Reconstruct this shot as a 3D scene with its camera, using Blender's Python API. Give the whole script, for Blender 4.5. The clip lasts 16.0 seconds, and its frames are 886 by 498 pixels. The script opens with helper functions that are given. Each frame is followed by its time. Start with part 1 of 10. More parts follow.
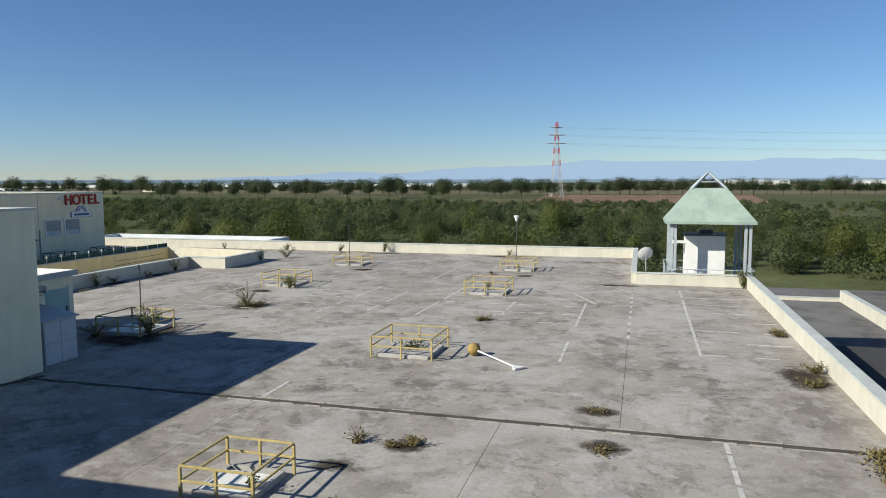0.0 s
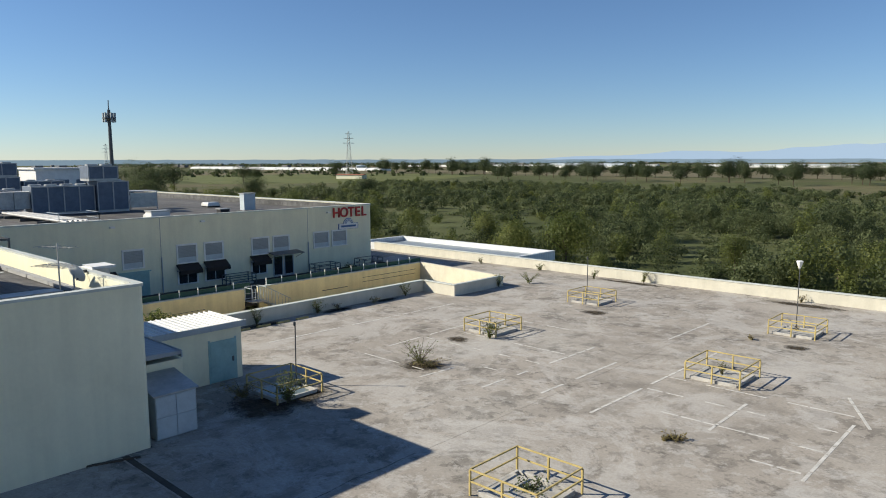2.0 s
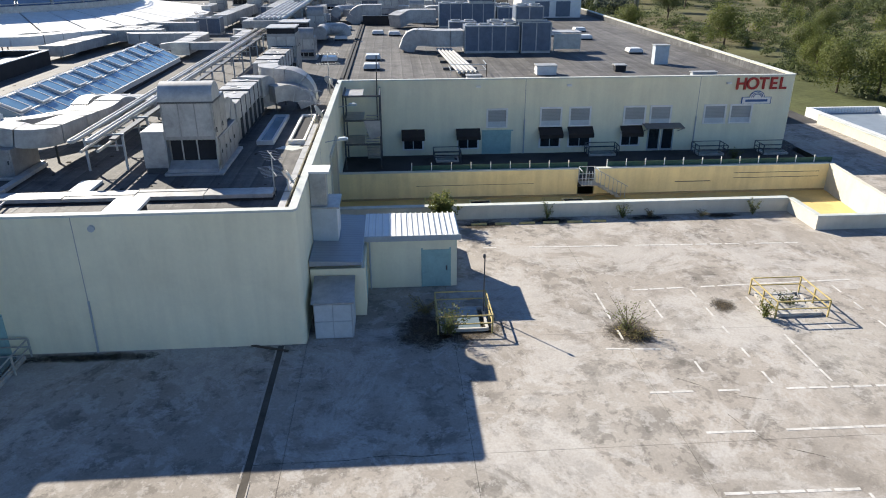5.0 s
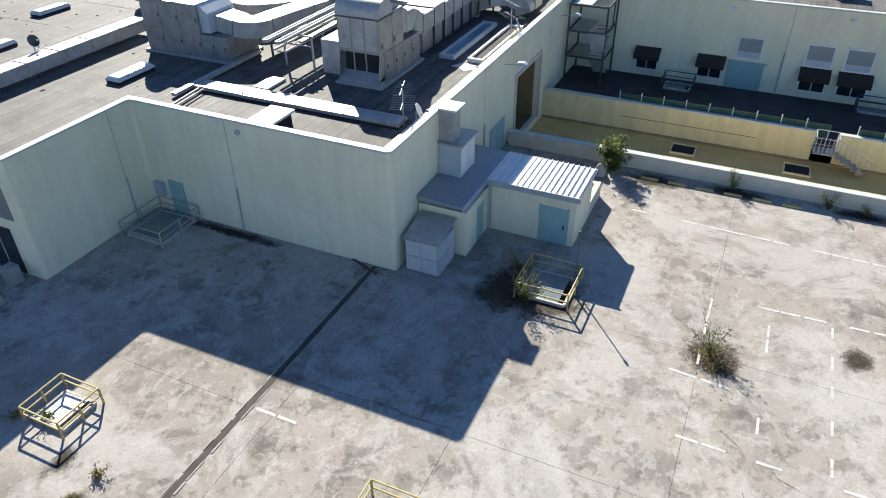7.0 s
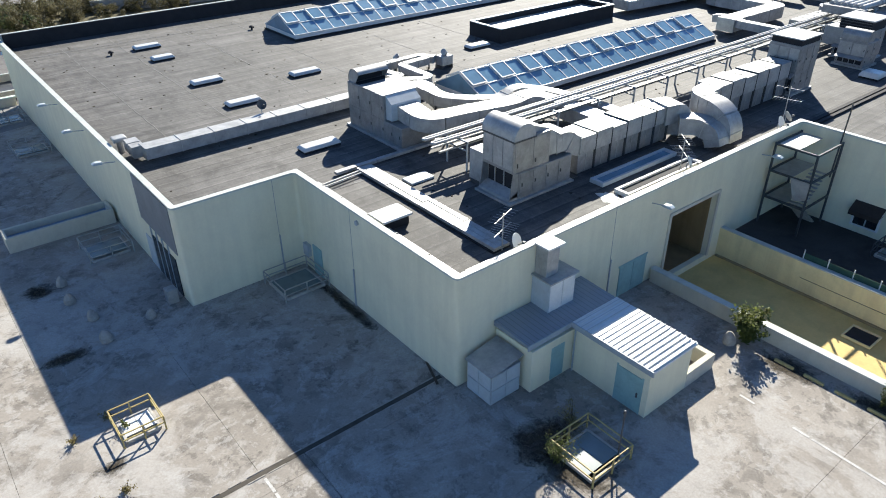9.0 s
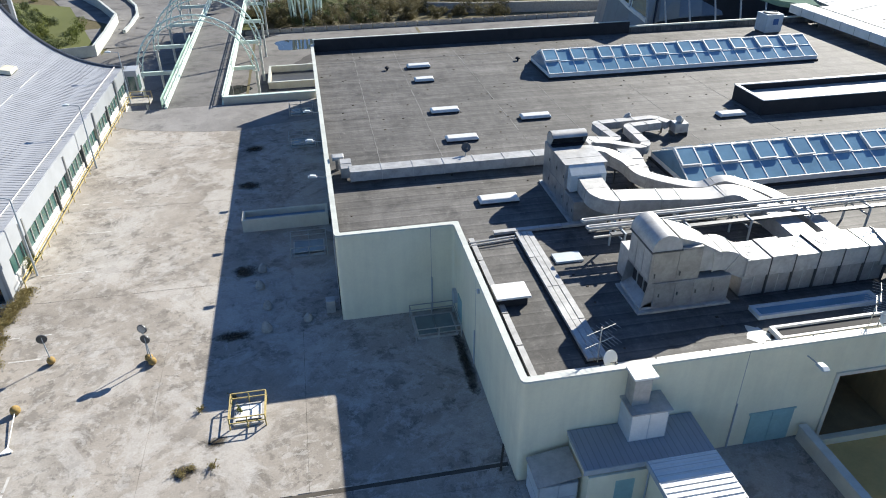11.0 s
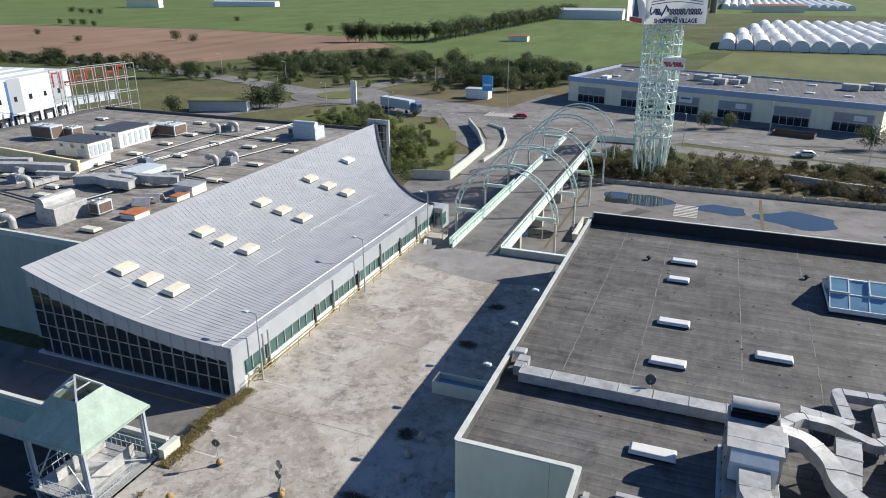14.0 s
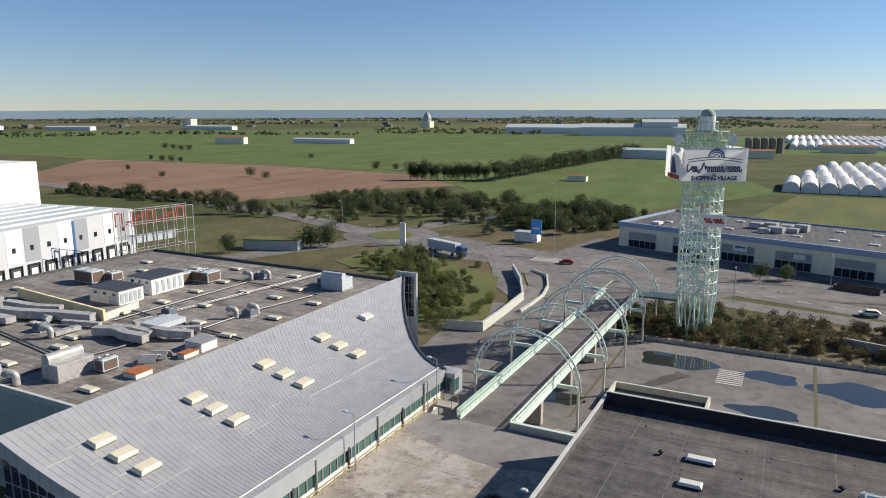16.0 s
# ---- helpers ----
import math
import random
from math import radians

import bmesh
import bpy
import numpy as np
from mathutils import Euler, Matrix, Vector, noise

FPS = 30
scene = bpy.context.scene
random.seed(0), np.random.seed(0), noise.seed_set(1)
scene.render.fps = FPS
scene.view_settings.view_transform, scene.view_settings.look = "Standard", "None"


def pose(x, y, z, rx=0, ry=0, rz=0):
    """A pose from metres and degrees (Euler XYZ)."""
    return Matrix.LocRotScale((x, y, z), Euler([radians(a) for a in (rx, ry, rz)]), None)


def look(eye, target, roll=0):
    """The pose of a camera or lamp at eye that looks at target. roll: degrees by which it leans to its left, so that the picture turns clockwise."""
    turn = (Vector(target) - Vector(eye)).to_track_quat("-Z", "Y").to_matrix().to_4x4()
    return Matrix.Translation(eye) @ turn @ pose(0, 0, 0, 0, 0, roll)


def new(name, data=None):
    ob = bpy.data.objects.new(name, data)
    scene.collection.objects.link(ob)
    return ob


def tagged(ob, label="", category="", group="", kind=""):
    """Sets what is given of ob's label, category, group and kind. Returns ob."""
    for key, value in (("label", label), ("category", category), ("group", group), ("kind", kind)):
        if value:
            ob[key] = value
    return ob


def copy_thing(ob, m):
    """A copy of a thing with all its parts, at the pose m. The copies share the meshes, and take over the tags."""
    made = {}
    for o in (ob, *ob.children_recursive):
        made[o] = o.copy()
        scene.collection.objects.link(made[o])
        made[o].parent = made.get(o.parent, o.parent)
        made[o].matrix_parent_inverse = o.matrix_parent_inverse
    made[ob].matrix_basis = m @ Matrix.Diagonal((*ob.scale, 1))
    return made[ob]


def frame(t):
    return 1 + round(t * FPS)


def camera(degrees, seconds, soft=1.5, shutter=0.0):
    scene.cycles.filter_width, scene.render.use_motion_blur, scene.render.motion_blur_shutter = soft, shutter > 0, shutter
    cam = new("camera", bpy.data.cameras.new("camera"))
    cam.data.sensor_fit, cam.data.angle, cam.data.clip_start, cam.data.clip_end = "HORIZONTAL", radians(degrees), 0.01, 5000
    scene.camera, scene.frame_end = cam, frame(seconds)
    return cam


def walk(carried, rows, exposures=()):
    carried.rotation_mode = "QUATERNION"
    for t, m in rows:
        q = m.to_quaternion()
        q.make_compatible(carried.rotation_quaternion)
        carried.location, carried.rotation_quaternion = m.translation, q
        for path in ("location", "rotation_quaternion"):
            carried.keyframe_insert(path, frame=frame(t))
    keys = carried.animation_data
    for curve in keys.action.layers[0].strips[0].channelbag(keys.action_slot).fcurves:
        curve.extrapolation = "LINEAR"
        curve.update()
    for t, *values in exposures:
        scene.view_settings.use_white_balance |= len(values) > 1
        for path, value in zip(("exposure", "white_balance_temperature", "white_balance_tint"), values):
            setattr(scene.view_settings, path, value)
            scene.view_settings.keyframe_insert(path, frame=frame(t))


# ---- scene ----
cam = camera(64.4, 16.0, soft=1.0)
METRES, EYE, TURN = 84.0, 7.35, 15.8
ROWS = [
    (0.0, 0.0, 0.0, 0.0, -0.02, -5.54, 0.26),
    (0.5, 0.0178, 0.0273, 0.0106, 5.35, -5.57, 0.27),
    (1.0, 0.0363, 0.0543, 0.0211, 12.47, -5.67, 0.23),
    (1.5, 0.0549, 0.0809, 0.0316, 19.75, -6.12, 0.21),
    (2.0, 0.073, 0.108, 0.0419, 27.01, -7.13, 0.23),
    (2.5, 0.0901, 0.1352, 0.0524, 34.25, -8.92, 0.2),
    (3.0, 0.1057, 0.1633, 0.0629, 41.46, -11.1, 0.23),
    (3.5, 0.1195, 0.1917, 0.0736, 48.66, -13.7, 0.23),
    (4.0, 0.1304, 0.2209, 0.0843, 55.83, -16.68, 0.19),
    (4.5, 0.1387, 0.2504, 0.0948, 63.0, -19.9, 0.12),
    (5.0, 0.1442, 0.2804, 0.1061, 70.14, -23.14, 0.1),
    (7.5, 0.1216, 0.4283, 0.1649, 105.44, -34.6, 0.49),
    (8.0, 0.108, 0.4537, 0.1752, 112.0, -32.26, 0.5),
    (8.5, 0.0922, 0.4773, 0.1856, 118.55, -31.2, 0.51),
    (11.0, -0.0221, 0.5582, 0.2421, 153.21, -30.94, 0.56),
    (11.5, -0.049, 0.5648, 0.2525, 160.15, -30.13, 0.51),
    (12.0, -0.0761, 0.5683, 0.2632, 167.05, -29.05, 0.39),
    (12.5, -0.1035, 0.5686, 0.2737, 173.79, -27.81, 0.37),
    (13.0, -0.1311, 0.5652, 0.2834, 179.31, -25.82, 0.29),
    (13.5, -0.1576, 0.5586, 0.2933, 182.55, -23.69, 0.19),
    (14.0, -0.1836, 0.549, 0.3033, 185.65, -21.44, 0.13),
    (14.5, -0.209, 0.5369, 0.3134, 188.72, -19.12, 0.05),
    (15.0, -0.2301, 0.5209, 0.3241, 190.72, -16.75, 0.02),
    (15.5, -0.2477, 0.502, 0.3355, 191.36, -14.1, 0.05),
    (16.0, -0.261, 0.4812, 0.3463, 191.39, -11.1, 0.05),
]
walk(cam, [(t, pose(0, 0, EYE, 0, 0, TURN) @ pose(METRES * x, METRES * y, METRES * z, 90 + pitch, roll, yaw)) for t, x, y, z, yaw, pitch, roll in ROWS],
     exposures=[(0.0, 0.44, 6350, 5), (1.5, 0.55, 6550, 5), (3.0, 0.76, 6900, 8), (4.5, 1.07, 6700, 9), (8.0, 1.22, 6450, 6), (11.0, 1.1, 6350, 7), (13.5, 0.83, 6300, 8), (15.0, 0.66, 6500, 10), (16.0, 0.52, 6750, 10)])

# ---- light ----
SUN_EL, SUN_AZ = radians(30.5), math.atan2(-8.35, -7.0)     # azimuth clockwise from +y
world = bpy.data.worlds.new("world")
scene.world = world
world.use_nodes = True
wt = world.node_tree
sky = wt.nodes.new("ShaderNodeTexSky")
sky.sky_type, sky.sun_disc = "NISHITA", False
sky.sun_elevation, sky.sun_rotation = SUN_EL, SUN_AZ % (2 * math.pi)
sky.air_density, sky.dust_density, sky.ozone_density = 0.9, 0.0, 6.1
tint = wt.nodes.new("ShaderNodeMixRGB")
tint.blend_type = "MULTIPLY"
tint.inputs[0].default_value, tint.inputs[2].default_value = 1.0, (0.965, 0.962, 1.03, 1)     # thin haze takes the green out of the clear-air sky
wt.links.new(sky.outputs[0], tint.inputs[1])
wt.links.new(tint.outputs[0], wt.nodes["Background"].inputs[0])
wt.nodes["Background"].inputs[1].default_value = 0.071
sun = new("sun", bpy.data.lights.new("sun", "SUN"))
sun.data.energy, sun.data.angle, sun.data.color = 5.0, radians(0.53), (1.0, 0.93, 0.83)
sun_from = Vector((math.sin(SUN_AZ) * math.cos(SUN_EL), math.cos(SUN_AZ) * math.cos(SUN_EL), math.sin(SUN_EL)))
sun.matrix_world = look(sun_from * 100, (0, 0, 0))

# ---- materials ----
class NT:
    """A small builder for one node material."""
    def __init__(self, name, rough=0.8, metal=0.0, spec=0.3):
        self.m = bpy.data.materials.new(name)
        self.m.use_nodes = True
        self.t = self.m.node_tree
        self.b = self.t.nodes["Principled BSDF"]
        self.b.inputs["Roughness"].default_value = rough
        self.b.inputs["Metallic"].default_value = metal
        self.b.inputs["Specular IOR Level"].default_value = spec
        self.co = self.t.nodes.new("ShaderNodeTexCoord").outputs["Object"]
        self.geo = self.t.nodes.new("ShaderNodeNewGeometry")

    def link(self, a, b):
        self.t.links.new(a, b)

    def noise(self, scale, detail=4.0, rough=0.6, dist=0.0, vec=None, stretch=None):
        n = self.t.nodes.new("ShaderNodeTexNoise")
        n.inputs["Scale"].default_value = scale
        n.inputs["Detail"].default_value = detail
        n.inputs["Roughness"].default_value = rough
        n.inputs["Distortion"].default_value = dist
        v = vec or self.geo.outputs["Position"]
        if stretch:
            mp = self.t.nodes.new("ShaderNodeMapping")
            mp.inputs["Scale"].default_value = stretch
            self.link(v, mp.inputs[0])
            v = mp.outputs[0]
        self.link(v, n.inputs["Vector"])
        return n.outputs["Fac"]

    def ramp(self, fac, stops):
        r = self.t.nodes.new("ShaderNodeValToRGB")
        els = r.color_ramp.elements
        while len(els) < len(stops):
            els.new(0.5)
        for e, (p, c) in zip(els, stops):
            e.position = p
            e.color = (c, c, c, 1) if isinstance(c, (int, float)) else (*c, 1)
        self.link(fac, r.inputs[0])
        return r.outputs[0]

    def mix(self, fac, a, b, mode="MIX"):
        x = self.t.nodes.new("ShaderNodeMix")
        x.data_type, x.blend_type = "RGBA", mode
        for k, v in ((0, fac), (6, a), (7, b)):
            if isinstance(v, (int, float)):
                x.inputs[k].default_value = v if k == 0 else (v, v, v, 1)
            elif isinstance(v, tuple):
                x.inputs[k].default_value = (*v, 1)
            else:
                self.link(v, x.inputs[k])
        return x.outputs[2]

    def math(self, op, a, b=0.0):
        x = self.t.nodes.new("ShaderNodeMath")
        x.operation = op
        for k, v in ((0, a), (1, b)):
            if isinstance(v, (int, float)):
                x.inputs[k].default_value = v
            else:
                self.link(v, x.inputs[k])
        return x.outputs[0]

    def sep(self):
        s = self.t.nodes.new("ShaderNodeSeparateXYZ")
        self.link(self.geo.outputs["Position"], s.inputs[0])
        return s.outputs

    def bump(self, h, strength=0.3, dist=0.02):
        b = self.t.nodes.new("ShaderNodeBump")
        b.inputs["Strength"].default_value = strength
        b.inputs["Distance"].default_value = dist
        self.link(h, b.inputs["Height"])
        self.link(b.outputs[0], self.b.inputs["Normal"])

    def color(self, c):
        if isinstance(c, tuple):
            self.b.inputs["Base Color"].default_value = (*c, 1)
        else:
            self.link(c, self.b.inputs["Base Color"])
        return self

    def rough(self, r):
        self.link(r, self.b.inputs["Roughness"])
        return self


def worn(name, c, amount=0.25, scale=1.2, fine=14.0, rough=0.7, metal=0.0, spec=0.3, bump=0.08, streak=0.0):
    """A painted or plain surface with broad stains, fine grain and faint relief."""
    n = NT(name, rough, metal, spec)
    broad = n.ramp(n.noise(scale, 5, 0.65, 0.4), [(0.3, 1 - amount), (0.62, 1.0)])
    grain = n.ramp(n.noise(fine, 3), [(0.3, 1 - amount * 0.4), (0.7, 1.0)])
    col = n.mix(1.0, n.mix(1.0, c, broad, "MULTIPLY"), grain, "MULTIPLY")
    if streak:
        runs = n.ramp(n.noise(1.0, 4, 0.6, 0.2, stretch=(1.6, 1.6, 0.12)), [(0.38, 1 - streak), (0.62, 1.0)])
        col = n.mix(1.0, col, runs, "MULTIPLY")
    n.color(col)
    n.bump(n.noise(fine * 2, 3), bump, 0.01)
    return n.m


def concrete_mat():
    """Worn deck screed: broad tone, flaked patches with crisp edges, pale scuffs and grit."""
    n = NT("deck_concrete", 0.9, 0, 0.25)
    base = n.ramp(n.noise(0.08, 4, 0.6, 0.3), [(0.32, (0.27, 0.242, 0.207)), (0.5, (0.35, 0.316, 0.274)), (0.7, (0.395, 0.37, 0.33))])
    cloud = n.ramp(n.noise(0.35, 6, 0.62, 0.6), [(0.32, 0.74), (0.47, 0.93), (0.62, 1.02)])
    edgy = n.ramp(n.noise(0.6, 13, 0.68, 0.3), [(0.4, 0.6), (0.455, 0.74), (0.466, 0.96), (0.6, 1.0)])
    edgy = n.mix(1.0, edgy, n.ramp(n.noise(1.5, 13, 0.7, 0.25), [(0.38, 0.62), (0.43, 0.76), (0.44, 1.0)]), "MULTIPLY")
    flake = n.ramp(n.noise(3.6, 10, 0.78, 0.6), [(0.34, 0.6), (0.385, 1.0)])
    pale = n.ramp(n.noise(0.2, 9, 0.74, 0.6), [(0.5, 0.0), (0.55, 0.45), (0.7, 0.6)])
    scuff = n.ramp(n.noise(1.1, 12, 0.74, 0.3), [(0.54, 0.0), (0.555, 0.4), (0.6, 0.5)])
    grain = n.ramp(n.noise(9.0, 5, 0.7), [(0.3, 0.82), (0.65, 1.05)])
    mask = n.ramp(n.noise(0.11, 4, 0.55), [(0.34, 0.2), (0.52, 1.0)])
    col = n.mix(1.0, base, cloud, "MULTIPLY")
    col = n.mix(n.math("MULTIPLY", mask, 0.85), col, n.mix(1.0, col, edgy, "MULTIPLY"))
    col = n.mix(0.7, col, n.mix(1.0, col, flake, "MULTIPLY"))
    col = n.mix(pale, col, (0.47, 0.448, 0.415))
    col = n.mix(n.math("MULTIPLY", scuff, mask), col, (0.46, 0.44, 0.41))
    n.color(n.mix(1.0, col, grain, "MULTIPLY"))
    n.bump(n.noise(6.0, 6, 0.7), 0.2, 0.015)
    return n.m


def roof_mat(name, c0, c1, along="x"):
    """Bitumen sheeting: faint laps every metre with their wavy shading put into the colour, dusty pale bands, damp
    blotches and grit.
    """
    n = NT(name, 0.76, 0, 0.4)
    x, y, z = n.sep()
    across = y if along == "x" else x
    ax = (0.03, 1.0, 1) if along == "x" else (1.0, 0.03, 1)
    wob = n.math("MULTIPLY", n.noise(0.25, 3, 0.6), 0.22)
    lap = n.math("FRACT", n.math("ADD", across, wob))
    # Dark-to-pale ramp paints the wavy shading across each lapped sheet.
    lapc = n.ramp(lap, [(0.0, 0.5), (0.06, 0.78), (0.22, 0.98), (0.8, 1.02), (0.94, 1.26), (1.0, 0.75)])
    faint = n.ramp(n.noise(0.22, 6, 0.7, 0.5), [(0.36, 0.7), (0.58, 1.0)])
    lapc = n.mix(faint, 1.0, lapc)
    base = n.ramp(n.noise(0.09, 7, 0.68, 0.5), [(0.3, c0), (0.7, c1)])
    blot = n.ramp(n.noise(0.45, 9, 0.72, 0.5), [(0.34, 0.52), (0.48, 0.93), (0.66, 1.26)])
    sheets = n.ramp(n.noise(1.0, 4, 0.65, stretch=ax), [(0.3, 0.6), (0.5, 0.96), (0.7, 1.32)])
    runs = n.ramp(n.noise(1.6, 6, 0.7, 0.3, stretch=(1.0, 0.14, 1) if along == "x" else (0.14, 1.0, 1)), [(0.34, 0.8), (0.55, 1.0), (0.74, 1.16)])
    grain = n.ramp(n.noise(14, 4, 0.75), [(0.3, 0.72), (0.7, 1.16)])
    dust = n.ramp(n.noise(2.4, 12, 0.8, 0.6), [(0.56, 0.0), (0.66, 0.45)])
    col = n.mix(1.0, n.mix(1.0, base, lapc, "MULTIPLY"), blot, "MULTIPLY")
    col = n.mix(1.0, n.mix(1.0, col, sheets, "MULTIPLY"), runs, "MULTIPLY")
    col = n.mix(dust, col, tuple(min(.5, 2.0 * v) for v in c1))
    n.color(n.mix(1.0, col, grain, "MULTIPLY"))
    n.bump(n.math("ADD", n.noise(8, 4), n.math("MULTIPLY", lapc, 1.6)), 0.25, 0.02)
    return n.m


def glass_mat(name, c, rough=0.06):
    n = NT(name, rough, 0, 0.8)
    n.color(n.mix(1.0, c, n.ramp(n.noise(0.5, 4), [(0.3, 0.75), (0.7, 1.1)]), "MULTIPLY"))
    return n.m


def leaf_mat(name, dark, light, scale=0.06):
    n = NT(name, 0.65, 0, 0.25)
    tint = n.ramp(n.noise(scale, 4, 0.6), [(0.32, dark), (0.68, light)])
    rnd = n.ramp(n.geo.outputs["Random Per Island"], [(0.0, 0.8), (1.0, 1.2)])
    n.color(n.mix(1.0, tint, rnd, "MULTIPLY"))
    tl = n.t.nodes.new("ShaderNodeBsdfTranslucent")
    ms = n.t.nodes.new("ShaderNodeMixShader")
    ms.inputs[0].default_value = 0.48
    n.link(n.b.inputs["Base Color"].links[0].from_socket, tl.inputs["Color"])
    n.link(n.b.outputs[0], ms.inputs[1])
    n.link(tl.outputs[0], ms.inputs[2])
    n.link(ms.outputs[0], n.t.nodes["Material Output"].inputs["Surface"])
    return n.m


def ground_mat():
    n = NT("ground_mat", 0.95, 0, 0.1)
    big = n.ramp(n.noise(0.004, 5, 0.6, 0.5), [(0.35, (0.075, 0.092, 0.036)), (0.5, (0.105, 0.115, 0.05)), (0.62, (0.15, 0.128, 0.075))])
    mid = n.ramp(n.noise(0.05, 6, 0.7), [(0.3, 0.6), (0.7, 1.15)])
    fin = n.ramp(n.noise(1.2, 5, 0.7), [(0.3, 0.7), (0.7, 1.15)])
    n.color(n.mix(1.0, n.mix(1.0, big, mid, "MULTIPLY"), fin, "MULTIPLY"))
    return n.m


def field_mat(name, c0, c1, row=0.25):
    n = NT(name, 0.95, 0, 0.1)
    base = n.ramp(n.noise(0.02, 6, 0.65, 0.3), [(0.3, c0), (0.7, c1)])
    st = n.ramp(n.noise(0.08, 4, 0.6, stretch=(1.0, row, 1)), [(0.3, 0.8), (0.7, 1.1)])
    n.color(n.mix(1.0, base, st, "MULTIPLY"))
    return n.m


def asphalt_mat(name="asphalt", k=1.0):
    """Worn asphalt: broad tone, tyre-dark bands, sandy drifts and grit."""
    n = NT(name, 0.9, 0, 0.25)
    base = n.ramp(n.noise(0.07, 7, 0.68, 0.4), [(0.3, (0.105 * k, 0.1 * k, 0.095 * k)), (0.7, (0.2 * k, 0.193 * k, 0.185 * k))])
    patch = n.ramp(n.noise(0.3, 10, 0.7, 0.4), [(0.38, 0.68), (0.47, 0.95), (0.64, 1.1)])
    sand = n.ramp(n.noise(0.5, 9, 0.75, 0.5), [(0.56, 0.0), (0.68, 0.3)])
    grain = n.ramp(n.noise(10, 4, 0.7), [(0.3, 0.8), (0.7, 1.1)])
    col = n.mix(sand, n.mix(1.0, base, patch, "MULTIPLY"), (0.26 * k, 0.24 * k, 0.21 * k))
    n.color(n.mix(1.0, col, grain, "MULTIPLY"))
    n.bump(n.noise(20, 3), 0.2, 0.01)
    return n.m


def ribbed_mat(name, c, pitch=0.5, axis="y", rough=0.4, metal=0.3):
    """Sheet metal with fine standing ribs; each seam is darker in the colour and bumped."""
    n = NT(name, rough, metal, 0.5)
    x, y, z = n.sep()
    f = n.math("FRACT", n.math("MULTIPLY", {"x": x, "y": y, "z": z}[axis], 1.0 / pitch))
    seam = n.ramp(f, [(0.0, 0.62), (0.1, 1.0), (0.88, 1.0), (1.0, 0.7)])
    dirt = n.ramp(n.noise(0.35, 6, 0.65, 0.4), [(0.3, 0.82), (0.65, 1.0)])
    n.color(n.mix(1.0, n.mix(1.0, c, seam, "MULTIPLY"), dirt, "MULTIPLY"))
    n.bump(seam, 0.5, 0.03)
    return n.m


M_DECK = concrete_mat()
M_CREAM = worn("cream_render", (0.81, 0.77, 0.57), 0.1, 0.4, 6.0, 0.85, streak=0.06)
M_CREAM_WALL = worn("cream_parapet", (0.63, 0.595, 0.49), 0.14, 0.7, 8.0, 0.85, streak=0.07)
M_COPING = worn("pale_coping", (0.56, 0.58, 0.53), 0.2, 1.0, 9.0, 0.5)
M_YELLOW_WALL = worn("ochre_render", (0.86, 0.74, 0.42), 0.14, 0.5, 6.0, 0.85, streak=0.1)
M_ROOF = roof_mat("bitumen_roof", (0.072, 0.069, 0.064), (0.128, 0.122, 0.115))
M_ROOF_DARK = roof_mat("bitumen_roof_dark", (0.085, 0.085, 0.085), (0.14, 0.138, 0.135), "y")
# Black of bitumen and other black parts, and of shade drawn on roof plant.
M_BLACK = worn("black_bitumen_and_shade", (0.03, 0.03, 0.033), 0.3, 1, 8, 0.8)
M_GALV = worn("galvanised_sheet", (0.47, 0.465, 0.45), 0.36, 1.1, 5.0, 0.48, 0.2, 0.45)
M_GALV_BODY = worn("dull_unit_casing", (0.36, 0.36, 0.355), 0.34, 1.3, 6.0, 0.42, 0.4, 0.5)
M_GALV_DULL = worn("weathered_galvanised", (0.5, 0.5, 0.48), 0.3, 1.5, 7.0, 0.5, 0.5, 0.5)
M_STEEL_DARK = worn("dark_steel", (0.12, 0.125, 0.13), 0.3, 2, 9, 0.5, 0.6)
M_WHITE = worn("white_paint", (0.78, 0.77, 0.73), 0.15, 1.2, 9.0, 0.5)
M_DOME = worn("cream_acrylic", (0.65, 0.61, 0.46), 0.14, 2.0, 9.0, 0.25, 0, 0.5)
M_DOMEW = worn("white_acrylic", (0.66, 0.65, 0.61), 0.14, 2.0, 9.0, 0.25, 0, 0.5)
M_YELLOW = worn("yellow_rail_paint", (0.52, 0.41, 0.17), 0.3, 3.0, 16.0, 0.55)
M_TEAL = worn("teal_door_paint", (0.3, 0.47, 0.46), 0.2, 1.5, 10.0, 0.5)
M_MINT = worn("mint_paint", (0.6, 0.71, 0.64), 0.18, 1.0, 8.0, 0.5)
M_MINT_DARK = worn("mint_steel", (0.36, 0.5, 0.44), 0.25, 1.0, 9.0, 0.5)
M_PAVROOF = worn("mint_canopy_sheet", (0.34, 0.42, 0.35), 0.25, 0.8, 7.0, 0.8)
M_GREYSTEEL = worn("grey_steel_paint", (0.4, 0.44, 0.46), 0.2, 1.5, 9.0, 0.5)
M_GLASS_DARK = glass_mat("dark_glazing", (0.018, 0.025, 0.03))
# Pane blue is lightened so the reflected sky sits in the base colour.
M_GLASS_BLUE = glass_mat("blue_glazing_sky_reflection", (0.17, 0.3, 0.4), 0.12)
M_GLASS_GREEN = glass_mat("green_tinted_glazing", (0.05, 0.12, 0.11), 0.1)
M_RIB_WHITE = ribbed_mat("white_ribbed_sheet", (0.74, 0.75, 0.74), 0.35, "y", 0.45, 0.1)
M_PANEL = ribbed_mat("grey_facade_panel", (0.42, 0.44, 0.46), 1.5, "x", 0.5, 0.2)
M_RED = worn("red_letter_paint", (0.42, 0.04, 0.03), 0.2, 2, 10, 0.5)
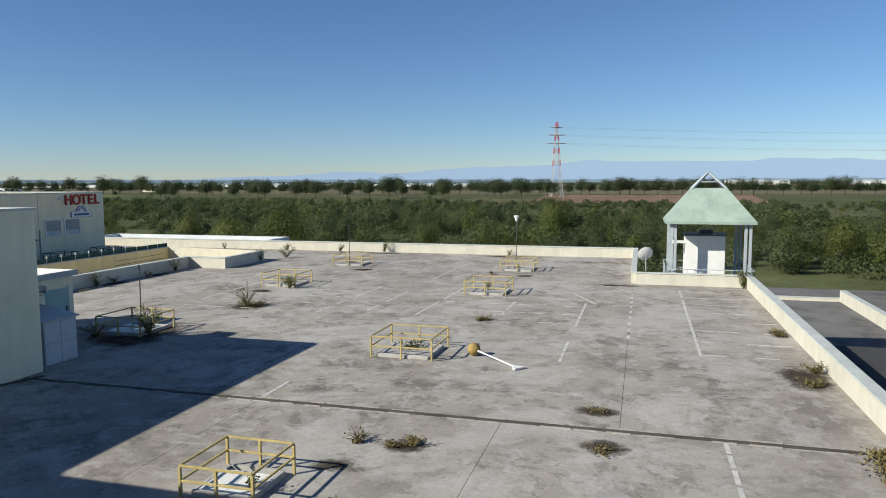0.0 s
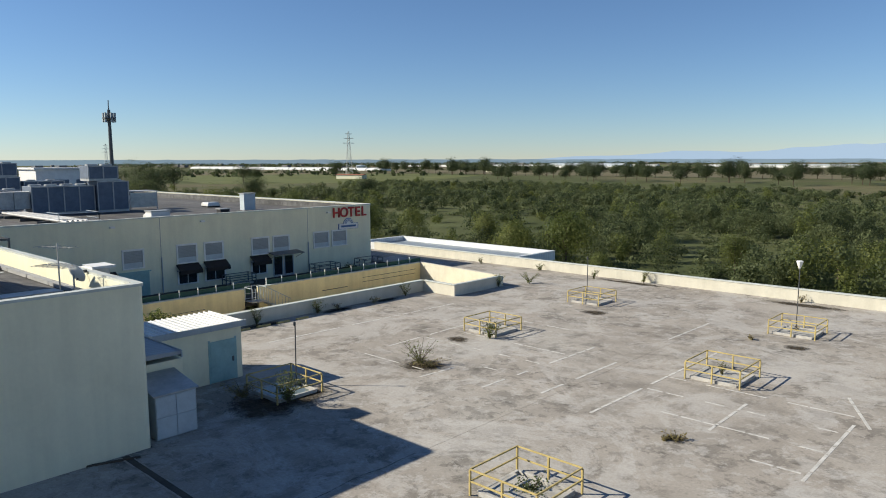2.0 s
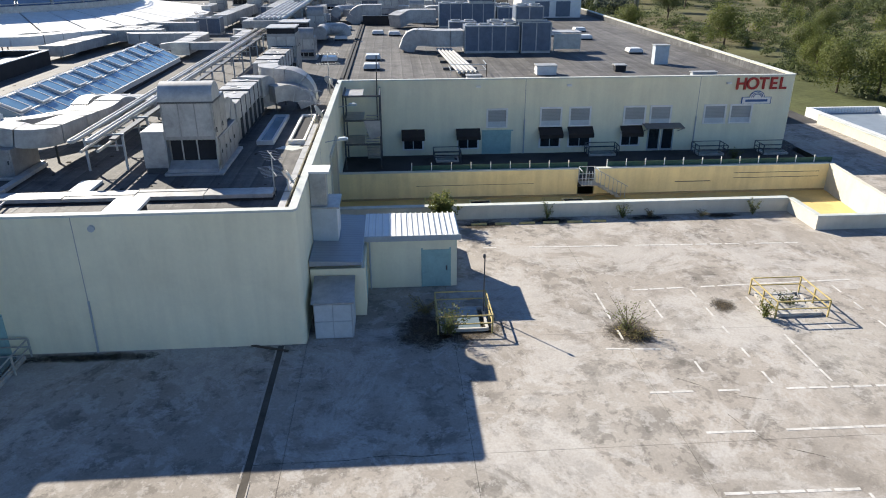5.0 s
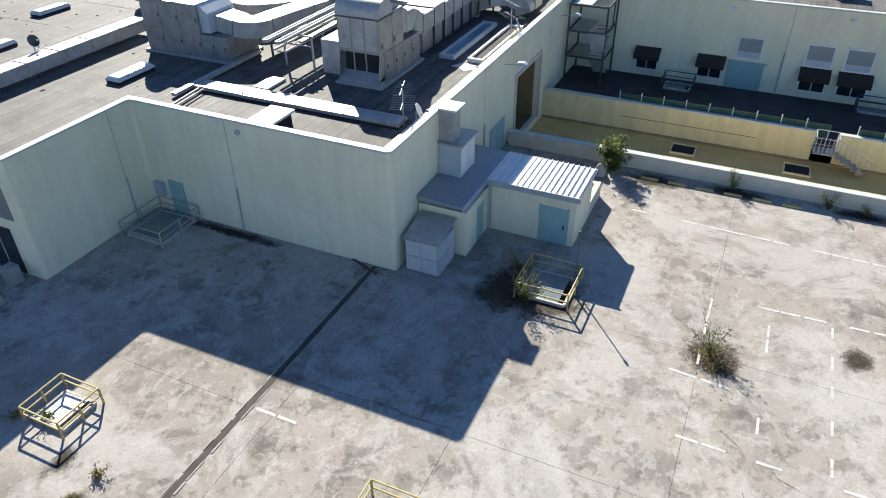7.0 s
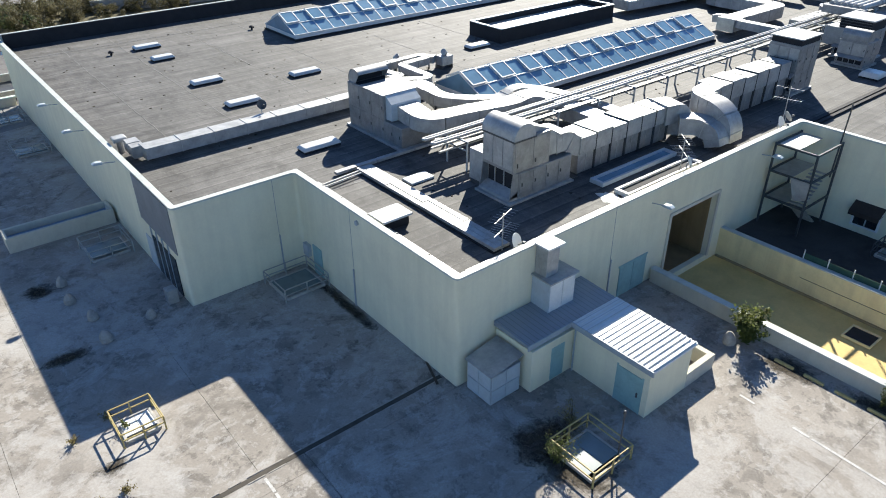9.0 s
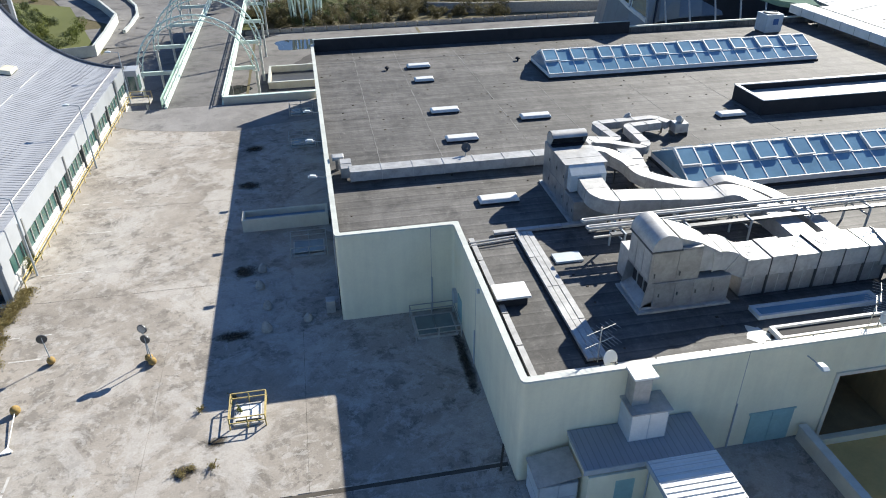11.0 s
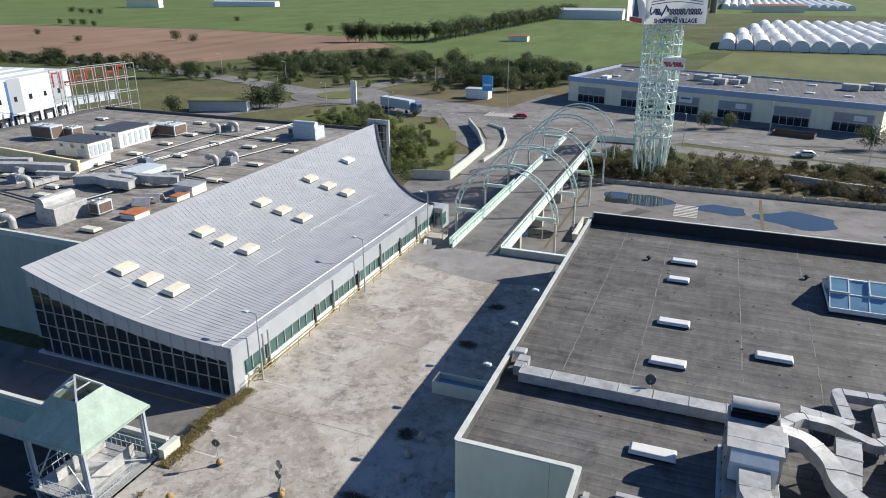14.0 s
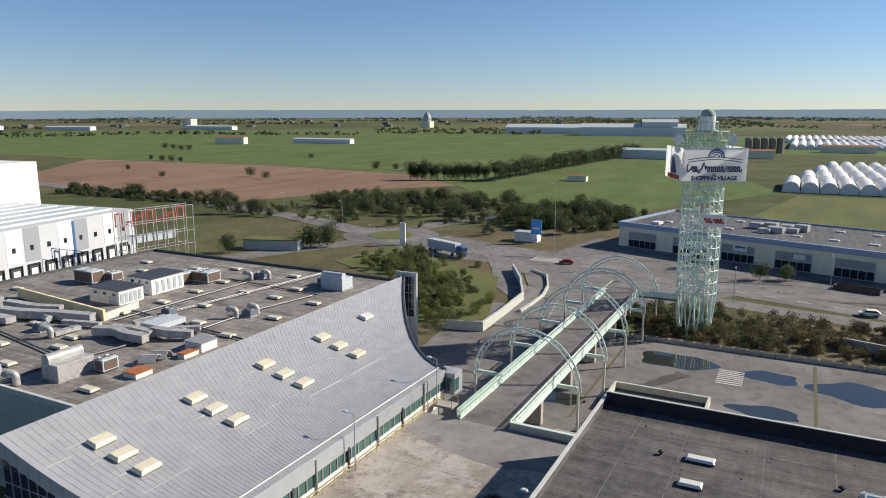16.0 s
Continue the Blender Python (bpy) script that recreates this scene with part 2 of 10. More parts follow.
M_BLUE = worn("blue_paint", (0.06, 0.13, 0.3), 0.2, 2, 10, 0.5)
M_AWNING = worn("dark_brown_awning_cloth", (0.045, 0.035, 0.03), 0.3, 2, 12, 0.9)
M_SHUTTER = ribbed_mat("grey_roller_shutter", (0.34, 0.35, 0.34), 0.12, "z", 0.6, 0.1)
M_ASPHALT = asphalt_mat()
M_ASPHALT_DARK = asphalt_mat("dark_asphalt", 0.4)
M_LINE = worn("worn_line_paint", (0.62, 0.6, 0.56), 0.38, 2.5, 12, 0.8)
M_GROUND = ground_mat()
M_LEAF = leaf_mat("scrub_leaves", (0.055, 0.075, 0.03), (0.135, 0.155, 0.066), 0.07)
M_LEAF_TREE = leaf_mat("tree_leaves", (0.036, 0.054, 0.024), (0.086, 0.104, 0.044), 0.08)
M_LEAF_YEL = leaf_mat("yellowing_leaves", (0.085, 0.11, 0.028), (0.16, 0.175, 0.05), 0.2)
M_WEED = leaf_mat("dry_weed", (0.18, 0.15, 0.065), (0.32, 0.265, 0.12), 0.6)
M_BARK = worn("bark", (0.12, 0.09, 0.065), 0.4, 3, 15, 0.95)
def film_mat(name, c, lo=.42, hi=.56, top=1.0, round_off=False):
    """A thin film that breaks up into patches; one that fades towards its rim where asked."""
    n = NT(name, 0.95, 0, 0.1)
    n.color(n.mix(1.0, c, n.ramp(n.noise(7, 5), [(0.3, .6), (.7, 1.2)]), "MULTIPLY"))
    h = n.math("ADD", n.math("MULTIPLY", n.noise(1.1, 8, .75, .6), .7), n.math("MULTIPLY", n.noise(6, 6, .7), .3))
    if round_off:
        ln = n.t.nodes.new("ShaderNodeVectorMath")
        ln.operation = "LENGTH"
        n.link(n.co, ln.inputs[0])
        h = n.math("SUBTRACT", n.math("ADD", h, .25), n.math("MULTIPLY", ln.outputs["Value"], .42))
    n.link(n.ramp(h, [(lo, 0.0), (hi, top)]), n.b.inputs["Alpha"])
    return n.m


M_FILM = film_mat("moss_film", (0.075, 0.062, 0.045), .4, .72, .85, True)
M_CRACK = film_mat("crack_dirt", (0.13, 0.115, 0.095), .44, .6, .8)
M_SOIL = worn("dark_moss_and_soil", (0.06, 0.05, 0.035), 0.4, 2, 10, 0.95)

# ---- builders ----
class B:
    """Collects the faces of one mesh."""
    def __init__(self):
        self.v, self.f = [], []

    def add(self, v, f):
        k = len(self.v)
        self.v += [tuple(p) for p in v]
        self.f += [tuple(k + i for i in q) for q in f]
        return self

    def box(self, x0, x1, y0, y1, z0, z1):
        return self.add([(x0, y0, z0), (x1, y0, z0), (x1, y1, z0), (x0, y1, z0), (x0, y0, z1), (x1, y0, z1), (x1, y1, z1), (x0, y1, z1)],
                        [(3, 2, 1, 0), (4, 5, 6, 7), (0, 1, 5, 4), (1, 2, 6, 5), (2, 3, 7, 6), (3, 0, 4, 7)])

    def prism(self, pts, z0, z1):
        n = len(pts)
        area = sum(a[0] * b[1] - b[0] * a[1] for a, b in zip(pts, list(pts[1:]) + [pts[0]]))
        if area < 0:
            pts = pts[::-1]
        v = [(x, y, z0) for x, y in pts] + [(x, y, z1) for x, y in pts]
        return self.add(v, [tuple(range(n))[::-1], tuple(range(n, 2 * n))] + [(i, (i + 1) % n, n + (i + 1) % n, n + i) for i in range(n)])

    def beam(self, p, q, w, h=None):
        """A square bar from p to q, w wide and h high."""
        h = h or w
        p, q = Vector(p), Vector(q)
        d = (q - p).normalized()
        s = d.cross(Vector((0, 0, 1)))
        s = s.normalized() if s.length > 1e-4 else Vector((1, 0, 0))
        u = s.cross(d)
        v = [e + s * a * w / 2 + u * b * h / 2 for e in (p, q) for a, b in ((-1, -1), (1, -1), (1, 1), (-1, 1))]
        return self.add(v, [(0, 1, 2, 3), (7, 6, 5, 4), (1, 0, 4, 5), (2, 1, 5, 6), (3, 2, 6, 7), (0, 3, 7, 4)])

    def tube(self, pts, r, n=8, r1=None):
        """A round bar along the points."""
        pts = [Vector(p) for p in pts]
        rings, last = [], None
        for i, p in enumerate(pts):
            d = (pts[min(i + 1, len(pts) - 1)] - pts[max(i - 1, 0)]).normalized()
            if last is None:
                s = d.cross(Vector((0, 0, 1)))
                s = s.normalized() if s.length > 1e-3 else Vector((1, 0, 0))
            else:
                s = (last - d * last.dot(d)).normalized()
            last, u = s, d.cross(s)
            rr = r if r1 is None else r + (r1 - r) * i / (len(pts) - 1)
            rings.append([p + (s * math.cos(a) + u * math.sin(a)) * rr for a in (2 * math.pi * k / n for k in range(n))])
        v = [q for ring in rings for q in ring]
        f = [(i * n + k, i * n + (k + 1) % n, (i + 1) * n + (k + 1) % n, (i + 1) * n + k) for i in range(len(pts) - 1) for k in range(n)]
        return self.add(v, f + [tuple(range(n))[::-1], tuple(range((len(pts) - 1) * n, len(pts) * n))])

    def lathe(self, c, prof, n=16):
        """Rings (radius, height) turned about the upright through c."""
        v = [(c[0] + r * math.cos(2 * math.pi * k / n), c[1] + r * math.sin(2 * math.pi * k / n), c[2] + z) for r, z in prof for k in range(n)]
        m = len(prof)
        f = [(i * n + k, i * n + (k + 1) % n, (i + 1) * n + (k + 1) % n, (i + 1) * n + k) for i in range(m - 1) for k in range(n)]
        return self.add(v, f + [tuple(range(n))[::-1], tuple(range((m - 1) * n, m * n))])

    def extrude(self, prof, a, b, axis="x"):
        """A closed profile of (across, z) pushed along x or y from a to b."""
        n = len(prof)
        mk = (lambda t, p: (t, p[0], p[1])) if axis == "x" else (lambda t, p: (p[0], t, p[1]))
        v = [mk(a, p) for p in prof] + [mk(b, p) for p in prof]
        return self.add(v, [tuple(range(n)), tuple(range(n, 2 * n))[::-1]] + [(i, n + i, n + (i + 1) % n, (i + 1) % n) for i in range(n)])

    def mesh(self, name):
        me = bpy.data.meshes.new(name)
        me.from_pydata(self.v, [], self.f)
        me.update()
        bm = bmesh.new()
        bm.from_mesh(me)
        bmesh.ops.recalc_face_normals(bm, faces=bm.faces)
        bm.to_mesh(me)
        bm.free()
        return me


def soften(ob, width=0.02, seg=2):
    m = ob.modifiers.new("bevel", "BEVEL")
    m.width, m.segments, m.limit_method, m.angle_limit = width, seg, "ANGLE", radians(35)
    return ob


def smooth(ob, angle=40):
    me = ob.data
    me.shade_smooth()
    bm = bmesh.new()
    bm.from_mesh(me)
    for e in bm.edges:
        e.smooth = len(e.link_faces) == 2 and e.calc_face_angle(0) < radians(angle)
    bm.to_mesh(me)
    bm.free()
    return ob


def part(name, b, material=None, parent=None, label="", bevel=0.0):
    """One mesh object, under a thing or part when given one."""
    me = b.mesh(name) if isinstance(b, B) else b
    ob = new(name, me)
    if material and not me.materials:
        me.materials.append(material)
    if parent is not None:
        ob.parent = parent
    if label:
        ob["label"] = label
    if bevel:
        soften(ob, bevel)
    return ob


def thing(name, at, label, category, group="", turn=0.0, kind=""):
    ob = new(name)
    ob.empty_display_size = 0.2
    ob.matrix_basis = pose(*at, 0, 0, turn)
    return tagged(ob, label, category, group, kind)


def struct(name, b, material, label="", category="structure", bevel=0.0):
    return tagged(part(name, b, material, None, "", bevel), label, category, "", "structure")


def raw_mesh(name, v, f, material):
    """A big mesh from arrays, all faces with the same number of corners."""
    v, f = np.asarray(v, dtype=np.float32).reshape(-1, 3), np.asarray(f, dtype=np.int32)
    me = bpy.data.meshes.new(name)
    k = f.shape[1]
    me.vertices.add(len(v))
    me.vertices.foreach_set("co", v.ravel())
    me.loops.add(f.size)
    me.loops.foreach_set("vertex_index", f.ravel())
    me.polygons.add(len(f))
    me.polygons.foreach_set("loop_start", np.arange(0, f.size, k, dtype=np.int32))
    me.update(calc_edges=True)
    me.materials.append(material)
    return me


def leaf_cards(centres, normals, sizes, rng, jitter=0.6):
    """Small tilted four-cornered leaves round the given places."""
    n = len(centres)
    nr = normals + rng.normal(0, jitter, (n, 3))
    nr /= np.linalg.norm(nr, axis=1, keepdims=True) + 1e-9
    t = np.cross(nr, rng.normal(0, 1, (n, 3)))
    t /= np.linalg.norm(t, axis=1, keepdims=True) + 1e-9
    u = np.cross(nr, t)
    s = sizes[:, None]
    v = np.stack([centres - t * s * 0.5, centres + u * s * 0.34, centres + t * s * 0.6, centres - u * s * 0.3], 1)
    return v.reshape(-1, 3), np.arange(4 * n).reshape(-1, 4)


def crown_points(rng, c, rx, rz, n, lumps=7):
    """Places and outward normals of leaves on an uneven crown made of several lumps."""
    out_c, out_n = [], []
    for k in range(lumps):
        a = rng.uniform(0, 2 * math.pi)
        d = rng.uniform(0.15, 0.62) if k else 0.0
        lc = np.array(c) + np.array([math.cos(a) * rx * d, math.sin(a) * rx * d, rng.uniform(-0.45, 0.5) * rz])
        r = rng.uniform(0.38, 0.62)
        m = n // lumps
        q = rng.normal(0, 1, (m, 3))
        q /= np.linalg.norm(q, axis=1, keepdims=True)
        rad = rng.uniform(0.55, 1.08, (m, 1))
        out_c.append(lc + q * rad * np.array([rx * r, rx * r, rz * r]))
        out_n.append(q)
    return np.concatenate(out_c), np.concatenate(out_n)


GROUND_Z = -7.0

# ---- ground and setting ----
g = B()
R_G = 4700.0
g.add([(R_G * math.cos(a), R_G * math.sin(a), GROUND_Z) for a in (2 * math.pi * k / 64 for k in range(64))], [tuple(range(64))])
struct("ground", g, M_GROUND, "flat green plain with scrub and dry grass", "ground")

ROOF_Z, TOP_Z = 5.6, 6.4
XE, XW, YS, YN = -14.95, -165.0, -38.4, 21.8     # main roof block
XN, YP = -22.4, 6.8                               # stepped corner

deck = B().prism([(-37.9, 52.3), (-34.0, 52.3), (-34.0, 58.4), (-47.8, 61.6), (-62.0, 61.6), (-62.0, 68.4), (-0.3, 68.4), (-0.3, 51.4), (7.2, 51.4), (7.2, -38.4), (-14.95, -38.4), (-14.95, 6.8), (-22.4, 6.8), (-22.4, 21.8), (-37.9, 21.8)], -0.6, -0.03)
deck = struct("floor_deck", deck, M_SOIL, "worn stained concrete roof parking deck with cracks", "parking deck")
JG = 0.007     # half a joint between cast slabs
for x0, x1, y0, y1 in ([(a, b, c, d) for a, b in ((-37.9, -22.4), (-22.4, -14.45), (-14.45, -0.5), (-0.5, 7.2)) for c, d in ((21.8, 28.4), (28.4, 36.05), (36.05, 45.1), (45.1, 51.4))]
                       + [(-22.4, -14.45, 20.68, 21.8), (-14.45, -0.5, 20.68, 21.8), (-0.5, 7.2, 20.68, 21.8), (-22.4, -12.35, 6.8, 20.68), (-12.35, -4.0, 6.8, 20.68), (-4.0, 7.2, 6.8, 20.68)]
                       + [(a, b, c, d) for a, b in ((-14.95, -6.5), (-6.5, 7.2)) for c, d in ((-38.4, -26.3), (-26.3, -13.0), (-13.0, 0.7), (0.7, 6.8))]
                       + [(-37.9, -22.4, 51.4, 52.3), (-22.4, -0.3, 51.4, 52.3), (-34.0, -22.4, 52.3, 58.4), (-22.4, -11.5, 52.3, 58.4), (-11.5, -0.3, 52.3, 58.4), (-22.4, -11.5, 58.4, 68.4), (-11.5, -0.3, 58.4, 68.4)]):
    part("concrete_slab", B().box(x0 + JG, x1 - JG, y0 + JG, y1 - JG, -0.03, 0.0), M_DECK, deck)
part("concrete_slab", B().prism([(-34.0, 58.4), (-47.8, 61.6), (-62.0, 61.6), (-62.0, 68.4), (-22.41, 68.4), (-22.41, 58.4)], -0.03, 0.0), M_DECK, deck)
struct("floor_walkway", B().box(-53.2, -45.5, 21.8, 60.6, -0.6, -0.004), M_ASPHALT_DARK, "dark bitumen walkway along the hotel wall", "walkway")


def wall(name, b, mat=M_CREAM, label="cream rendered wall", bevel=0.0):
    return struct(name, b, mat, label, "wall", bevel)


def parapet(name, x0, x1, y0, y1, h, t_out=0.04, mat=M_CREAM_WALL, z0=0.0):
    ob = struct(name, B().box(x0, x1, y0, y1, z0, h - 0.08), mat, "cream rendered parapet with dirty runs", "parapet")
    part("coping", B().box(x0 - t_out, x1 + t_out, y0 - t_out, y1 + t_out, h - 0.08, h), M_COPING, ob, "", 0.015)
    return ob


parapet("parapet_north", -62.0, -0.3, 68.4, 68.8, 0.95, z0=-7.0)
parapet("parapet_east", 6.9, 7.3, 15.5, 51.2, 0.85, z0=-7.0)
parapet("parapet_pavilion", -0.3, 7.3, 51.2, 51.55, 0.85, z0=-7.0)
parapet("parapet_corner", -0.65, -0.3, 51.55, 68.4, 0.85, z0=-7.0)

# main building: rounded outer corners, flat roof inside a parapet
def rounded(pts, r, n=5):
    out = []
    for i, p in enumerate(pts):
        p, a, b = Vector(p), Vector(pts[i - 1]), Vector(pts[(i + 1) % len(pts)])
        da, db = (a - p).normalized(), (b - p).normalized()
        if min((a - p).length, (b - p).length) < 3 * r:
            out.append(tuple(p))
            continue
        for k in range(n + 1):
            t = k / n
            q = (p + da * r) * (1 - t) ** 2 + p * 2 * t * (1 - t) + (p + db * r) * t ** 2
            out.append((q.x, q.y))
    return out


outer = [(XW, YS), (XE, YS), (XE, YP), (XN, YP), (XN, YN), (-53.2, YN), (-53.2, 23.4), (-53.2, 60.2), (XW, 60.2)]
outline = rounded([outer[i] for i in (0, 1, 2, 3, 4, 5, 7, 8)], 0.28)
inner = rounded([(XW + .27, YS + .27), (XE - .27, YS + .27), (XE - .27, YP - .27), (XN - .27, YP - .27), (XN - .27, YN - .27), (-53.47, YN - .27), (-53.47, 59.93), (XW + .27, 59.93)], 0.12)


def ring_wall(b, out, inn, z0, z1, gap=False):
    """A standing wall between two closed outlines."""
    n = len(out)
    v = [(*p, z0) for p in out] + [(*p, z1) for p in out] + [(*p, z0) for p in inn] + [(*p, z1) for p in inn]
    f = []
    for i in range(n):
        j = (i + 1) % n
        if gap and abs(out[i][1] - YN) < .01 and abs(out[j][1] - YN) < .01 and abs(out[i][0] - out[j][0]) > 10:
            continue
        f += [(i, j, n + j, n + i), (n + i, n + j, 3 * n + j, 3 * n + i), (3 * n + i, 3 * n + j, 2 * n + j, 2 * n + i)]
    return b.add(v, f)


wall("wall_main", ring_wall(B(), outline, inner, -7.0, TOP_Z - 0.1, True).box(-53.2, -43.9, 21.45, 21.8, -7, TOP_Z - .1).box(-39.0, -22.68, 21.45, 21.8, -7, TOP_Z - .1).box(-43.9, -39.0, 21.45, 21.8, 3.9, TOP_Z - .1).box(-43.9, -39.0, 21.45, 21.8, -7, -.75), M_CREAM, "cream rendered building wall with vertical joints")
off = rounded([(XW - .05, YS - .05), (XE + .05, YS - .05), (XE + .05, YP + .05), (XN + .05, YP + .05), (XN + .05, YN + .05), (-53.15, YN + .05), (-53.15, 60.25), (XW - .05, 60.25)], 0.3)
inn2 = rounded([(XW + .3, YS + .3), (XE - .3, YS + .3), (XE - .3, YP - .3), (XN - .3, YP - .3), (XN - .3, YN - .3), (-53.5, YN - .3), (-53.5, 59.9), (XW + .3, 59.9)], 0.12)
struct("trim_coping", ring_wall(B(), off, inn2, TOP_Z - 0.1, TOP_Z), M_COPING, "pale metal coping along the roof edge", "coping")
lin = rounded([(XW + .31, YS + .31), (XE - .31, YS + .31), (XE - .31, YP - .31), (XN - .31, YP - .31), (XN - .31, YN - .31), (-53.51, YN - .31), (-53.51, 59.89), (XW + .31, 59.89)], 0.12)
struct("trim_parapet_lining", ring_wall(B(), inner, lin, ROOF_Z, TOP_Z - .16), M_ROOF_DARK, "dark bitumen lining inside the roof parapet", "upstand")
struct("roof_main", B().prism([p for p in inner], ROOF_Z - 0.4, ROOF_Z), M_ROOF, "grey weathered bitumen flat roof", "roof")

# sunken ochre court beside the deck
PIT_X, PIT_Z = -45.2, -1.2
parapet("parapet_court_east", -37.9, -37.5, 22.0, 52.1, 0.95, z0=-4.6)
parapet("parapet_court_step", -37.5, -34.3, 52.1, 52.4, 0.95, z0=-4.6)
parapet("parapet_court_jog", -34.3, -34.0, 52.1, 58.2, 0.95, z0=-4.6)
wall("wall_court_end", B().prism([(-34.0, 58.2), (-34.05, 58.55), (PIT_X - .3, 59.9), (PIT_X - .3, 59.55)], -4.6, 0.92), M_CREAM_WALL, "cream wall closing the sunken court")
wall("wall_court_west", B().box(PIT_X - .3, PIT_X, 21.8, 39.8, -4.6, 0.88), M_YELLOW_WALL, "ochre rendered wall of the sunken court")
wall("wall_court_west_far", B().box(PIT_X - .3, PIT_X, 41.1, 59.55, -4.6, 0.88), M_YELLOW_WALL, "ochre rendered wall of the sunken court")
struct("trim_court_coping", B().box(PIT_X - .34, PIT_X + .04, 21.85, 39.84, 0.88, 0.95).box(PIT_X - .34, PIT_X + .04, 41.06, 59.55, 0.88, 0.95), M_COPING, "pale coping on the ochre wall", "coping")
struct("trim_court_ledge", B().box(PIT_X, PIT_X + .14, 21.9, 59.4, PIT_Z, PIT_Z + .12), worn("brown_ledge_render", (.4, .31, .17), .3, 1, 8, .9), "brown ledge at the foot of the ochre wall", "ledge")
struct("trim_court_line", B().box(PIT_X, PIT_X + .015, 27.5, 36.4, -.18, -.15).box(PIT_X, PIT_X + .02, 47.4, 50.2, -.3, -.24).box(PIT_X, PIT_X + .015, 52, 58.8, .3, .34).box(PIT_X, PIT_X + .015, 52, 58.8, -.1, -.06), M_STEEL_DARK, "dark lines on the ochre wall", "line")
for y0, y1 in ((31.4, 33.0), (38.4, 40.0)):
    gr = thing("floor_grating", (-43.6, (y0 + y1) / 2, PIT_Z), "dark opening with a raised rim in the ochre floor", "grating", "court gratings")
    hw = (y1 - y0) / 2
    for xa, xb, ya, yb in ((-.75, .75, -hw, -hw + .08), (-.75, .75, hw - .08, hw), (-.75, -.67, -hw + .08, hw - .08), (.67, .75, -hw + .08, hw - .08)):
        part("rim", B().box(xa, xb, ya, yb, 0, .14), M_YELLOW_WALL, gr)
    part("grille", B().box(-.67, .67, -hw + .08, hw - .08, .01, .04), M_BLACK, gr)
struct("floor_court", B().prism([(PIT_X, 21.8), (-37.9, 21.8), (-37.9, 52.1), (-34.3, 52.1), (-34.3, 58.2), (PIT_X, 59.5)], PIT_Z - .4, PIT_Z), worn("ochre_floor_paint", (0.68, 0.5, 0.2), .22, .5, 6, .8), "golden ochre painted floor of the sunken court", "floor")

wall("wall_tunnel", B().box(-44.2, -43.9, 10.0, 21.45, -4.7, 4.2).box(-39.0, -38.7, 10.0, 21.45, -4.7, 4.2).box(-43.9, -39.0, 9.7, 10.0, -4.7, 4.2).box(-43.9, -39.0, 10.0, 21.45, 3.9, 4.2).box(-43.9, -39.0, 10.0, 21.45, -1.3, -.9), worn("brown_tunnel_render", (.36, .25, .12), .2, .5, 6, .9, streak=.15), "brown ochre walls of the passage inside the building")

wall("wall_south_upstand", B().box(-53.8, -15.2, -38.4, -38.1, TOP_Z + .003, 7.0), M_COPING, "raised southern roof upstand")
struct("trim_south_lining", B().box(-53.8, -15.35, -38.05, -37.95, ROOF_Z, 6.97), M_BLACK, "black bitumen lining inside the southern upstand", "upstand")

# ---- deck: joints, lines, stains ----
rng = np.random.default_rng(7)
M_JOINT = worn("dirty_joint_filler", (.1, .088, .072), .4, 1.2, 9, .95)
struct("trim_joint_cover", B().box(-22.3, 6.85, 20.55, 20.8, 0.0, 0.008), M_JOINT, "dirty weathered expansion joint across the deck", "joint strip")
lip = B()
for k in range(30):
    x0 = -22.2 + k * .97
    for y in (20.47, 20.81):
        if rng.random() < .72:
            lip.box(x0, x0 + rng.uniform(.5, .94), y, y + rng.uniform(.04, .08), 0.0, rng.uniform(.012, .03))
struct("trim_joint_lip", lip, worn("joint_mortar", (.42, .385, .34), .3, 2, 9, .9), "pale broken mortar lip beside the joint", "joint strip")
cracks = B()
for pts in ([(2.0, -13.0), (7.0, -13.2)], [(-6.2, -12.8), (2.0, -13.0)], [(-6.8, 0.8), (6.4, 0.6)],
            [(-6.6, -26.2), (6.8, -26.4)], [(-14.4, 20.7), (-14.5, 28.2)], [(-5.5, 22), (-5.0, 24.5), (-4.6, 25.2)], [(-18.5, 37.2), (-17.2, 39.2), (-16.6, 41)], [(-16.1, 38.3), (-14.2, 39.0), (-13.4, 40.6)]):
    for (xa, ya), (xb, yb) in zip(pts, pts[1:]):
        n = max(2, int(math.hypot(xb - xa, yb - ya) / 0.8))
        p = [(xa + (xb - xa) * i / n + rng.normal(0, 0.05), ya + (yb - ya) * i / n + rng.normal(0, 0.05)) for i in range(n + 1)]
        for a, b in zip(p, p[1:]):
            cracks.beam((*a, 0.002), (*b, 0.002), 0.02 + 0.035 * rng.random(), 0.006)
struct("trim_cracks", cracks, M_CRACK, "dark weedy cracks and slab joints in the concrete", "cracks")


def line_mark(x0, y0, x1, y1, w=0.13, gaps=0.25):
    """One worn painted stripe, in patches that have flaked apart."""
    b, n = B(), max(1, int(math.hypot(x1 - x0, y1 - y0) / 0.9))
    for i in range(n):
        if rng.random() < gaps:
            continue
        a, c = i / n, (i + 0.8 + 0.2 * rng.random()) / n
        b.beam((x0 + (x1 - x0) * a, y0 + (y1 - y0) * a, 0.004), (x0 + (x1 - x0) * c, y0 + (y1 - y0) * c, 0.004), w, 0.006)
    if b.v:
        tagged(part("line_marking", b, M_LINE), "faded white parking line on concrete", "line marking", "parking lines", "structure")


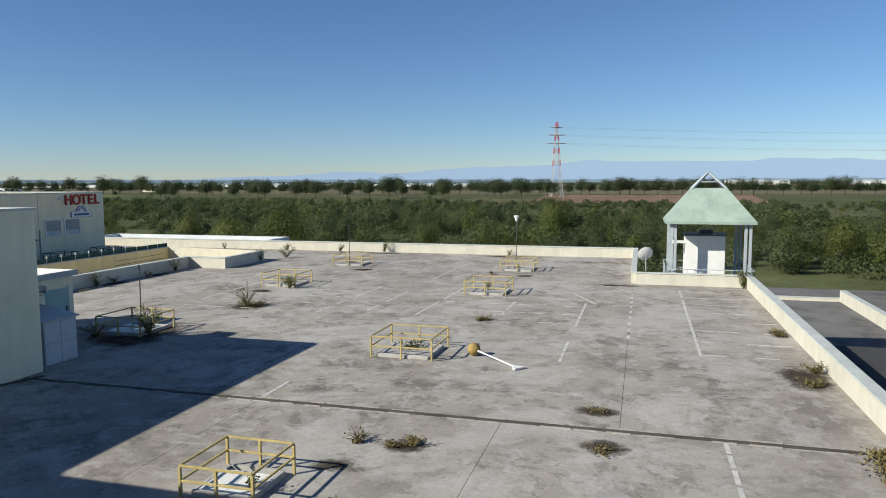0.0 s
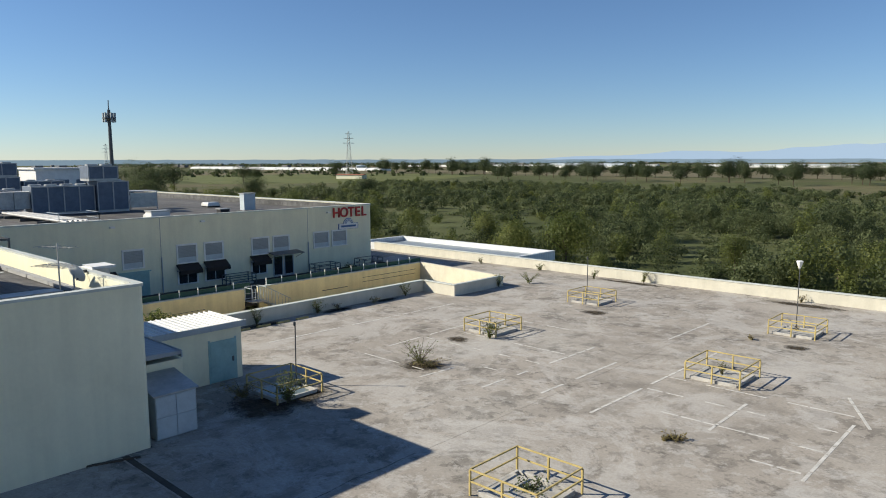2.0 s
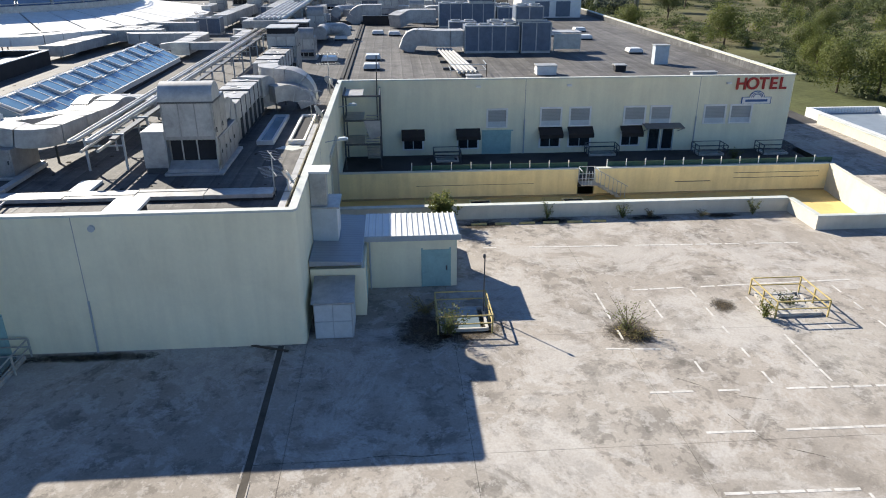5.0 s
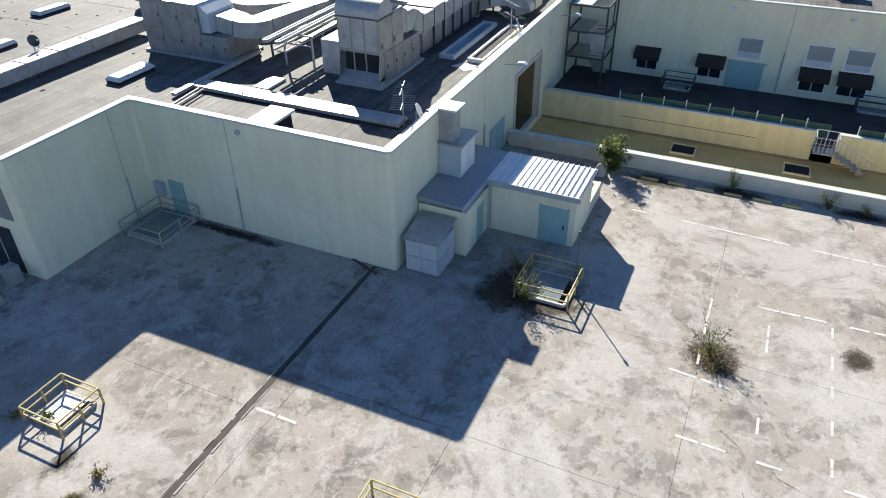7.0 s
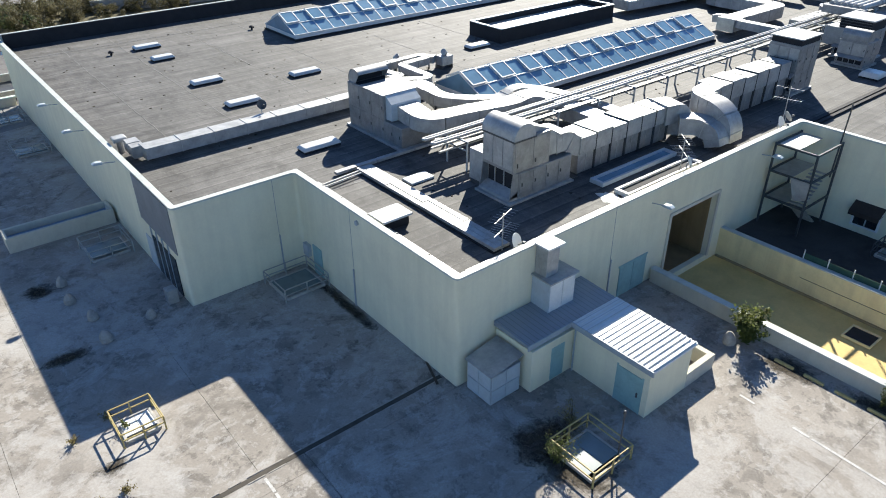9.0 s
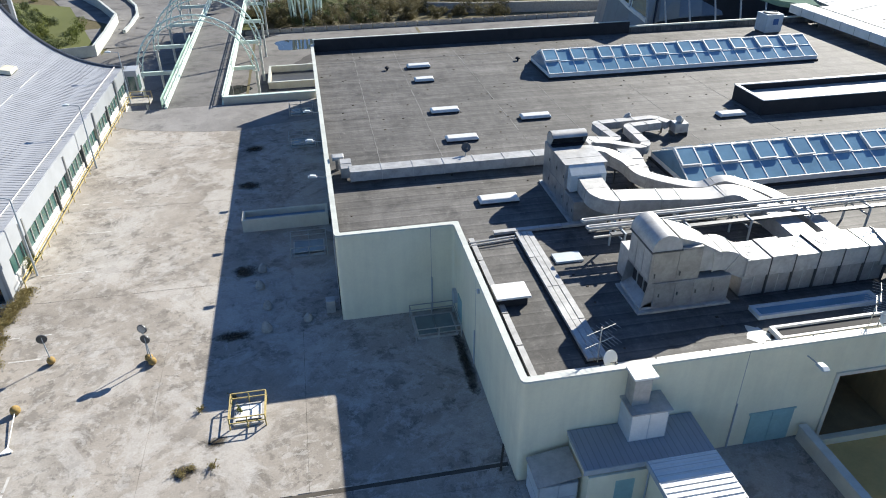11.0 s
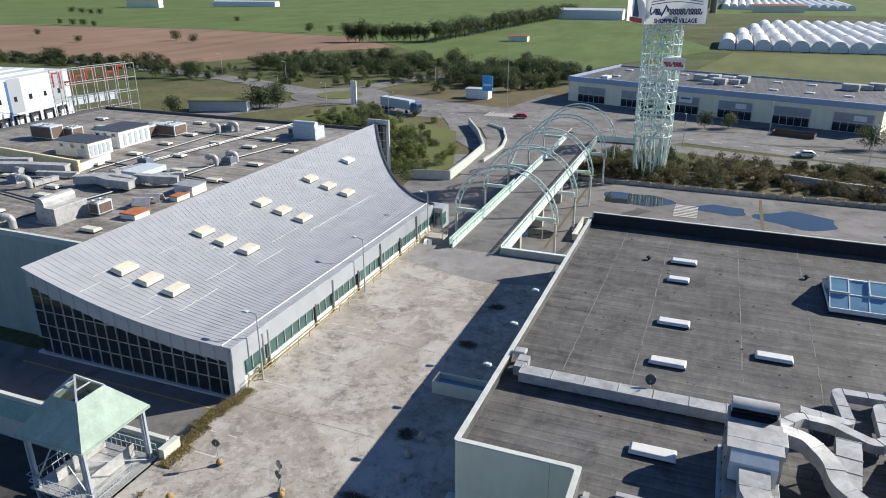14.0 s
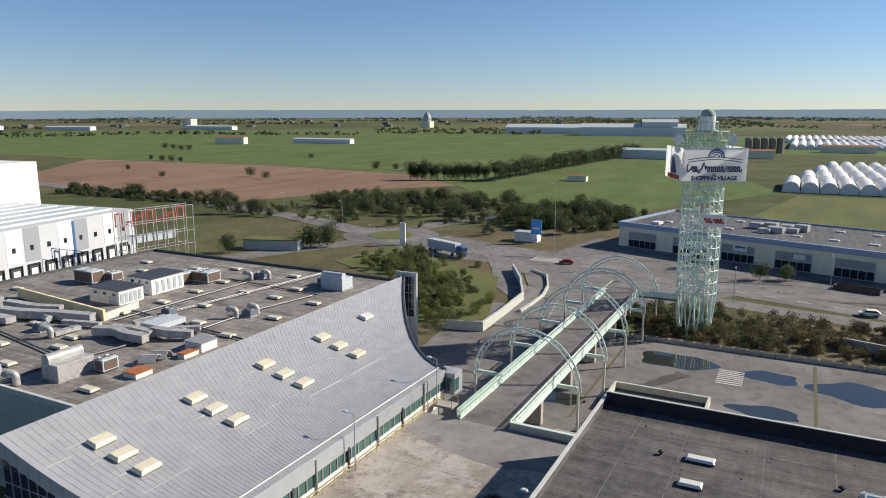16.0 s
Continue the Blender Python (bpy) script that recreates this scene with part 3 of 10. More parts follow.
for row in ((-3.1, 28.3, -3.1, 32), (-3.1, 35.4, -3.1, 42.4), (2.5, 30.6, 2.5, 48.6), (-11.9, 36.3, -11.6, 50.0), (-15.0, 36, -14.9, 44), (-17.6, 35.8, -17.4, 46),
            (-15.0, 50.5, -14.9, 56.5), (-26.6, 38, -27.0, 50), (-32.7, 31, -32.1, 50), (-21.0, 35, -20.8, 37.5), (-7.3, 37.8, -7.3, 42), (-2.5, 42.2, -4.6, 47), (2.4, 20.6, 2.4, 16.5), (-12.4, 21.0, -12.4, 24)):
    line_mark(*row, gaps=0.15)
for k in range(8):
    line_mark(-0.5, 33.3 + k * 1.62, -0.48, 34.1 + k * 1.62, 0.14, 0.0)
for k in range(7):
    line_mark(-0.4 - 0.35 * k * k / 6, 46.3 + k * 0.6, -0.5 - 0.35 * (k + 0.5) ** 2 / 6, 46.65 + k * 0.6, 0.12, 0.0)
for k in range(8):
    line_mark(2.6, 30.9 + 2.5 * k, 6.7, 30.9 + 2.5 * k, 0.1, 0.3)
for y in (30.0, 36.0, 38.5, 41.0, 43.4):
    line_mark(-11.6 if y > 37 else -6.0, y, -3.2, y, 0.1, 0.35)
for y in (36.0, 38.5, 41.0, 43.5, 46.0, 48.6):
    line_mark(-26.4, y, -17.8, y, 0.1, 0.45)
for y in (4.5, 7.0, -3.0, -9.0, -14.5, -20.0):
    line_mark(1.6, y, 6.4, y, 0.1, 0.4)


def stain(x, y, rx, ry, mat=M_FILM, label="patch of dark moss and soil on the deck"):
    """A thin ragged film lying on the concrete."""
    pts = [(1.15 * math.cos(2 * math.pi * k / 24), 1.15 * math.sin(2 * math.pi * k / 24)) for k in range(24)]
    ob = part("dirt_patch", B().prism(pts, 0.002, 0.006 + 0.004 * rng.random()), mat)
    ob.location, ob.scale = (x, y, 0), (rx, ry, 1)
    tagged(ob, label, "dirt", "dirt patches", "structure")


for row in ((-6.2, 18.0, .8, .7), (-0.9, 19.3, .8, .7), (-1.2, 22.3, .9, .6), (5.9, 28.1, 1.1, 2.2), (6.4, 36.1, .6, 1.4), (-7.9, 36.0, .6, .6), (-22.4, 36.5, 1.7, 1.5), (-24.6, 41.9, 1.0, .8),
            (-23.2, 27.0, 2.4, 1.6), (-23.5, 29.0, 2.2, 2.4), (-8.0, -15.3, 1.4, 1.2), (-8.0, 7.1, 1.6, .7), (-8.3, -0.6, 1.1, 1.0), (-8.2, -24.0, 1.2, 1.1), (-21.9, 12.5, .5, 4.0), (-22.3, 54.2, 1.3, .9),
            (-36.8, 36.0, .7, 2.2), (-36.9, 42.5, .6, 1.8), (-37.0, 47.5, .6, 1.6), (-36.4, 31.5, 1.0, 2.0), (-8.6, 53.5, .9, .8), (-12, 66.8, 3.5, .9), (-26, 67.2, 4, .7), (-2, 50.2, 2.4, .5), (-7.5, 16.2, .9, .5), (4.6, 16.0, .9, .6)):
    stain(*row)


# ---- deck: weeds ----
def weed(x, y, h, r, n, mat, name="weed_clump", label="dry green weed growing from a deck crack", z=0.0, leaf=0.085, stems=9):
    """Thin stems that lean outward, with small leaves all along them."""
    t = thing(name, (x, y, z), label, "weed", "weeds")
    st, cs = B(), []
    for k in range(stems):
        a, lean, hh = rng.uniform(0, 6.3), rng.uniform(0.25, 1.0) * r, h * rng.uniform(0.55, 1.0)
        p = [(math.cos(a) * lean * s ** 1.5, math.sin(a) * lean * s ** 1.5, hh * s) for s in (0, 0.35, 0.7, 1.0)]
        st.tube(p, 0.018, 5, 0.006)
        for _ in range(max(1, 2 * n // stems)):
            s = rng.uniform(0.15, 1.0)
            cs.append((math.cos(a) * lean * s ** 1.5 + rng.normal(0, 0.12 * r), math.sin(a) * lean * s ** 1.5 + rng.normal(0, 0.12 * r), max(0.03, hh * s + rng.normal(0, 0.06))))
    part("stems", st, M_BARK, t)
    cs = np.array(cs)
    nr = np.tile([0, 0, 1.0], (len(cs), 1))
    part("leaves", raw_mesh("leaves", *leaf_cards(cs, nr, rng.uniform(0.7, 1.4, len(cs)) * leaf, rng), mat), None, t)
    return t


weed(-22.4, 36.4, 1.5, 1.2, 190, M_LEAF_YEL, "shrub", "sparse yellow-green shrub growing through the deck", stems=16)
weed(-22.1, 36.7, .35, 1.3, 220, M_WEED, stems=18)
weed(-22.7, 28.2, 1.5, 1.0, 420, M_LEAF_YEL, "shrub", "yellow-green shrub leaning out of a railed hatch", stems=16)
weed(-24.9, 27.2, 0.9, 1.0, 260, M_WEED, stems=12)
weed(-23.3, 43.4, 1.0, 0.7, 240, M_LEAF_YEL, "shrub", "small yellow-green shrub beside a railed hatch", stems=12)
weed(-24.4, 45.0, 0.7, 0.7, 160, M_LEAF, stems=9)
weed(-9.4, 28.4, 0.5, 0.8, 200, M_LEAF, stems=10)
weed(-8.75, 14.2, .55, 0.35, 90, M_LEAF_YEL, stems=7)
weed(6.7, 50.7, 1.3, 0.7, 360, M_LEAF_YEL, "shrub", "bushy green shrub at the foot of the parapet", stems=14)
weed(-36.6, 28.9, 2.2, 1.15, 1500, M_LEAF_YEL, "sapling", "bright yellow-green sapling by the court wall", stems=26, leaf=0.17)
for x, y, h, r, n in ((-37.1, 35.7, 1.3, .6, 170), (-37.0, 40.7, 1.1, .7, 200), (-37.1, 42.6, .6, .5, 90), (-37.0, 49.5, 1.2, .6, 170), (-36.9, 46.0, .5, .6, 90), (-34.0, 57.8, 1.2, .8, 260), (-33.0, 61.0, 1.1, 1.0, 240),
                      (-25.5, 67.8, 1.3, .7, 220), (-36.5, 67.6, .9, .8, 170), (-44.0, 67.5, .8, .6, 120), (-12.5, 67.8, .6, .6, 90), (-30.0, 66.8, .9, .8, 150), (6.3, 35.6, .35, .7, 150), (6.1, 27.2, .25, .8, 260), (6.5, 29.0, .4, .6, 200),
                      (-7.9, 36.0, .2, .5, 120), (-6.0, 18.1, .2, .5, 110), (-6.5, 17.8, .12, .4, 70), (-0.9, 19.0, .08, .5, 70), (-1.3, 22.4, .08, .4, 60), (-8.2, 35.6, .15, .3, 50), (-11.2, 53.8, .3, .4, 60), (-8.3, 12.9, .3, .5, 70),
                      (-6.6, 13.6, .35, .4, 80), (-7.6, 17.9, .35, .5, 90), (5.6, 12.2, .3, .5, 70), (-9.8, 57.4, .5, .4, 60), (-24.6, 57.5, .5, .5, 60), (-9.7, 45.2, .8, .3, 60), (4.2, 15.4, .25, .5, 70), (7.0, -3.6, 1.3, .8, 330), (7.1, -5.2, .8, .7, 170)):
    weed(x, y, h, r, n, M_LEAF_YEL if h > 0.7 else M_WEED)
for x, y, k in ((6.7, 5.5, 0), (6.9, 1.6, 1), (6.3, 8.0, 2), (7.2, 3.4, 3), (6.6, -0.2, 4), (6.6, 17.2, 5), (6.5, 19.5, 6)):
    cs = np.column_stack([rng.normal(x, 0.3, 2200), rng.uniform(y - 1.3, y + 1.3, 2200), rng.uniform(0.01, 0.22, 2200) * rng.uniform(.3, 1, 2200)])
    tagged(part("grass_strip", raw_mesh("grass_strip", *leaf_cards(cs, np.tile([1.0, 0, 0.2], (2200, 1)), rng.uniform(0.06, 0.15, 2200), rng), M_WEED)), "dry brown-green grass along the deck edge", "grass", "grass strips", "stuff")


# ---- deck: wheel stops by the court wall ----
for k in range(6):
    ws = thing("wheel_stop", (-36.45, 31.2 + k * 1.55, 0), "faded yellow wheel stop along the parapet", "wheel stop", "wheel stops")
    part("bar", B().extrude([(-.09, 0), (.09, 0), (.06, .12), (-.06, .12)], -.5, .5, "y"), M_YELLOW, ws)

# ---- deck: railed hatches ----
M_KERB = worn("grubby_white_kerb", (0.5, 0.48, 0.44), .35, 2, 9, .7)
M_COVER = worn("dull_cover_sheet", (0.46, 0.44, 0.4), .4, 2, 8, .7)


def hatch(x0, y0, sx, sy, paint=M_YELLOW, cover=M_COVER, label="railed roof hatch with yellow guard rails and white kerb", h=0.9, open_side=False, tilt=0.0):
    t = thing("roof_hatch", (x0 + sx / 2, y0 + sy / 2, 0), label, "roof hatch", "railed hatches on the deck")
    a, b = sx / 2, sy / 2
    for k, (px, py) in enumerate(((-a, -b), (a, -b), (a, b), (-a, b), (0, -b), (0, b))):
        part("post", B().box(px - .035, px + .035, py - .035, py + .035, 0, h - 0.03), paint, t, "", 0.008)
    for z in (h, h * 0.55):
        for p, q in (((-a, -b), (a, -b)), ((a, -b), (a, b)), ((a, b), (-a, b)), ((-a, b), (-a, -b))):
            if open_side and p == (a, -b) and z < h:
                continue
            part("rail", B().beam((*p, z), (*q, z), 0.055, 0.055), paint, t, "", 0.008)
    ka, kb = a - 0.2, b - 0.2
    for x, y, u, v in ((0, -kb, ka, .06), (0, kb, ka, .06), (-ka, 0, .06, kb), (ka, 0, .06, kb)):
        part("kerb", B().box(x - u, x + u, y - v, y + v, 0, 0.16), M_KERB, t, "", 0.01)
    for i in (-1, 1):
        c = B()
        c.add([(i * ka * .5 - ka * .49, -kb + .08, .1), (i * ka * .5 + ka * .49, -kb + .08, .1), (i * ka * .5 + ka * .49, kb - .3, .12 + tilt), (i * ka * .5 - ka * .49, kb - .3, .12 + tilt),
               (i * ka * .5 - ka * .49, -kb + .08, .14), (i * ka * .5 + ka * .49, -kb + .08, .14), (i * ka * .5 + ka * .49, kb - .3, .16 + tilt), (i * ka * .5 - ka * .49, kb - .3, .16 + tilt)],
              [(3, 2, 1, 0), (4, 5, 6, 7), (0, 1, 5, 4), (1, 2, 6, 5), (2, 3, 7, 6), (3, 0, 4, 7)])
        part("cover", c, cover, t, "dull grey sheet cover" if cover is M_COVER else "pale glass cover", 0.01)
    return t


M_COVER_GLASS = glass_mat("pale_cover_glass", (0.16, 0.2, 0.2), 0.25)
hatch(-10.8, 27.0, 2.65, 2.55)
hatch(-25.7, 43.8, 2.6, 2.6)
hatch(-10.95, 43.7, 2.7, 2.7)
hatch(-25.9, 56.2, 2.7, 2.6)
hatch(-11.0, 56.0, 2.7, 2.6)
hatch(-25.3, 27.7, 2.5, 2.5, cover=M_COVER_GLASS, label="yellow railed roof hatch overgrown by shrubs in building shade")
hatch(-10.2, 13.5, 1.9, 1.95, cover=M_WHITE, h=0.8)
PALE_RAIL = worn("pale_grey_rail_paint", (0.42, 0.42, 0.38), 0.3, 3, 12, 0.6)
for x, y, sx, sy in ((-14.4, -4.3, 2.7, 2.6), (-22.2, 7.3, 2.9, 2.7), (-14.5, -25.8, 2.8, 2.6), (-14.4, -35.2, 2.6, 2.6)):
    hatch(x, y, sx, sy, PALE_RAIL, M_COVER_GLASS, "railed roof hatch with pale rails against the cream wall")

# ---- deck: loose things ----
CONC = worn("pale_concrete", (0.42, 0.4, 0.36), 0.3, 3, 12, 0.9)
BALL = worn("yellow_weathered_ball_paint", (0.4, 0.27, 0.09), 0.45, 4, 14, 0.7)


def ball(b, c, r, n=16):
    return b.lathe(c, [(r * math.sin(math.pi * k / 8) + 1e-4, -r * math.cos(math.pi * k / 8)) for k in range(9)], n)


def mirror_stand(x, y, turn, h=2.0):
    t = thing("traffic_mirror", (x, y, 0), "round traffic mirror on a thin pole with ball base", "traffic mirror", "traffic mirrors", turn)
    smooth(part("base", ball(B(), (0, 0, .24), .25), BALL, t, "weathered ochre ball base"))
    part("pole", B().tube([(0, 0, .4), (0.05, 0.03, h)], 0.035, 8), M_GREYSTEEL, t)
    d = part("disc", B().tube([(0.06, -.03, h - .1), (0.06, .05, h - .1)], 0.3, 20), M_STEEL_DARK, t)
    part("mirror_face", B().tube([(0.06, -.045, h - .1), (0.06, -.032, h - .1)], 0.25, 20), M_GALV, d)
    return t


mirror_stand(2.7, 7.6, 10)
mirror_stand(-3.35, 8.9, -20)
mirror_stand(-3.1, 8.5, 160, 2.5)


def fallen_stand(x, y, dx, dy):
    a = math.degrees(math.atan2(dy, dx))
    t = thing("fallen_sign_stand", (x, y, 0), "fallen sign stand with ochre ball base and pale plate", "sign stand", "fallen stands", a)
    L = math.hypot(dx, dy)
    smooth(part("base", ball(B(), (0, 0, .27), .28), BALL, t, "weathered ochre ball base"))
    part("pole", B().tube([(0.24, 0, .25), (L - .15, 0, .06)], 0.035, 8), M_WHITE, t)
    part("plate", B().prism([(L - .2, -.05), (L + .12, -.3), (L + .2, -.26), (L + .2, .26), (L + .12, .3), (L - .2, .05)], 0.02, 0.09), M_WHITE, t, "pale triangular foot plate")


fallen_stand(-6.7, 28.4, 2.1, -1.65)
fallen_stand(3.45, 11.8, -0.4, 2.9)
for x, y, h, flag in ((-24.7, 57.0, 3.4, 0), (-10.2, 58.9, 4.0, 1), (-24.6, 30.0, 3.0, 2)):
    t = thing("lamp_pole", (x, y, 0), "thin grey pole with a small head beside a hatch", "pole", "deck poles")
    part("shaft", B().tube([(0, 0, 0), (0.02, 0.02, h)], 0.03, 8), M_STEEL_DARK, t)
    if flag == 1:
        part("head", B().lathe((0, 0, h - .1), [(.06, 0), (.22, .45), (.2, .5), (.02, .5)], 10), M_WHITE, t, "white cone head")
    else:
        part("head", B().lathe((0, 0, h - .05), [(.035, 0), (.07, .06), (.06, .2), (.02, .22)], 10), M_STEEL_DARK, t)
for x, y, s in ((-9.6, -0.4, .3), (-9.5, 1.8, .32), (-10.1, 4.4, .3), (-10.1, 6.9, .34), (-12.7, 6.3, .28), (-35.9, 28.4, .34)):
    b = B().lathe((0, 0, 0), [(s * 1.0, 0), (s * 1.1, s * .5), (s * .9, s * 1.2), (s * .5, s * 1.9), (s * .15, s * 2.2)], 10)
    o = smooth(part("concrete_bollard", b, CONC))
    o.matrix_basis = pose(x, y, 0, rng.uniform(-8, 8), rng.uniform(-8, 8), rng.uniform(0, 90))
    tagged(o, "pale rounded concrete bollard on the shaded deck", "bollard", "concrete bollards")
trough = thing("planter_trough", (-11.35, -7.4, 0), "long cream trough lined in blue against the wall", "planter")
part("wall_panel", B().box(-3.4, 3.4, .65, .85, 0, 1.1), M_CREAM_WALL, trough, "", 0.015)
part("wall_panel", B().box(-3.4, 3.4, -.85, -.65, 0, 1.1), M_CREAM_WALL, trough, "", 0.015)
for s in (-1, 1):
    part("end_panel", B().box(s * 3.3 - .1, s * 3.3 + .1, -.64, .64, 0, 1.09), M_CREAM_WALL, trough, "", 0.015)
part("liner", B().box(-3.19, 3.19, -.64, .64, 0.1, .62), worn("blue_liner", (0.2, 0.3, 0.42), .25, 1, 8, .5), trough, "faded blue liner")
plank = thing("loose_plank", (-22.1, 20.2, 0), "weathered plank lying by the wall", "plank", "", 70)
part("board", B().box(-.9, .9, -.06, .06, 0.0, .05), M_BARK, plank)

# small shed against the north wall
shed = thing("rooftop_shed", (-27.8, 24.4, 0), "cream rendered shed with ribbed metal roof and teal door", "shed")
part("wall_block", B().box(-3.2, 0, 0, 4.6, 0, 2.72), M_CREAM, shed, "", 0.02)
part("wall_block", B().prism([(-3.2, -2.55), (2.9, -2.55), (2.9, -.003), (-3.2, -.003)], 0, 2.5), M_CREAM, shed, "", 0.02)
part("roof_sheet", B().extrude([(-.1, 2.74), (4.75, 2.74), (4.75, 2.86), (-.1, 2.92)], -3.3, .12, "x"), M_RIB_WHITE, shed, "white ribbed roof sheet")
part("roof_sheet", B().extrude([(-2.55, 2.72), (-.12, 2.72), (-.12, 2.86), (-2.55, 2.98)], -3.3, 3.05, "x"), ribbed_mat("grey_ribbed_sheet", (0.3, 0.33, 0.36), 0.3, "x", 0.5, 0.2), shed, "blue-grey ribbed roof sheet")
part("low_wall", B().box(-5.6, -3.2, 4.3, 4.6, 0, .9), M_CREAM_WALL, shed)
part("low_wall", B().box(-5.6, -5.3, 2.9, 4.3, 0, .9), M_CREAM_WALL, shed)
for k in range(17):
    part("roof_rib", B().box(-3.28, .1, -.02 + k * .29, .03 + k * .29, 2.86, 2.945), M_WHITE, shed)
part("fascia", B().box(.1, .16, -.12, 4.8, 2.66, 2.95), M_GREYSTEEL, shed)
part("fascia", B().box(.1, 3.1, -.14, -.09, 2.6, 2.9), M_GREYSTEEL, shed)
d = part("door", B().box(0.0, 0.05, 2.85, 4.2, 0.03, 2.1), M_TEAL, shed, "pale teal door", 0.01)
part("handle", B().box(0.05, .1, 4.02, 4.1, .95, 1.2), M_STEEL_DARK, d)
part("door_frame", B().box(0.0, .03, 2.76, 2.85, 0, 2.18), M_TEAL, shed)
part("door_frame", B().box(0.0, .03, 4.2, 4.29, 0, 2.18), M_TEAL, shed)
d = part("door", B().box(.6, 1.55, -.05, -.0, 0.03, 2.05), M_TEAL, shed, "pale teal side door", 0.01)
part("drainpipe", B().tube([(.06, .15, 0), (.06, .15, 2.7)], .045, 8), M_GREYSTEEL, shed)
locker = thing("metal_locker", (-23.75, 23.0, 0), "low grey metal locker with four doors and sloped lid", "locker")
part("body", B().box(-.95, .95, -.85, .85, 0, 1.75), M_GREYSTEEL, locker, "", 0.01)
lidb = B().add([(-1.05, -.95, 2.15), (1.05, -.95, 1.78), (1.05, .95, 1.78), (-1.05, .95, 2.15), (-1.05, -.95, 2.2), (1.05, -.95, 1.83), (1.05, .95, 1.83), (-1.05, .95, 2.2)],
               [(3, 2, 1, 0), (4, 5, 6, 7), (0, 1, 5, 4), (1, 2, 6, 5), (2, 3, 7, 6), (3, 0, 4, 7)])
part("lid", lidb, M_GALV_DULL, locker, "sloped grey sheet lid")
M_LOCKER = worn("pale_blue_grey_paint", (0.5, 0.55, 0.57), .15, 2, 10, .5)
for i in range(2):
    for j in range(2):
        part("locker_door", B().box(.95, .985, -.82 + i * .83, -.02 + i * .83, .05 + j * .86, .86 + j * .86), M_LOCKER, locker, "", 0.008)
        part("locker_door", B().box(-.9 + i * .92, -.02 + i * .92, .85, .885, .05 + j * .86, .86 + j * .86), M_LOCKER, locker, "", 0.008)
cab = thing("duct_cabinet", (-28.4, 22.5, 2.9), "tall grey vent duct on a louvred metal cabinet", "vent")
part("cabinet", B().box(-.75, 1.1, -.68, .55, 0, 1.75), M_LOCKER, cab, "", 0.015)
part("cabinet_lid", B().box(-.85, 1.2, -.68, .7, 1.75, 1.83), M_GALV_DULL, cab)
part("shaft", B().box(.1, .95, -.68, .1, 1.83, 3.5), M_GALV_DULL, cab, "", 0.01)
part("cap", B().box(-.05, 1.1, -.68, .3, 3.5, 3.6), M_WHITE, cab, "pale cap")
for k in range(2):
    part("panel_door", B().box(-.68 + k * .9, .16 + k * .9, .55, .58, .1, 1.65), M_WHITE, cab)

struct("trim_asphalt_apron", B().prism([(-14.6, -38.3), (7.0, -38.3), (6.9, -33.4), (4.4, -32.0), (1.0, -31.0), (-3.0, -30.0), (-6.2, -29.6), (-9.0, -30.5), (-14.6, -31.5)], 0.0, 0.012), asphalt_mat("worn_apron_asphalt", 1.6), "worn grey asphalt apron at the bridge end", "asphalt")

# ---- hotel front ----
HX = -53.2


def hotel_window(y0, y1, z0, z1, shutter=False, group="hotel windows"):
    t = thing("window", (HX, (y0 + y1) / 2, z0), "white-framed hotel window with lowered grey shutter" if shutter else "small dark hotel window in a pale frame", "window", group)
    w, h = (y1 - y0) / 2, z1 - z0
    part("window_frame", B().box(0, .08, -w - .05, -w + .09, 0, h + .05), M_WHITE, t)
    part("window_frame", B().box(0, .08, w - .09, w + .05, 0, h + .05), M_WHITE, t)
    part("window_frame", B().box(0, .08, -w + .09, w - .09, h - .09, h + .05), M_WHITE, t)
    part("window_sill", B().box(0, .12, -w - .05, w + .05, -.07, 0.02), M_WHITE, t)
    if shutter:
        part("shutter", B().box(0, .035, -w + .09, w - .09, .45, h - .09), M_SHUTTER, t)
        part("pane", B().box(0, .02, -w + .09, w - .09, .02, .45), M_LOCKER, t)
    else:
        part("pane", B().box(0, .02, -w + .09, -.04, .02, h - .09), M_GLASS_DARK, t)
        part("pane", B().box(0, .02, .04, w - .09, .02, h - .09), M_GLASS_DARK, t)
        part("mullion", B().box(0, .045, -.04, .04, .02, h - .09), M_GREYSTEEL, t)
    return t


def awning(y0, y1, z):
    t = thing("awning", (HX, (y0 + y1) / 2, z), "short dark brown cloth awning over a window", "awning", "hotel awnings")
    w = (y1 - y0) / 2
    part("canopy", B().extrude([(0, 0), (.75, -.5), (.75, -.56), (.0, -.06)], -w, w, "y"), M_AWNING, t)
    part("valance", B().box(.73, .76, -w, w, -.82, -.5), M_AWNING, t)
    for s in (-1, 1):
        part("arm", B().beam((0, s * (w - .05), -.55), (.72, s * (w - .05), -.55), .03), M_STEEL_DARK, t)


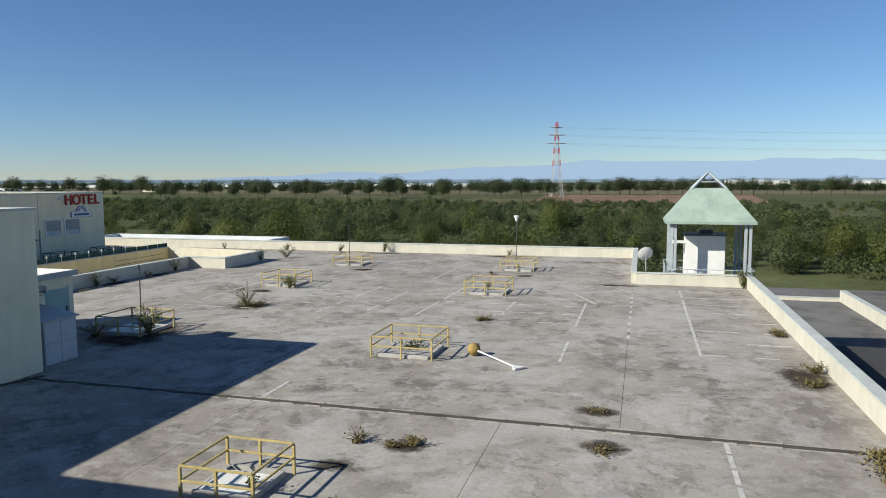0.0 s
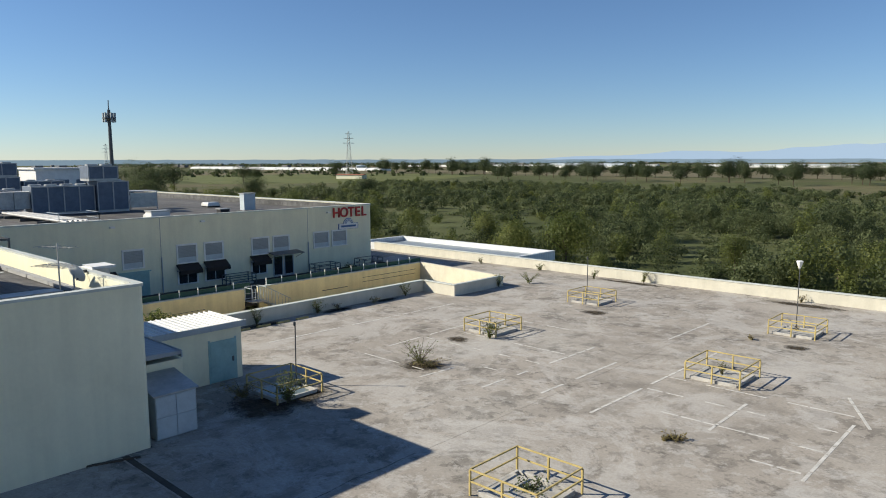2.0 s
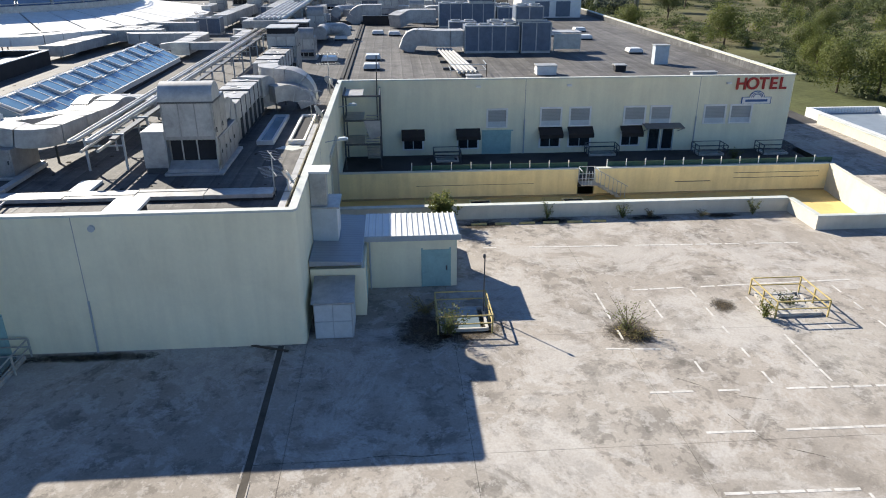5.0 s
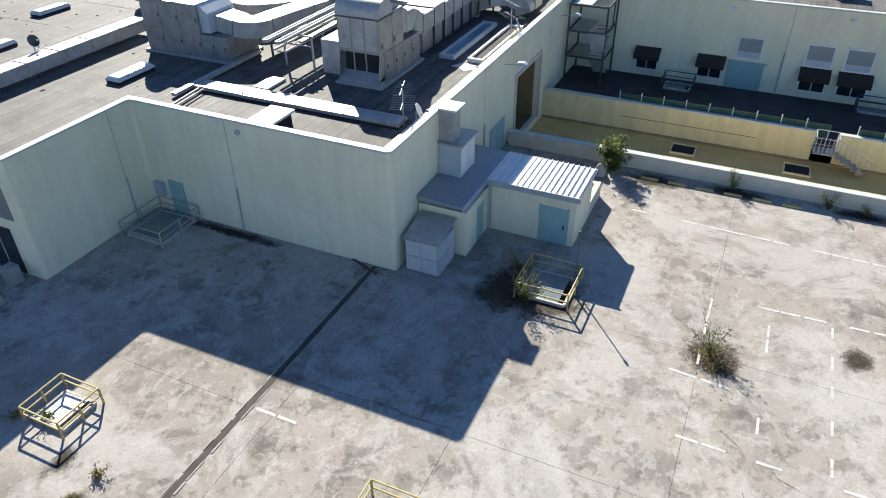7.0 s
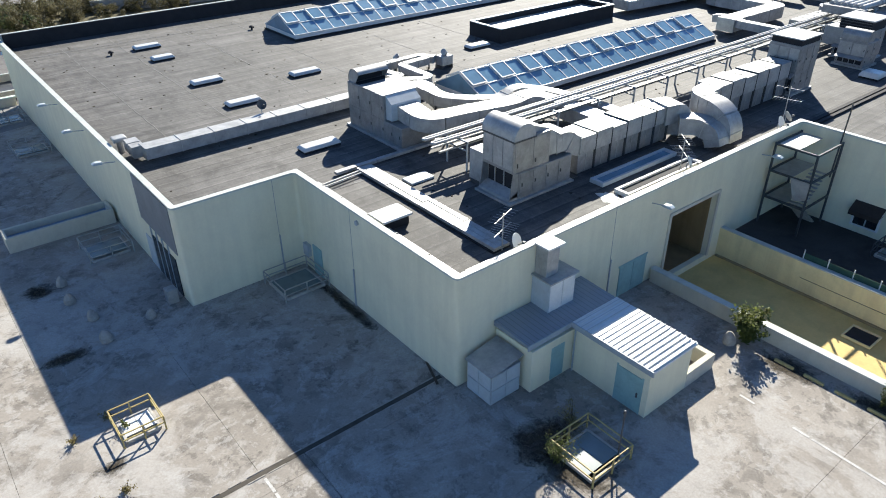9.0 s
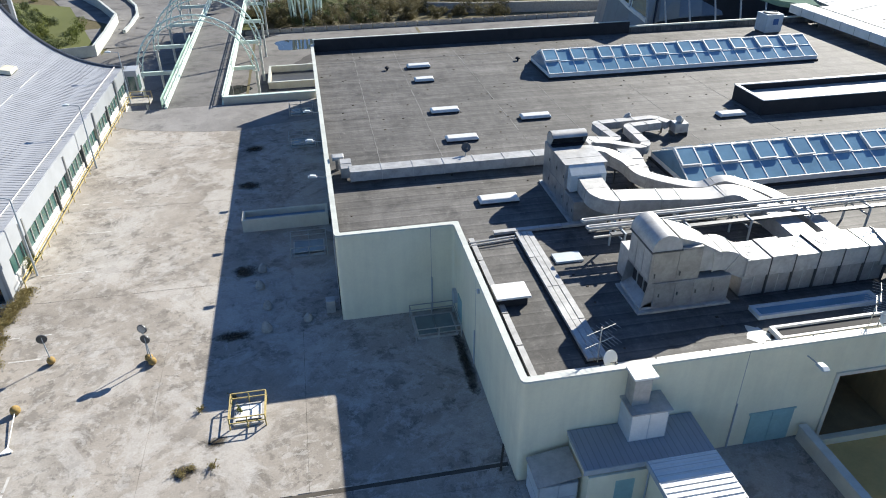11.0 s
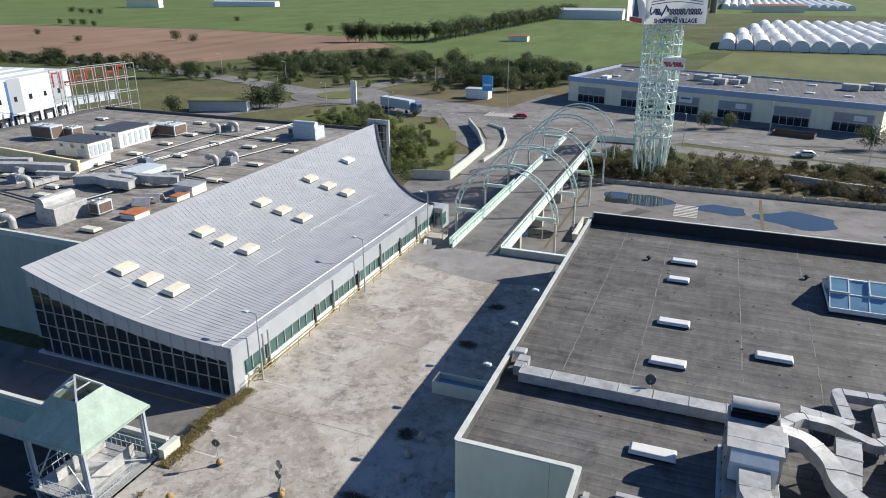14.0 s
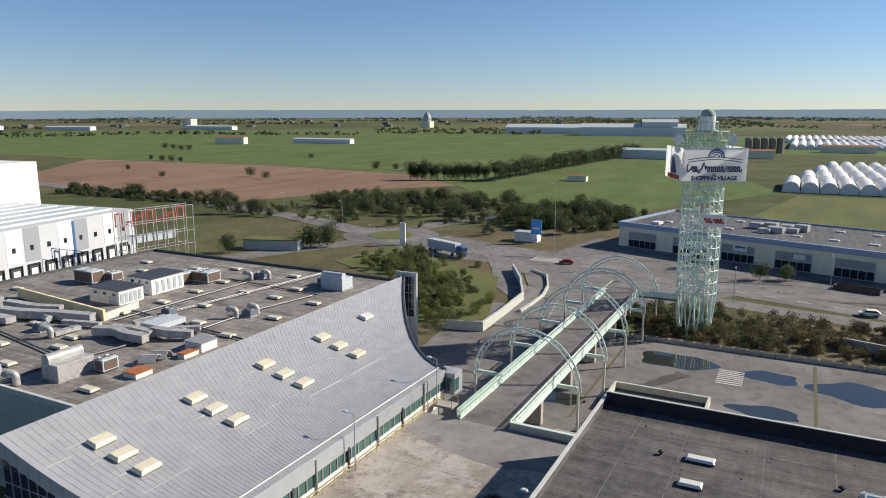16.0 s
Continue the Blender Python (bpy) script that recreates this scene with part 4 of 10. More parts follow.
for y0, y1 in ((38.35, 40.15), (40.85, 42.65), (45.55, 47.4), (47.85, 49.65), (52.55, 54.45), (54.85, 56.75)):
    hotel_window(y0, y1, 2.35, 3.9, True)
hotel_window(33.8, 35.5, 2.35, 3.85, True)
for y0, y1 in ((26.7, 28.4), (31.3, 33.1), (38.35, 40.15), (40.85, 42.8), (45.45, 47.1)):
    hotel_window(y0, y1, 0.55, 1.75)
    awning(y0 - .12, y1 + .12, 2.25)
door = thing("double_door", (HX, 48.95, 0), "dark glazed double door under a small canopy", "door")
for s in (-1, 1):
    leaf = part("door_leaf", B().box(0, .05, s * .6 - .55, s * .6 + .55, .02, 2.05), M_GREYSTEEL, door)
    part("pane", B().box(.05, .065, s * .6 - .43, s * .6 + .43, .2, 1.92), M_GLASS_DARK, leaf)
part("canopy", B().extrude([(0, 2.35), (1.3, 2.2), (1.3, 2.25), (0, 2.42)], -1.7, 1.6, "y"), worn("brown_canopy_sheet", (.2, .17, .15), .3, 2, 9, .4), door, "brown translucent canopy")
for s in (-1.6, 1.5):
    part("bracket", B().beam((0, s, 1.7), (1.2, s, 2.2), .04), M_STEEL_DARK, door)
tdoor = thing("service_door", (HX, 34.65, 0), "wide pale teal sliding service door", "door")
part("door_leaf", B().box(0, .06, -1.25, 1.25, 0, 2.0), M_TEAL, tdoor, "", 0.01)
part("track", B().box(0, .1, -1.3, 1.4, 2.0, 2.08), M_TEAL, tdoor)
for y in (37.0, 51.9):
    struct("trim_downpipe", B().tube([(HX + .06, y, 0), (HX + .06, y, 3.0)], .06, 8), M_GREYSTEEL, "grey downpipe on the hotel wall", "downpipe")
    struct("trim_wall_joint", B().box(HX, HX + .012, y - .02, y + .02, 3.0, 6.28), M_SHUTTER, "vertical joint in the hotel wall", "joint")
for y in (33.0, 40.6, 54.2):
    t = thing("floodlight", (HX, y, 5.75), "small white floodlight under the roof edge", "lamp", "hotel floodlights")
    part("arm", B().beam((0, 0, 0), (.35, 0, .05), .04), M_GREYSTEEL, t)
    part("head", B().box(.25, .55, -.18, .18, -.02, .12), M_WHITE, t, "", 0.02)


def lettering(name, text, size, m, material, parent=None, depth=0.04, bold=0.0):
    c = bpy.data.curves.new(name, "FONT")
    c.body, c.size, c.extrude, c.align_x = text, size, depth, "CENTER"
    c.offset = bold
    tmp = bpy.data.objects.new("tmp", c)
    me = bpy.data.meshes.new_from_object(tmp)
    me.name = name
    bpy.data.objects.remove(tmp)
    bpy.data.curves.remove(c)
    me.materials.clear()
    me.materials.append(material)
    ob = new(name, me)
    ob.matrix_basis = m
    if parent:
        ob.parent = parent
    return ob


sign = thing("hotel_sign", (HX + .1, 57.0, 5.22), "red raised HOTEL letters over a small blue and white plate", "sign")
x = -2.05
for ch, w in zip("HOTEL", (.98, 1.02, .86, .86, .8)):
    lettering("letter", ch, 1.38, pose(0, x + w / 2, 0, 90, 0, 90), M_RED, sign, .05, .028)
    x += w
hump = [(-1.25, -1.25), (1.2, -1.25), (1.2, -.72)] + [(.62 * math.cos(a), -.72 + .5 * math.sin(a)) for a in (math.pi * k / 10 for k in range(11))] + [(-1.25, -.72)]
part("back_plate", B().extrude([(y * 1.07, -.98 + (z + .98) * 1.1) for y, z in hump], -.05, -.005, "x"), M_BLUE, sign, "blue border of the name plate")
plate = part("plate", B().extrude(hump, -.004, .025, "x"), M_WHITE, sign, "white name plate with unreadable blue script")
for r in (.5, .36):
    part("emblem", B().tube([(.04, r * math.cos(a), -.72 + r * .8 * math.sin(a)) for a in (math.pi * k / 10 for k in range(11))], .03, 5), M_BLUE, plate)
part("script_bar", B().box(.025, .035, -1.0, .95, -1.08, -.88), M_BLUE, plate)

# walkway fence and rails
for k in range(22):
    y = 27.2 + k * 1.49
    if 39.4 < y < 41.0:
        continue
    p = thing("fence_post", (PIT_X - .45, y, 0.0), "pale fence post with green mesh on the walkway edge", "fence post", "walkway fence")
    part("post", B().box(-.03, .03, -.03, .03, 0, 1.5), M_WHITE, p)
    part("mesh_panel", B().box(-.01, .01, .04, 1.45, .3, 1.3), worn("green_fence_mesh", (.05, .11, .08), .3, 4, 20, .8) if k == 0 else bpy.data.materials["green_fence_mesh"], p)
for x, y, sx, sy in ((-52.4, 29.2, 1.7, 2.2), (-52.9, 42.3, 1.3, 2.6), (-52.6, 51.6, 1.6, 2.5), (-52.5, 57.2, 1.6, 2.5)):
    hatch(x, y, sx, sy, M_STEEL_DARK, M_COVER_GLASS, "dark railed hatch on the walkway by the hotel")
gate = thing("court_gate", (PIT_X, 40.45, 0), "grey steel gate and stair rail down into the court", "gate")
for y in (-.6, 0, .6):
    part("post", B().box(-.03, .03, y - .03, y + .03, 0, 1.1), M_GREYSTEEL, gate)
for z in (.1, .5, 1.06):
    part("rail", B().box(-.02, .02, -.57, .57, z, z + .04), M_GREYSTEEL, gate)
part("landing", B().box(.04, 1.15, -.65, .65, -.08, -.02), M_GALV_DULL, gate)
for y in (-.65, .65):
    part("rail", B().beam((.05, y, 1.05), (1.1, y, 1.05), .05), M_GREYSTEEL, gate)
for k in range(6):
    part("baluster", B().beam((1.1, -.6 + k * .24, 0), (1.1, -.6 + k * .24, 1.05), .03), M_GREYSTEEL, gate)
for k in range(5):
    part("step", B().box(.05, 1.1, .7 + k * .34, 1.02 + k * .34, -.26 - k * .2, -.21 - k * .2), M_GALV_DULL, gate)
part("stair_rail", B().beam((1.1, .65, 1.05), (1.1, 2.9, -.2), .05), M_GREYSTEEL, gate)
for k in range(7):
    part("baluster", B().beam((1.1, .8 + k * .32, -.3 - k * .14), (1.1, .8 + k * .32, .95 - k * .18), .03), M_GREYSTEEL, gate)
weed(-49.6, 54.0, 1.1, .9, 260, M_LEAF_YEL, "shrub", "green shrub on the dark walkway", stems=12)

# outside stair tower in the corner of hotel and main wall
stair = thing("stair_tower", (-50.9, 23.4, 0), "grey galvanised escape stair tower in the wall corner", "stair")
for x, y in ((-1.9, -1.3), (1.4, -1.3), (-1.9, 1.5), (1.4, 1.5)):
    part("column", B().box(x - .06, x + .06, y - .06, y + .06, 0, 5.9), M_STEEL_DARK, stair)
for z in (2.0, 3.9, 5.8):
    for p, q in (((-1.9, -1.3), (1.4, -1.3)), ((1.4, -1.3), (1.4, 1.5)), ((1.4, 1.5), (-1.9, 1.5))):
        part("beam", B().beam((*p, z), (*q, z), .1, .14), M_STEEL_DARK, stair)
    part("landing", B().box(-1.8, 1.3, -1.2, .2, z - .05, z), M_GALV_DULL, stair)
for k in range(10):
    part("step", B().box(-1.2 + k * .24, -.92 + k * .24, .35, 1.4, .2 + k * .19, .23 + k * .19), M_GALV_DULL, stair)
    part("step", B().box(1.0 - k * .24, 1.28 - k * .24, .35, 1.4, 2.15 + k * .18, 2.18 + k * .18), M_GALV_DULL, stair)
part("chute_panel", B().add([(1.45, .2, 3.9), (1.45, 1.5, 3.9), (1.45, 1.5, 2.7), (1.45, .7, 2.4), (1.5, .2, 3.9), (1.5, 1.5, 3.9), (1.5, 1.5, 2.7), (1.5, .7, 2.4)],
                            [(0, 1, 2, 3), (7, 6, 5, 4), (0, 4, 5, 1), (1, 5, 6, 2), (2, 6, 7, 3), (3, 7, 4, 0)]), M_GALV, stair, "bright sheet side panel")

# opening and door in the north wall
rec = B().box(-44.1, -43.9, 21.8, 21.9, -.75, 4.1).box(-39.0, -38.8, 21.8, 21.9, -.75, 4.1).box(-43.9, -39.0, 21.8, 21.9, 3.9, 4.1)
struct("trim_opening_frame", rec, M_CREAM_WALL, "plain rendered reveal round the court opening", "reveal")
nd = thing("service_door", (-35.8, 21.8, 0), "pale teal double service door in the cream wall", "door")
for s in (-1, 1):
    part("door_leaf", B().box(s * .62 - .6, s * .62 + .6, .0, .06, .02, 2.05), M_TEAL, nd, "", .01)
part("door_frame", B().box(-1.32, 1.32, 0, .045, 2.05, 2.15), M_TEAL, nd)
for x, y, z0, z1, ax in ((-22.4, 12.75, 0, 2.5, "x"), (-33.6, 21.8, 0, 3.0, "y"), (-20.9, 6.8, 0, 2.6, "y")):
    if ax == "x":
        struct("trim_downpipe", B().tube([(x + .05, y, z0), (x + .05, y + .05, z1)], .05, 8), M_GREYSTEEL, "grey downpipe on the cream wall", "downpipe")
        struct("trim_wall_joint", B().box(x, x + .01, y, y + .03, z1, 6.28), M_SHUTTER, "vertical joint in the cream wall", "joint")
    else:
        struct("trim_downpipe", B().tube([(x, y + .05, z0), (x, y + .05, z1)], .05, 8), M_GREYSTEEL, "grey downpipe on the cream wall", "downpipe")
        struct("trim_wall_joint", B().box(x, x + .03, y, y + .01, z1, 6.28), M_SHUTTER, "vertical joint in the cream wall", "joint")
for m in (pose(-36.8, 21.8, 5.5, 0, 0, 90), pose(-14.95, -3.0, 5.8), pose(-14.95, -17.0, 5.8), pose(-14.95, -10, 5.8), pose(-48.5, 21.8, 5.2, 0, 0, 90)):
    t = thing("floodlight", (0, 0, 0), "grey street-type floodlight on a wall bracket", "lamp", "wall floodlights")
    t.matrix_basis = m
    part("arm", B().beam((0, 0, 0), (.9, 0, .15), .05), M_GREYSTEEL, t)
    part("head", B().extrude([(.75, .1), (1.35, .12), (1.4, .2), (1.2, .3), (.8, .26)], -.16, .16, "y"), M_LOCKER, t, "pale lamp head", .02)
bl = thing("bulkhead_lamp", (-22.4, 13.55, 5.8), "small round bulkhead lamp on the cream wall", "lamp")
part("body", B().tube([(0, 0, 0), (.12, 0, 0)], .14, 12), M_GREYSTEEL, bl)
# shopfront panel in the shaded east wall
pf = thing("shopfront", (-14.95, 3.2, 0), "grey panelled shopfront with dark doors in the cream wall", "shopfront")
part("panel", B().box(0, .05, -3.0, 3.0, 3.2, 6.2), worn("grey_panel", (.24, .25, .26), .2, 1, 8, .6), pf)
for k in range(4):
    part("door_pane", B().box(0, .06, -1.4 + k * .95, -.5 + k * .95, .05, 2.6), M_GLASS_DARK, pf)
    part("mullion", B().box(0, .09, -1.46 + k * .95, -1.4 + k * .95, 0, 3.2), M_GREYSTEEL, pf)
part("door_leaf", B().box(0, .05, -2.9, -1.7, 0, 2.1), M_LOCKER, pf, "pale side door")
part("bin", B().box(.4, 1.0, 2.0, 2.6, 0, .9), M_GALV_DULL, pf)
meter = thing("meter_box", (-22.4, 7.5, 1.0), "grey meter boxes in the wall corner", "meter box")
part("box", B().box(0, .25, -.3, .3, 0, .8), M_GREYSTEEL, meter, "", .01)
part("door", B().box(0, .06, .6, 1.6, -1.0, 1.0), M_TEAL, meter, "pale teal low door")

# ---- things on the flat roof ----
RZ = ROOF_Z


def roof_dome(x, y, sx=2.5, sy=1.0, z=None, mat=M_DOMEW, h=0.24, turn=0.0, label="white rectangular roof light on a low kerb", group="roof lights"):
    t = thing("roof_light", (x, y, RZ if z is None else z), label, "roof light", group, turn)
    part("kerb", B().box(-sx / 2, sx / 2, -sy / 2, sy / 2, 0, .16), M_BLACK, t)
    a, b = sx / 2 + .06, sy / 2 + .06
    v = [(-a, -b, .16), (a, -b, .16), (a, b, .16), (-a, b, .16), (-a + .05, -b + .05, .16 + h * .75), (a - .05, -b + .05, .16 + h * .5), (a - .05, b - .05, .16 + h * .5), (-a + .05, b - .05, .16 + h * .5),
         (-a + .16, -b + .16, .16 + h), (a - .16, -b + .16, .16 + h), (a - .16, b - .16, .16 + h), (-a + .16, b - .16, .16 + h)]
    f = [(3, 2, 1, 0), (8, 9, 10, 11)]
    for o in (0, 4):
        f += [(o + k, o + (k + 1) % 4, o + 4 + (k + 1) % 4, o + 4 + k) for k in range(4)]
    part("cap", B().add(v, f), mat, t, "", .04)
    return t


def swept_box(path, w, h):
    """A boxed section carried along a path of points."""
    b, side, n = B(), None, len(path)
    for i, p in enumerate(path):
        d = (path[min(i + 1, n - 1)] - path[max(i - 1, 0)]).normalized()
        q = d.cross(Vector((0, 0, 1)))
        side = q.normalized() if q.length > .25 or side is None else (side - d * side.dot(d)).normalized()
        up = side.cross(d).normalized()
        b.v += [tuple(p + side * w / 2 * x + up * h / 2 * y) for x, y in ((-1, -1), (1, -1), (1, 1), (-1, 1))]
    for i in range(n - 1):
        for k in range(4):
            b.f.append((4 * i + k, 4 * i + (k + 1) % 4, 4 * i + 4 + (k + 1) % 4, 4 * i + 4 + k))
    b.f += [(3, 2, 1, 0), tuple(4 * n - 4 + k for k in range(4))]
    return b


def duct(pts, w, h, label="galvanised ventilation duct on low feet", mat=M_GALV, step=1.5, feet=True, base=None, group="roof ducts"):
    """A boxed duct along the points: straight lengths with flanges, and rounded bends."""
    base = RZ if base is None else base
    t = thing("duct", (pts[0][0], pts[0][1], base), label, "duct", group)
    o = Vector((pts[0][0], pts[0][1], base))
    P = [Vector(p) - o for p in pts]
    cut = [0.0] * len(P)
    for i in range(1, len(P) - 1):
        cut[i] = min(w * .6, .46 * (P[i] - P[i - 1]).length, .46 * (P[i + 1] - P[i]).length)
        u, v = (P[i - 1] - P[i]).normalized() * cut[i], (P[i + 1] - P[i]).normalized() * cut[i]
        bend = [(P[i] + u) * (1 - k) ** 2 + P[i] * 2 * k * (1 - k) + (P[i] + v) * k ** 2 for k in (0, .17, .33, .5, .67, .83, 1)]
        smooth(part("elbow", swept_box(bend, w, h), mat, t), 30)
    for i, (a, b) in enumerate(zip(P, P[1:])):
        d = (b - a).normalized()
        a, b = a + d * cut[i], b - d * cut[i + 1]
        L = (b - a).length
        n = max(1, round(L / step))
        for k in range(n):
            p, q = a + d * L * k / n, a + d * L * (k + 1) / n
            part("duct_section", swept_box([p, q], w, h), mat, t)
            part("flange", swept_box([p - d * .025, p + d * .025], w + .07, h + .07), M_GALV_DULL, t)
        if feet:
            for k in range(max(1, int(L / 3))):
                p = a + d * L * (k + .5) / max(1, int(L / 3))
                if p.z - h / 2 > .12:
                    part("foot", B().box(p.x - .05, p.x + .05, p.y - .05, p.y + .05, 0, p.z - h / 2), M_STEEL_DARK, t)
    return t


def round_duct(pts, r, label="round insulated ventilation duct", mat=M_GALV, base=None):
    base = RZ if base is None else base
    t = thing("duct", (pts[0][0], pts[0][1], base), label, "duct", "roof ducts")
    o = Vector((pts[0][0], pts[0][1], base))
    # rounded bends
    P = [Vector(p) - o for p in pts]
    out = [P[0]]
    for a, b, c in zip(P, P[1:], P[2:]):
        rr = min(r * 1.6, (a - b).length / 2, (c - b).length / 2)
        u, v = (a - b).normalized() * rr, (c - b).normalized() * rr
        for k in range(7):
            s = k / 6
            out.append((b + u) * (1 - s) ** 2 + b * 2 * s * (1 - s) + (b + v) * s ** 2)
    out.append(P[-1])
    smooth(part("pipe", B().tube(out, r, 16), mat, t))
    for k in range(2, len(out) - 1, 3):
        d = (out[k + 1] - out[k - 1]).normalized()
        smooth(part("band", B().tube([out[k] - d * .04, out[k] + d * .04], r * 1.05, 16), M_GALV_DULL, t))
    zs = min(p.z for p in out) - r
    if zs > .1:
        m = out[len(out) // 2]
        part("foot", B().box(m.x - .08, m.x + .08, m.y - .08, m.y + .08, 0, m.z - r * .9), M_STEEL_DARK, t)
    return t


def ahu(x, y, sx, sy, h, z=None, hood="y", mat=M_GALV_BODY, label="large galvanised air handling unit with curved hood", panels=3, dark=True):
    """An air handler: plinth, body with door panels, intake, curved hood."""
    t = thing("air_handler", (x, y, RZ if z is None else z), label, "air handling unit", "air handlers")
    a, b = sx / 2, sy / 2
    part("plinth", B().box(-a - .15, a + .15, -b - .15, b + .15, 0, .16), M_GALV_DULL, t)
    part("body", B().box(-a, a, -b, b, .16, h), mat, t, "", .03)
    for s, ax in ((a, "x"), (b, "y")):
        for k in range(panels):
            L = sy if ax == "x" else sx
            p0, p1 = -L / 2 + L * k / panels + .06, -L / 2 + L * (k + 1) / panels - .06
            for z0, z1 in ((h * .48, h * .94),) + (((.35, h * .42),) if (not dark or ax == "y") else ()):
                bb = B().box(s, s + .03, p0, p1, z0, z1) if ax == "x" else B().box(p0, p1, s, s + .03, z0, z1)
                dp = part("door_panel", bb, M_GALV_DULL if ax == "x" else mat, t, "", .01)
                hp = B().box(s + .03, s + .07, p1 - .14, p1 - .09, (z0 + z1) / 2 - .08, (z0 + z1) / 2 + .08) if ax == "x" else B().box(p1 - .14, p1 - .09, s + .03, s + .07, (z0 + z1) / 2 - .08, (z0 + z1) / 2 + .08)
                part("handle", hp, M_STEEL_DARK, dp)
    if dark:
        inn = part("intake", B().box(a, a + .04, -b + .15, b - .15, .35, h * .36), M_BLACK, t, "dark louvred intake")
        for k in range(4):
            part("slat", B().box(a + .04, a + .08, -b + .2 + k * (sy - .4) / 4, -b + .25 + k * (sy - .4) / 4, .35, h * .36), M_GALV_DULL, inn)
        part("intake_hood", B().extrude([(a, h * .46), (a + .45, h * .38), (a + .45, h * .36), (a, h * .42)], -b + .05, b - .05, "y"), mat, t)
    if hood:
        n, r = 10, min(.66, (sx if hood == "y" else sy) * .24)
        off = (a if hood == "y" else b) - r - .05
        prof = [(off + r, h)] + [(off + r * math.cos(math.pi * k / n), h + .4 + r * math.sin(math.pi * k / n)) for k in range(n + 1)] + [(off - r, h)]
        smooth(part("hood", B().extrude(prof, -b * .95 if hood == "y" else -a * .95, b * .95 if hood == "y" else a * .95, hood), mat, t, "half-round sheet hood"), 50)
    return t


def skylight(x0, x1, y0, y1, h, cols, label):
    """A ridge skylight: kerb, glazing bars and two rows of panes a side, some raised as vents."""
    t = thing("ridge_skylight", ((x0 + x1) / 2, (y0 + y1) / 2, RZ), label, "skylight", "ridge skylights")
    L, W, k0 = x1 - x0, (y1 - y0) / 2, .55
    part("kerb", B().box(-L / 2, L / 2, -W, W, 0, k0), M_WHITE, t, "", .02)
    part("kerb_base", B().box(-L / 2 - .12, L / 2 + .12, -W - .12, W + .12, 0, .2), M_BLACK, t)
    pw = L / cols
    for s in (-1, 1):
        sl = math.hypot(W, h)
        ang = math.degrees(math.atan2(h, W))
        me = B().box(-pw / 2 + .05, pw / 2 - .05, -sl / 4 + .05, sl / 4 - .05, -.02, .02).mesh("pane")
        me.materials.append(M_GLASS_BLUE)
        mv = B().box(-pw / 2 + .1, pw / 2 - .1, -sl / 4 + .1, sl / 4 - .1, .07, .1).mesh("vent_pane")
        mv.materials.append(M_GLASS_BLUE)
        u, w2 = pw / 2, sl / 4
        mf = B().box(-u, u, -w2, -w2 + .1, .02, .13).box(-u, u, w2 - .1, w2, .02, .13).box(-u, -u + .1, -w2 + .1, w2 - .1, .02, .13).box(u - .1, u, -w2 + .1, w2 - .1, .02, .13).mesh("vent_frame")
        mf.materials.append(M_WHITE)
        bar = B().box(-.04, .04, -sl / 2, sl / 2, -.02, .05).mesh("glazing_bar")
        bar.materials.append(M_WHITE)
        for c in range(cols + 1):
            g = new("glazing_bar", bar)
            g.parent, g.matrix_basis = t, pose(-L / 2 + pw * c, s * W / 2, k0 + h / 2, -s * ang)
            if c == cols:
                break
            for r in (-1, 1):
                lift = (r * s < 0) and c % 2 == 1
                g = new("vent_pane" if lift else "pane", mv if lift else me)
                q = -s * r
                g.parent = t
                g.matrix_basis = pose(-L / 2 + pw * (c + .5), s * W / 2, k0 + h / 2, -s * ang) @ pose(0, sl / 4 * r, .07 if lift else 0, 1.5 * s if lift else 0)
                if lift:
                    g2 = new("vent_frame", mf)
                    g2.parent, g2.matrix_basis = t, g.matrix_basis
        for f in (-1, 0):
            part("glazing_rail", B().beam((-L / 2, s * W * (.5 if f else 1) , k0 + (h / 2 if f else 0) + .03), (L / 2, s * W * (.5 if f else 1), k0 + (h / 2 if f else 0) + .03), .09, .07), M_WHITE, t)
    part("ridge_cap", B().beam((-L / 2, 0, k0 + h + .03), (L / 2, 0, k0 + h + .03), .2, .1), M_WHITE, t)
    for s in (-1, 1):
        part("gable_pane", B().add([(s * L / 2, -W, k0), (s * L / 2, W, k0), (s * L / 2, 0, k0 + h), (s * (L / 2 - .05), -W, k0), (s * (L / 2 - .05), W, k0), (s * (L / 2 - .05), 0, k0 + h)],
                                   [(0, 1, 2), (5, 4, 3), (0, 3, 4, 1), (1, 4, 5, 2), (2, 5, 3, 0)]), M_GLASS_BLUE, t)
    return t


skylight(-68.5, -38.3, -28.6, -22.2, 1.5, 20, "long ridge skylight with blue glass panes in white bars")
skylight(-69.5, -39.6, -1.6, 4.6, 1.5, 20, "long ridge skylight with blue glass beside the ducts")
for x, y, sx in ((-26.0, -29.3, 2.4), (-25.8, -24.5, 1.9), (-26.1, -15.2, 2.5), (-26.2, -8.4, 2.6), (-33.6, -12.0, 2.6), (-50.5, -8.8, 2.4), (-26.3, 2.9, 2.7)):
    roof_dome(x, y, sx)
for x, y in ((-69.2, 19.6), (-70.2, 24.0), (-63.9, 24.0), (-73.0, 52.6), (-88, 19.6), (-99.8, 19.6), (-60.4, 40.0), (-93.5, 24.2), (-92.3, 26.4), (-92.0, 28.6), (-90, 47.5), (-95, 52.0), (-86, 50.5)):
    roof_dome(x, y, 1.5, 1.5, h=.42, label="square white domed roof light on dark bitumen")
well = thing("light_well", (-61.5, -10.6, RZ), "raised light well with black sides and milky glazing", "light well")
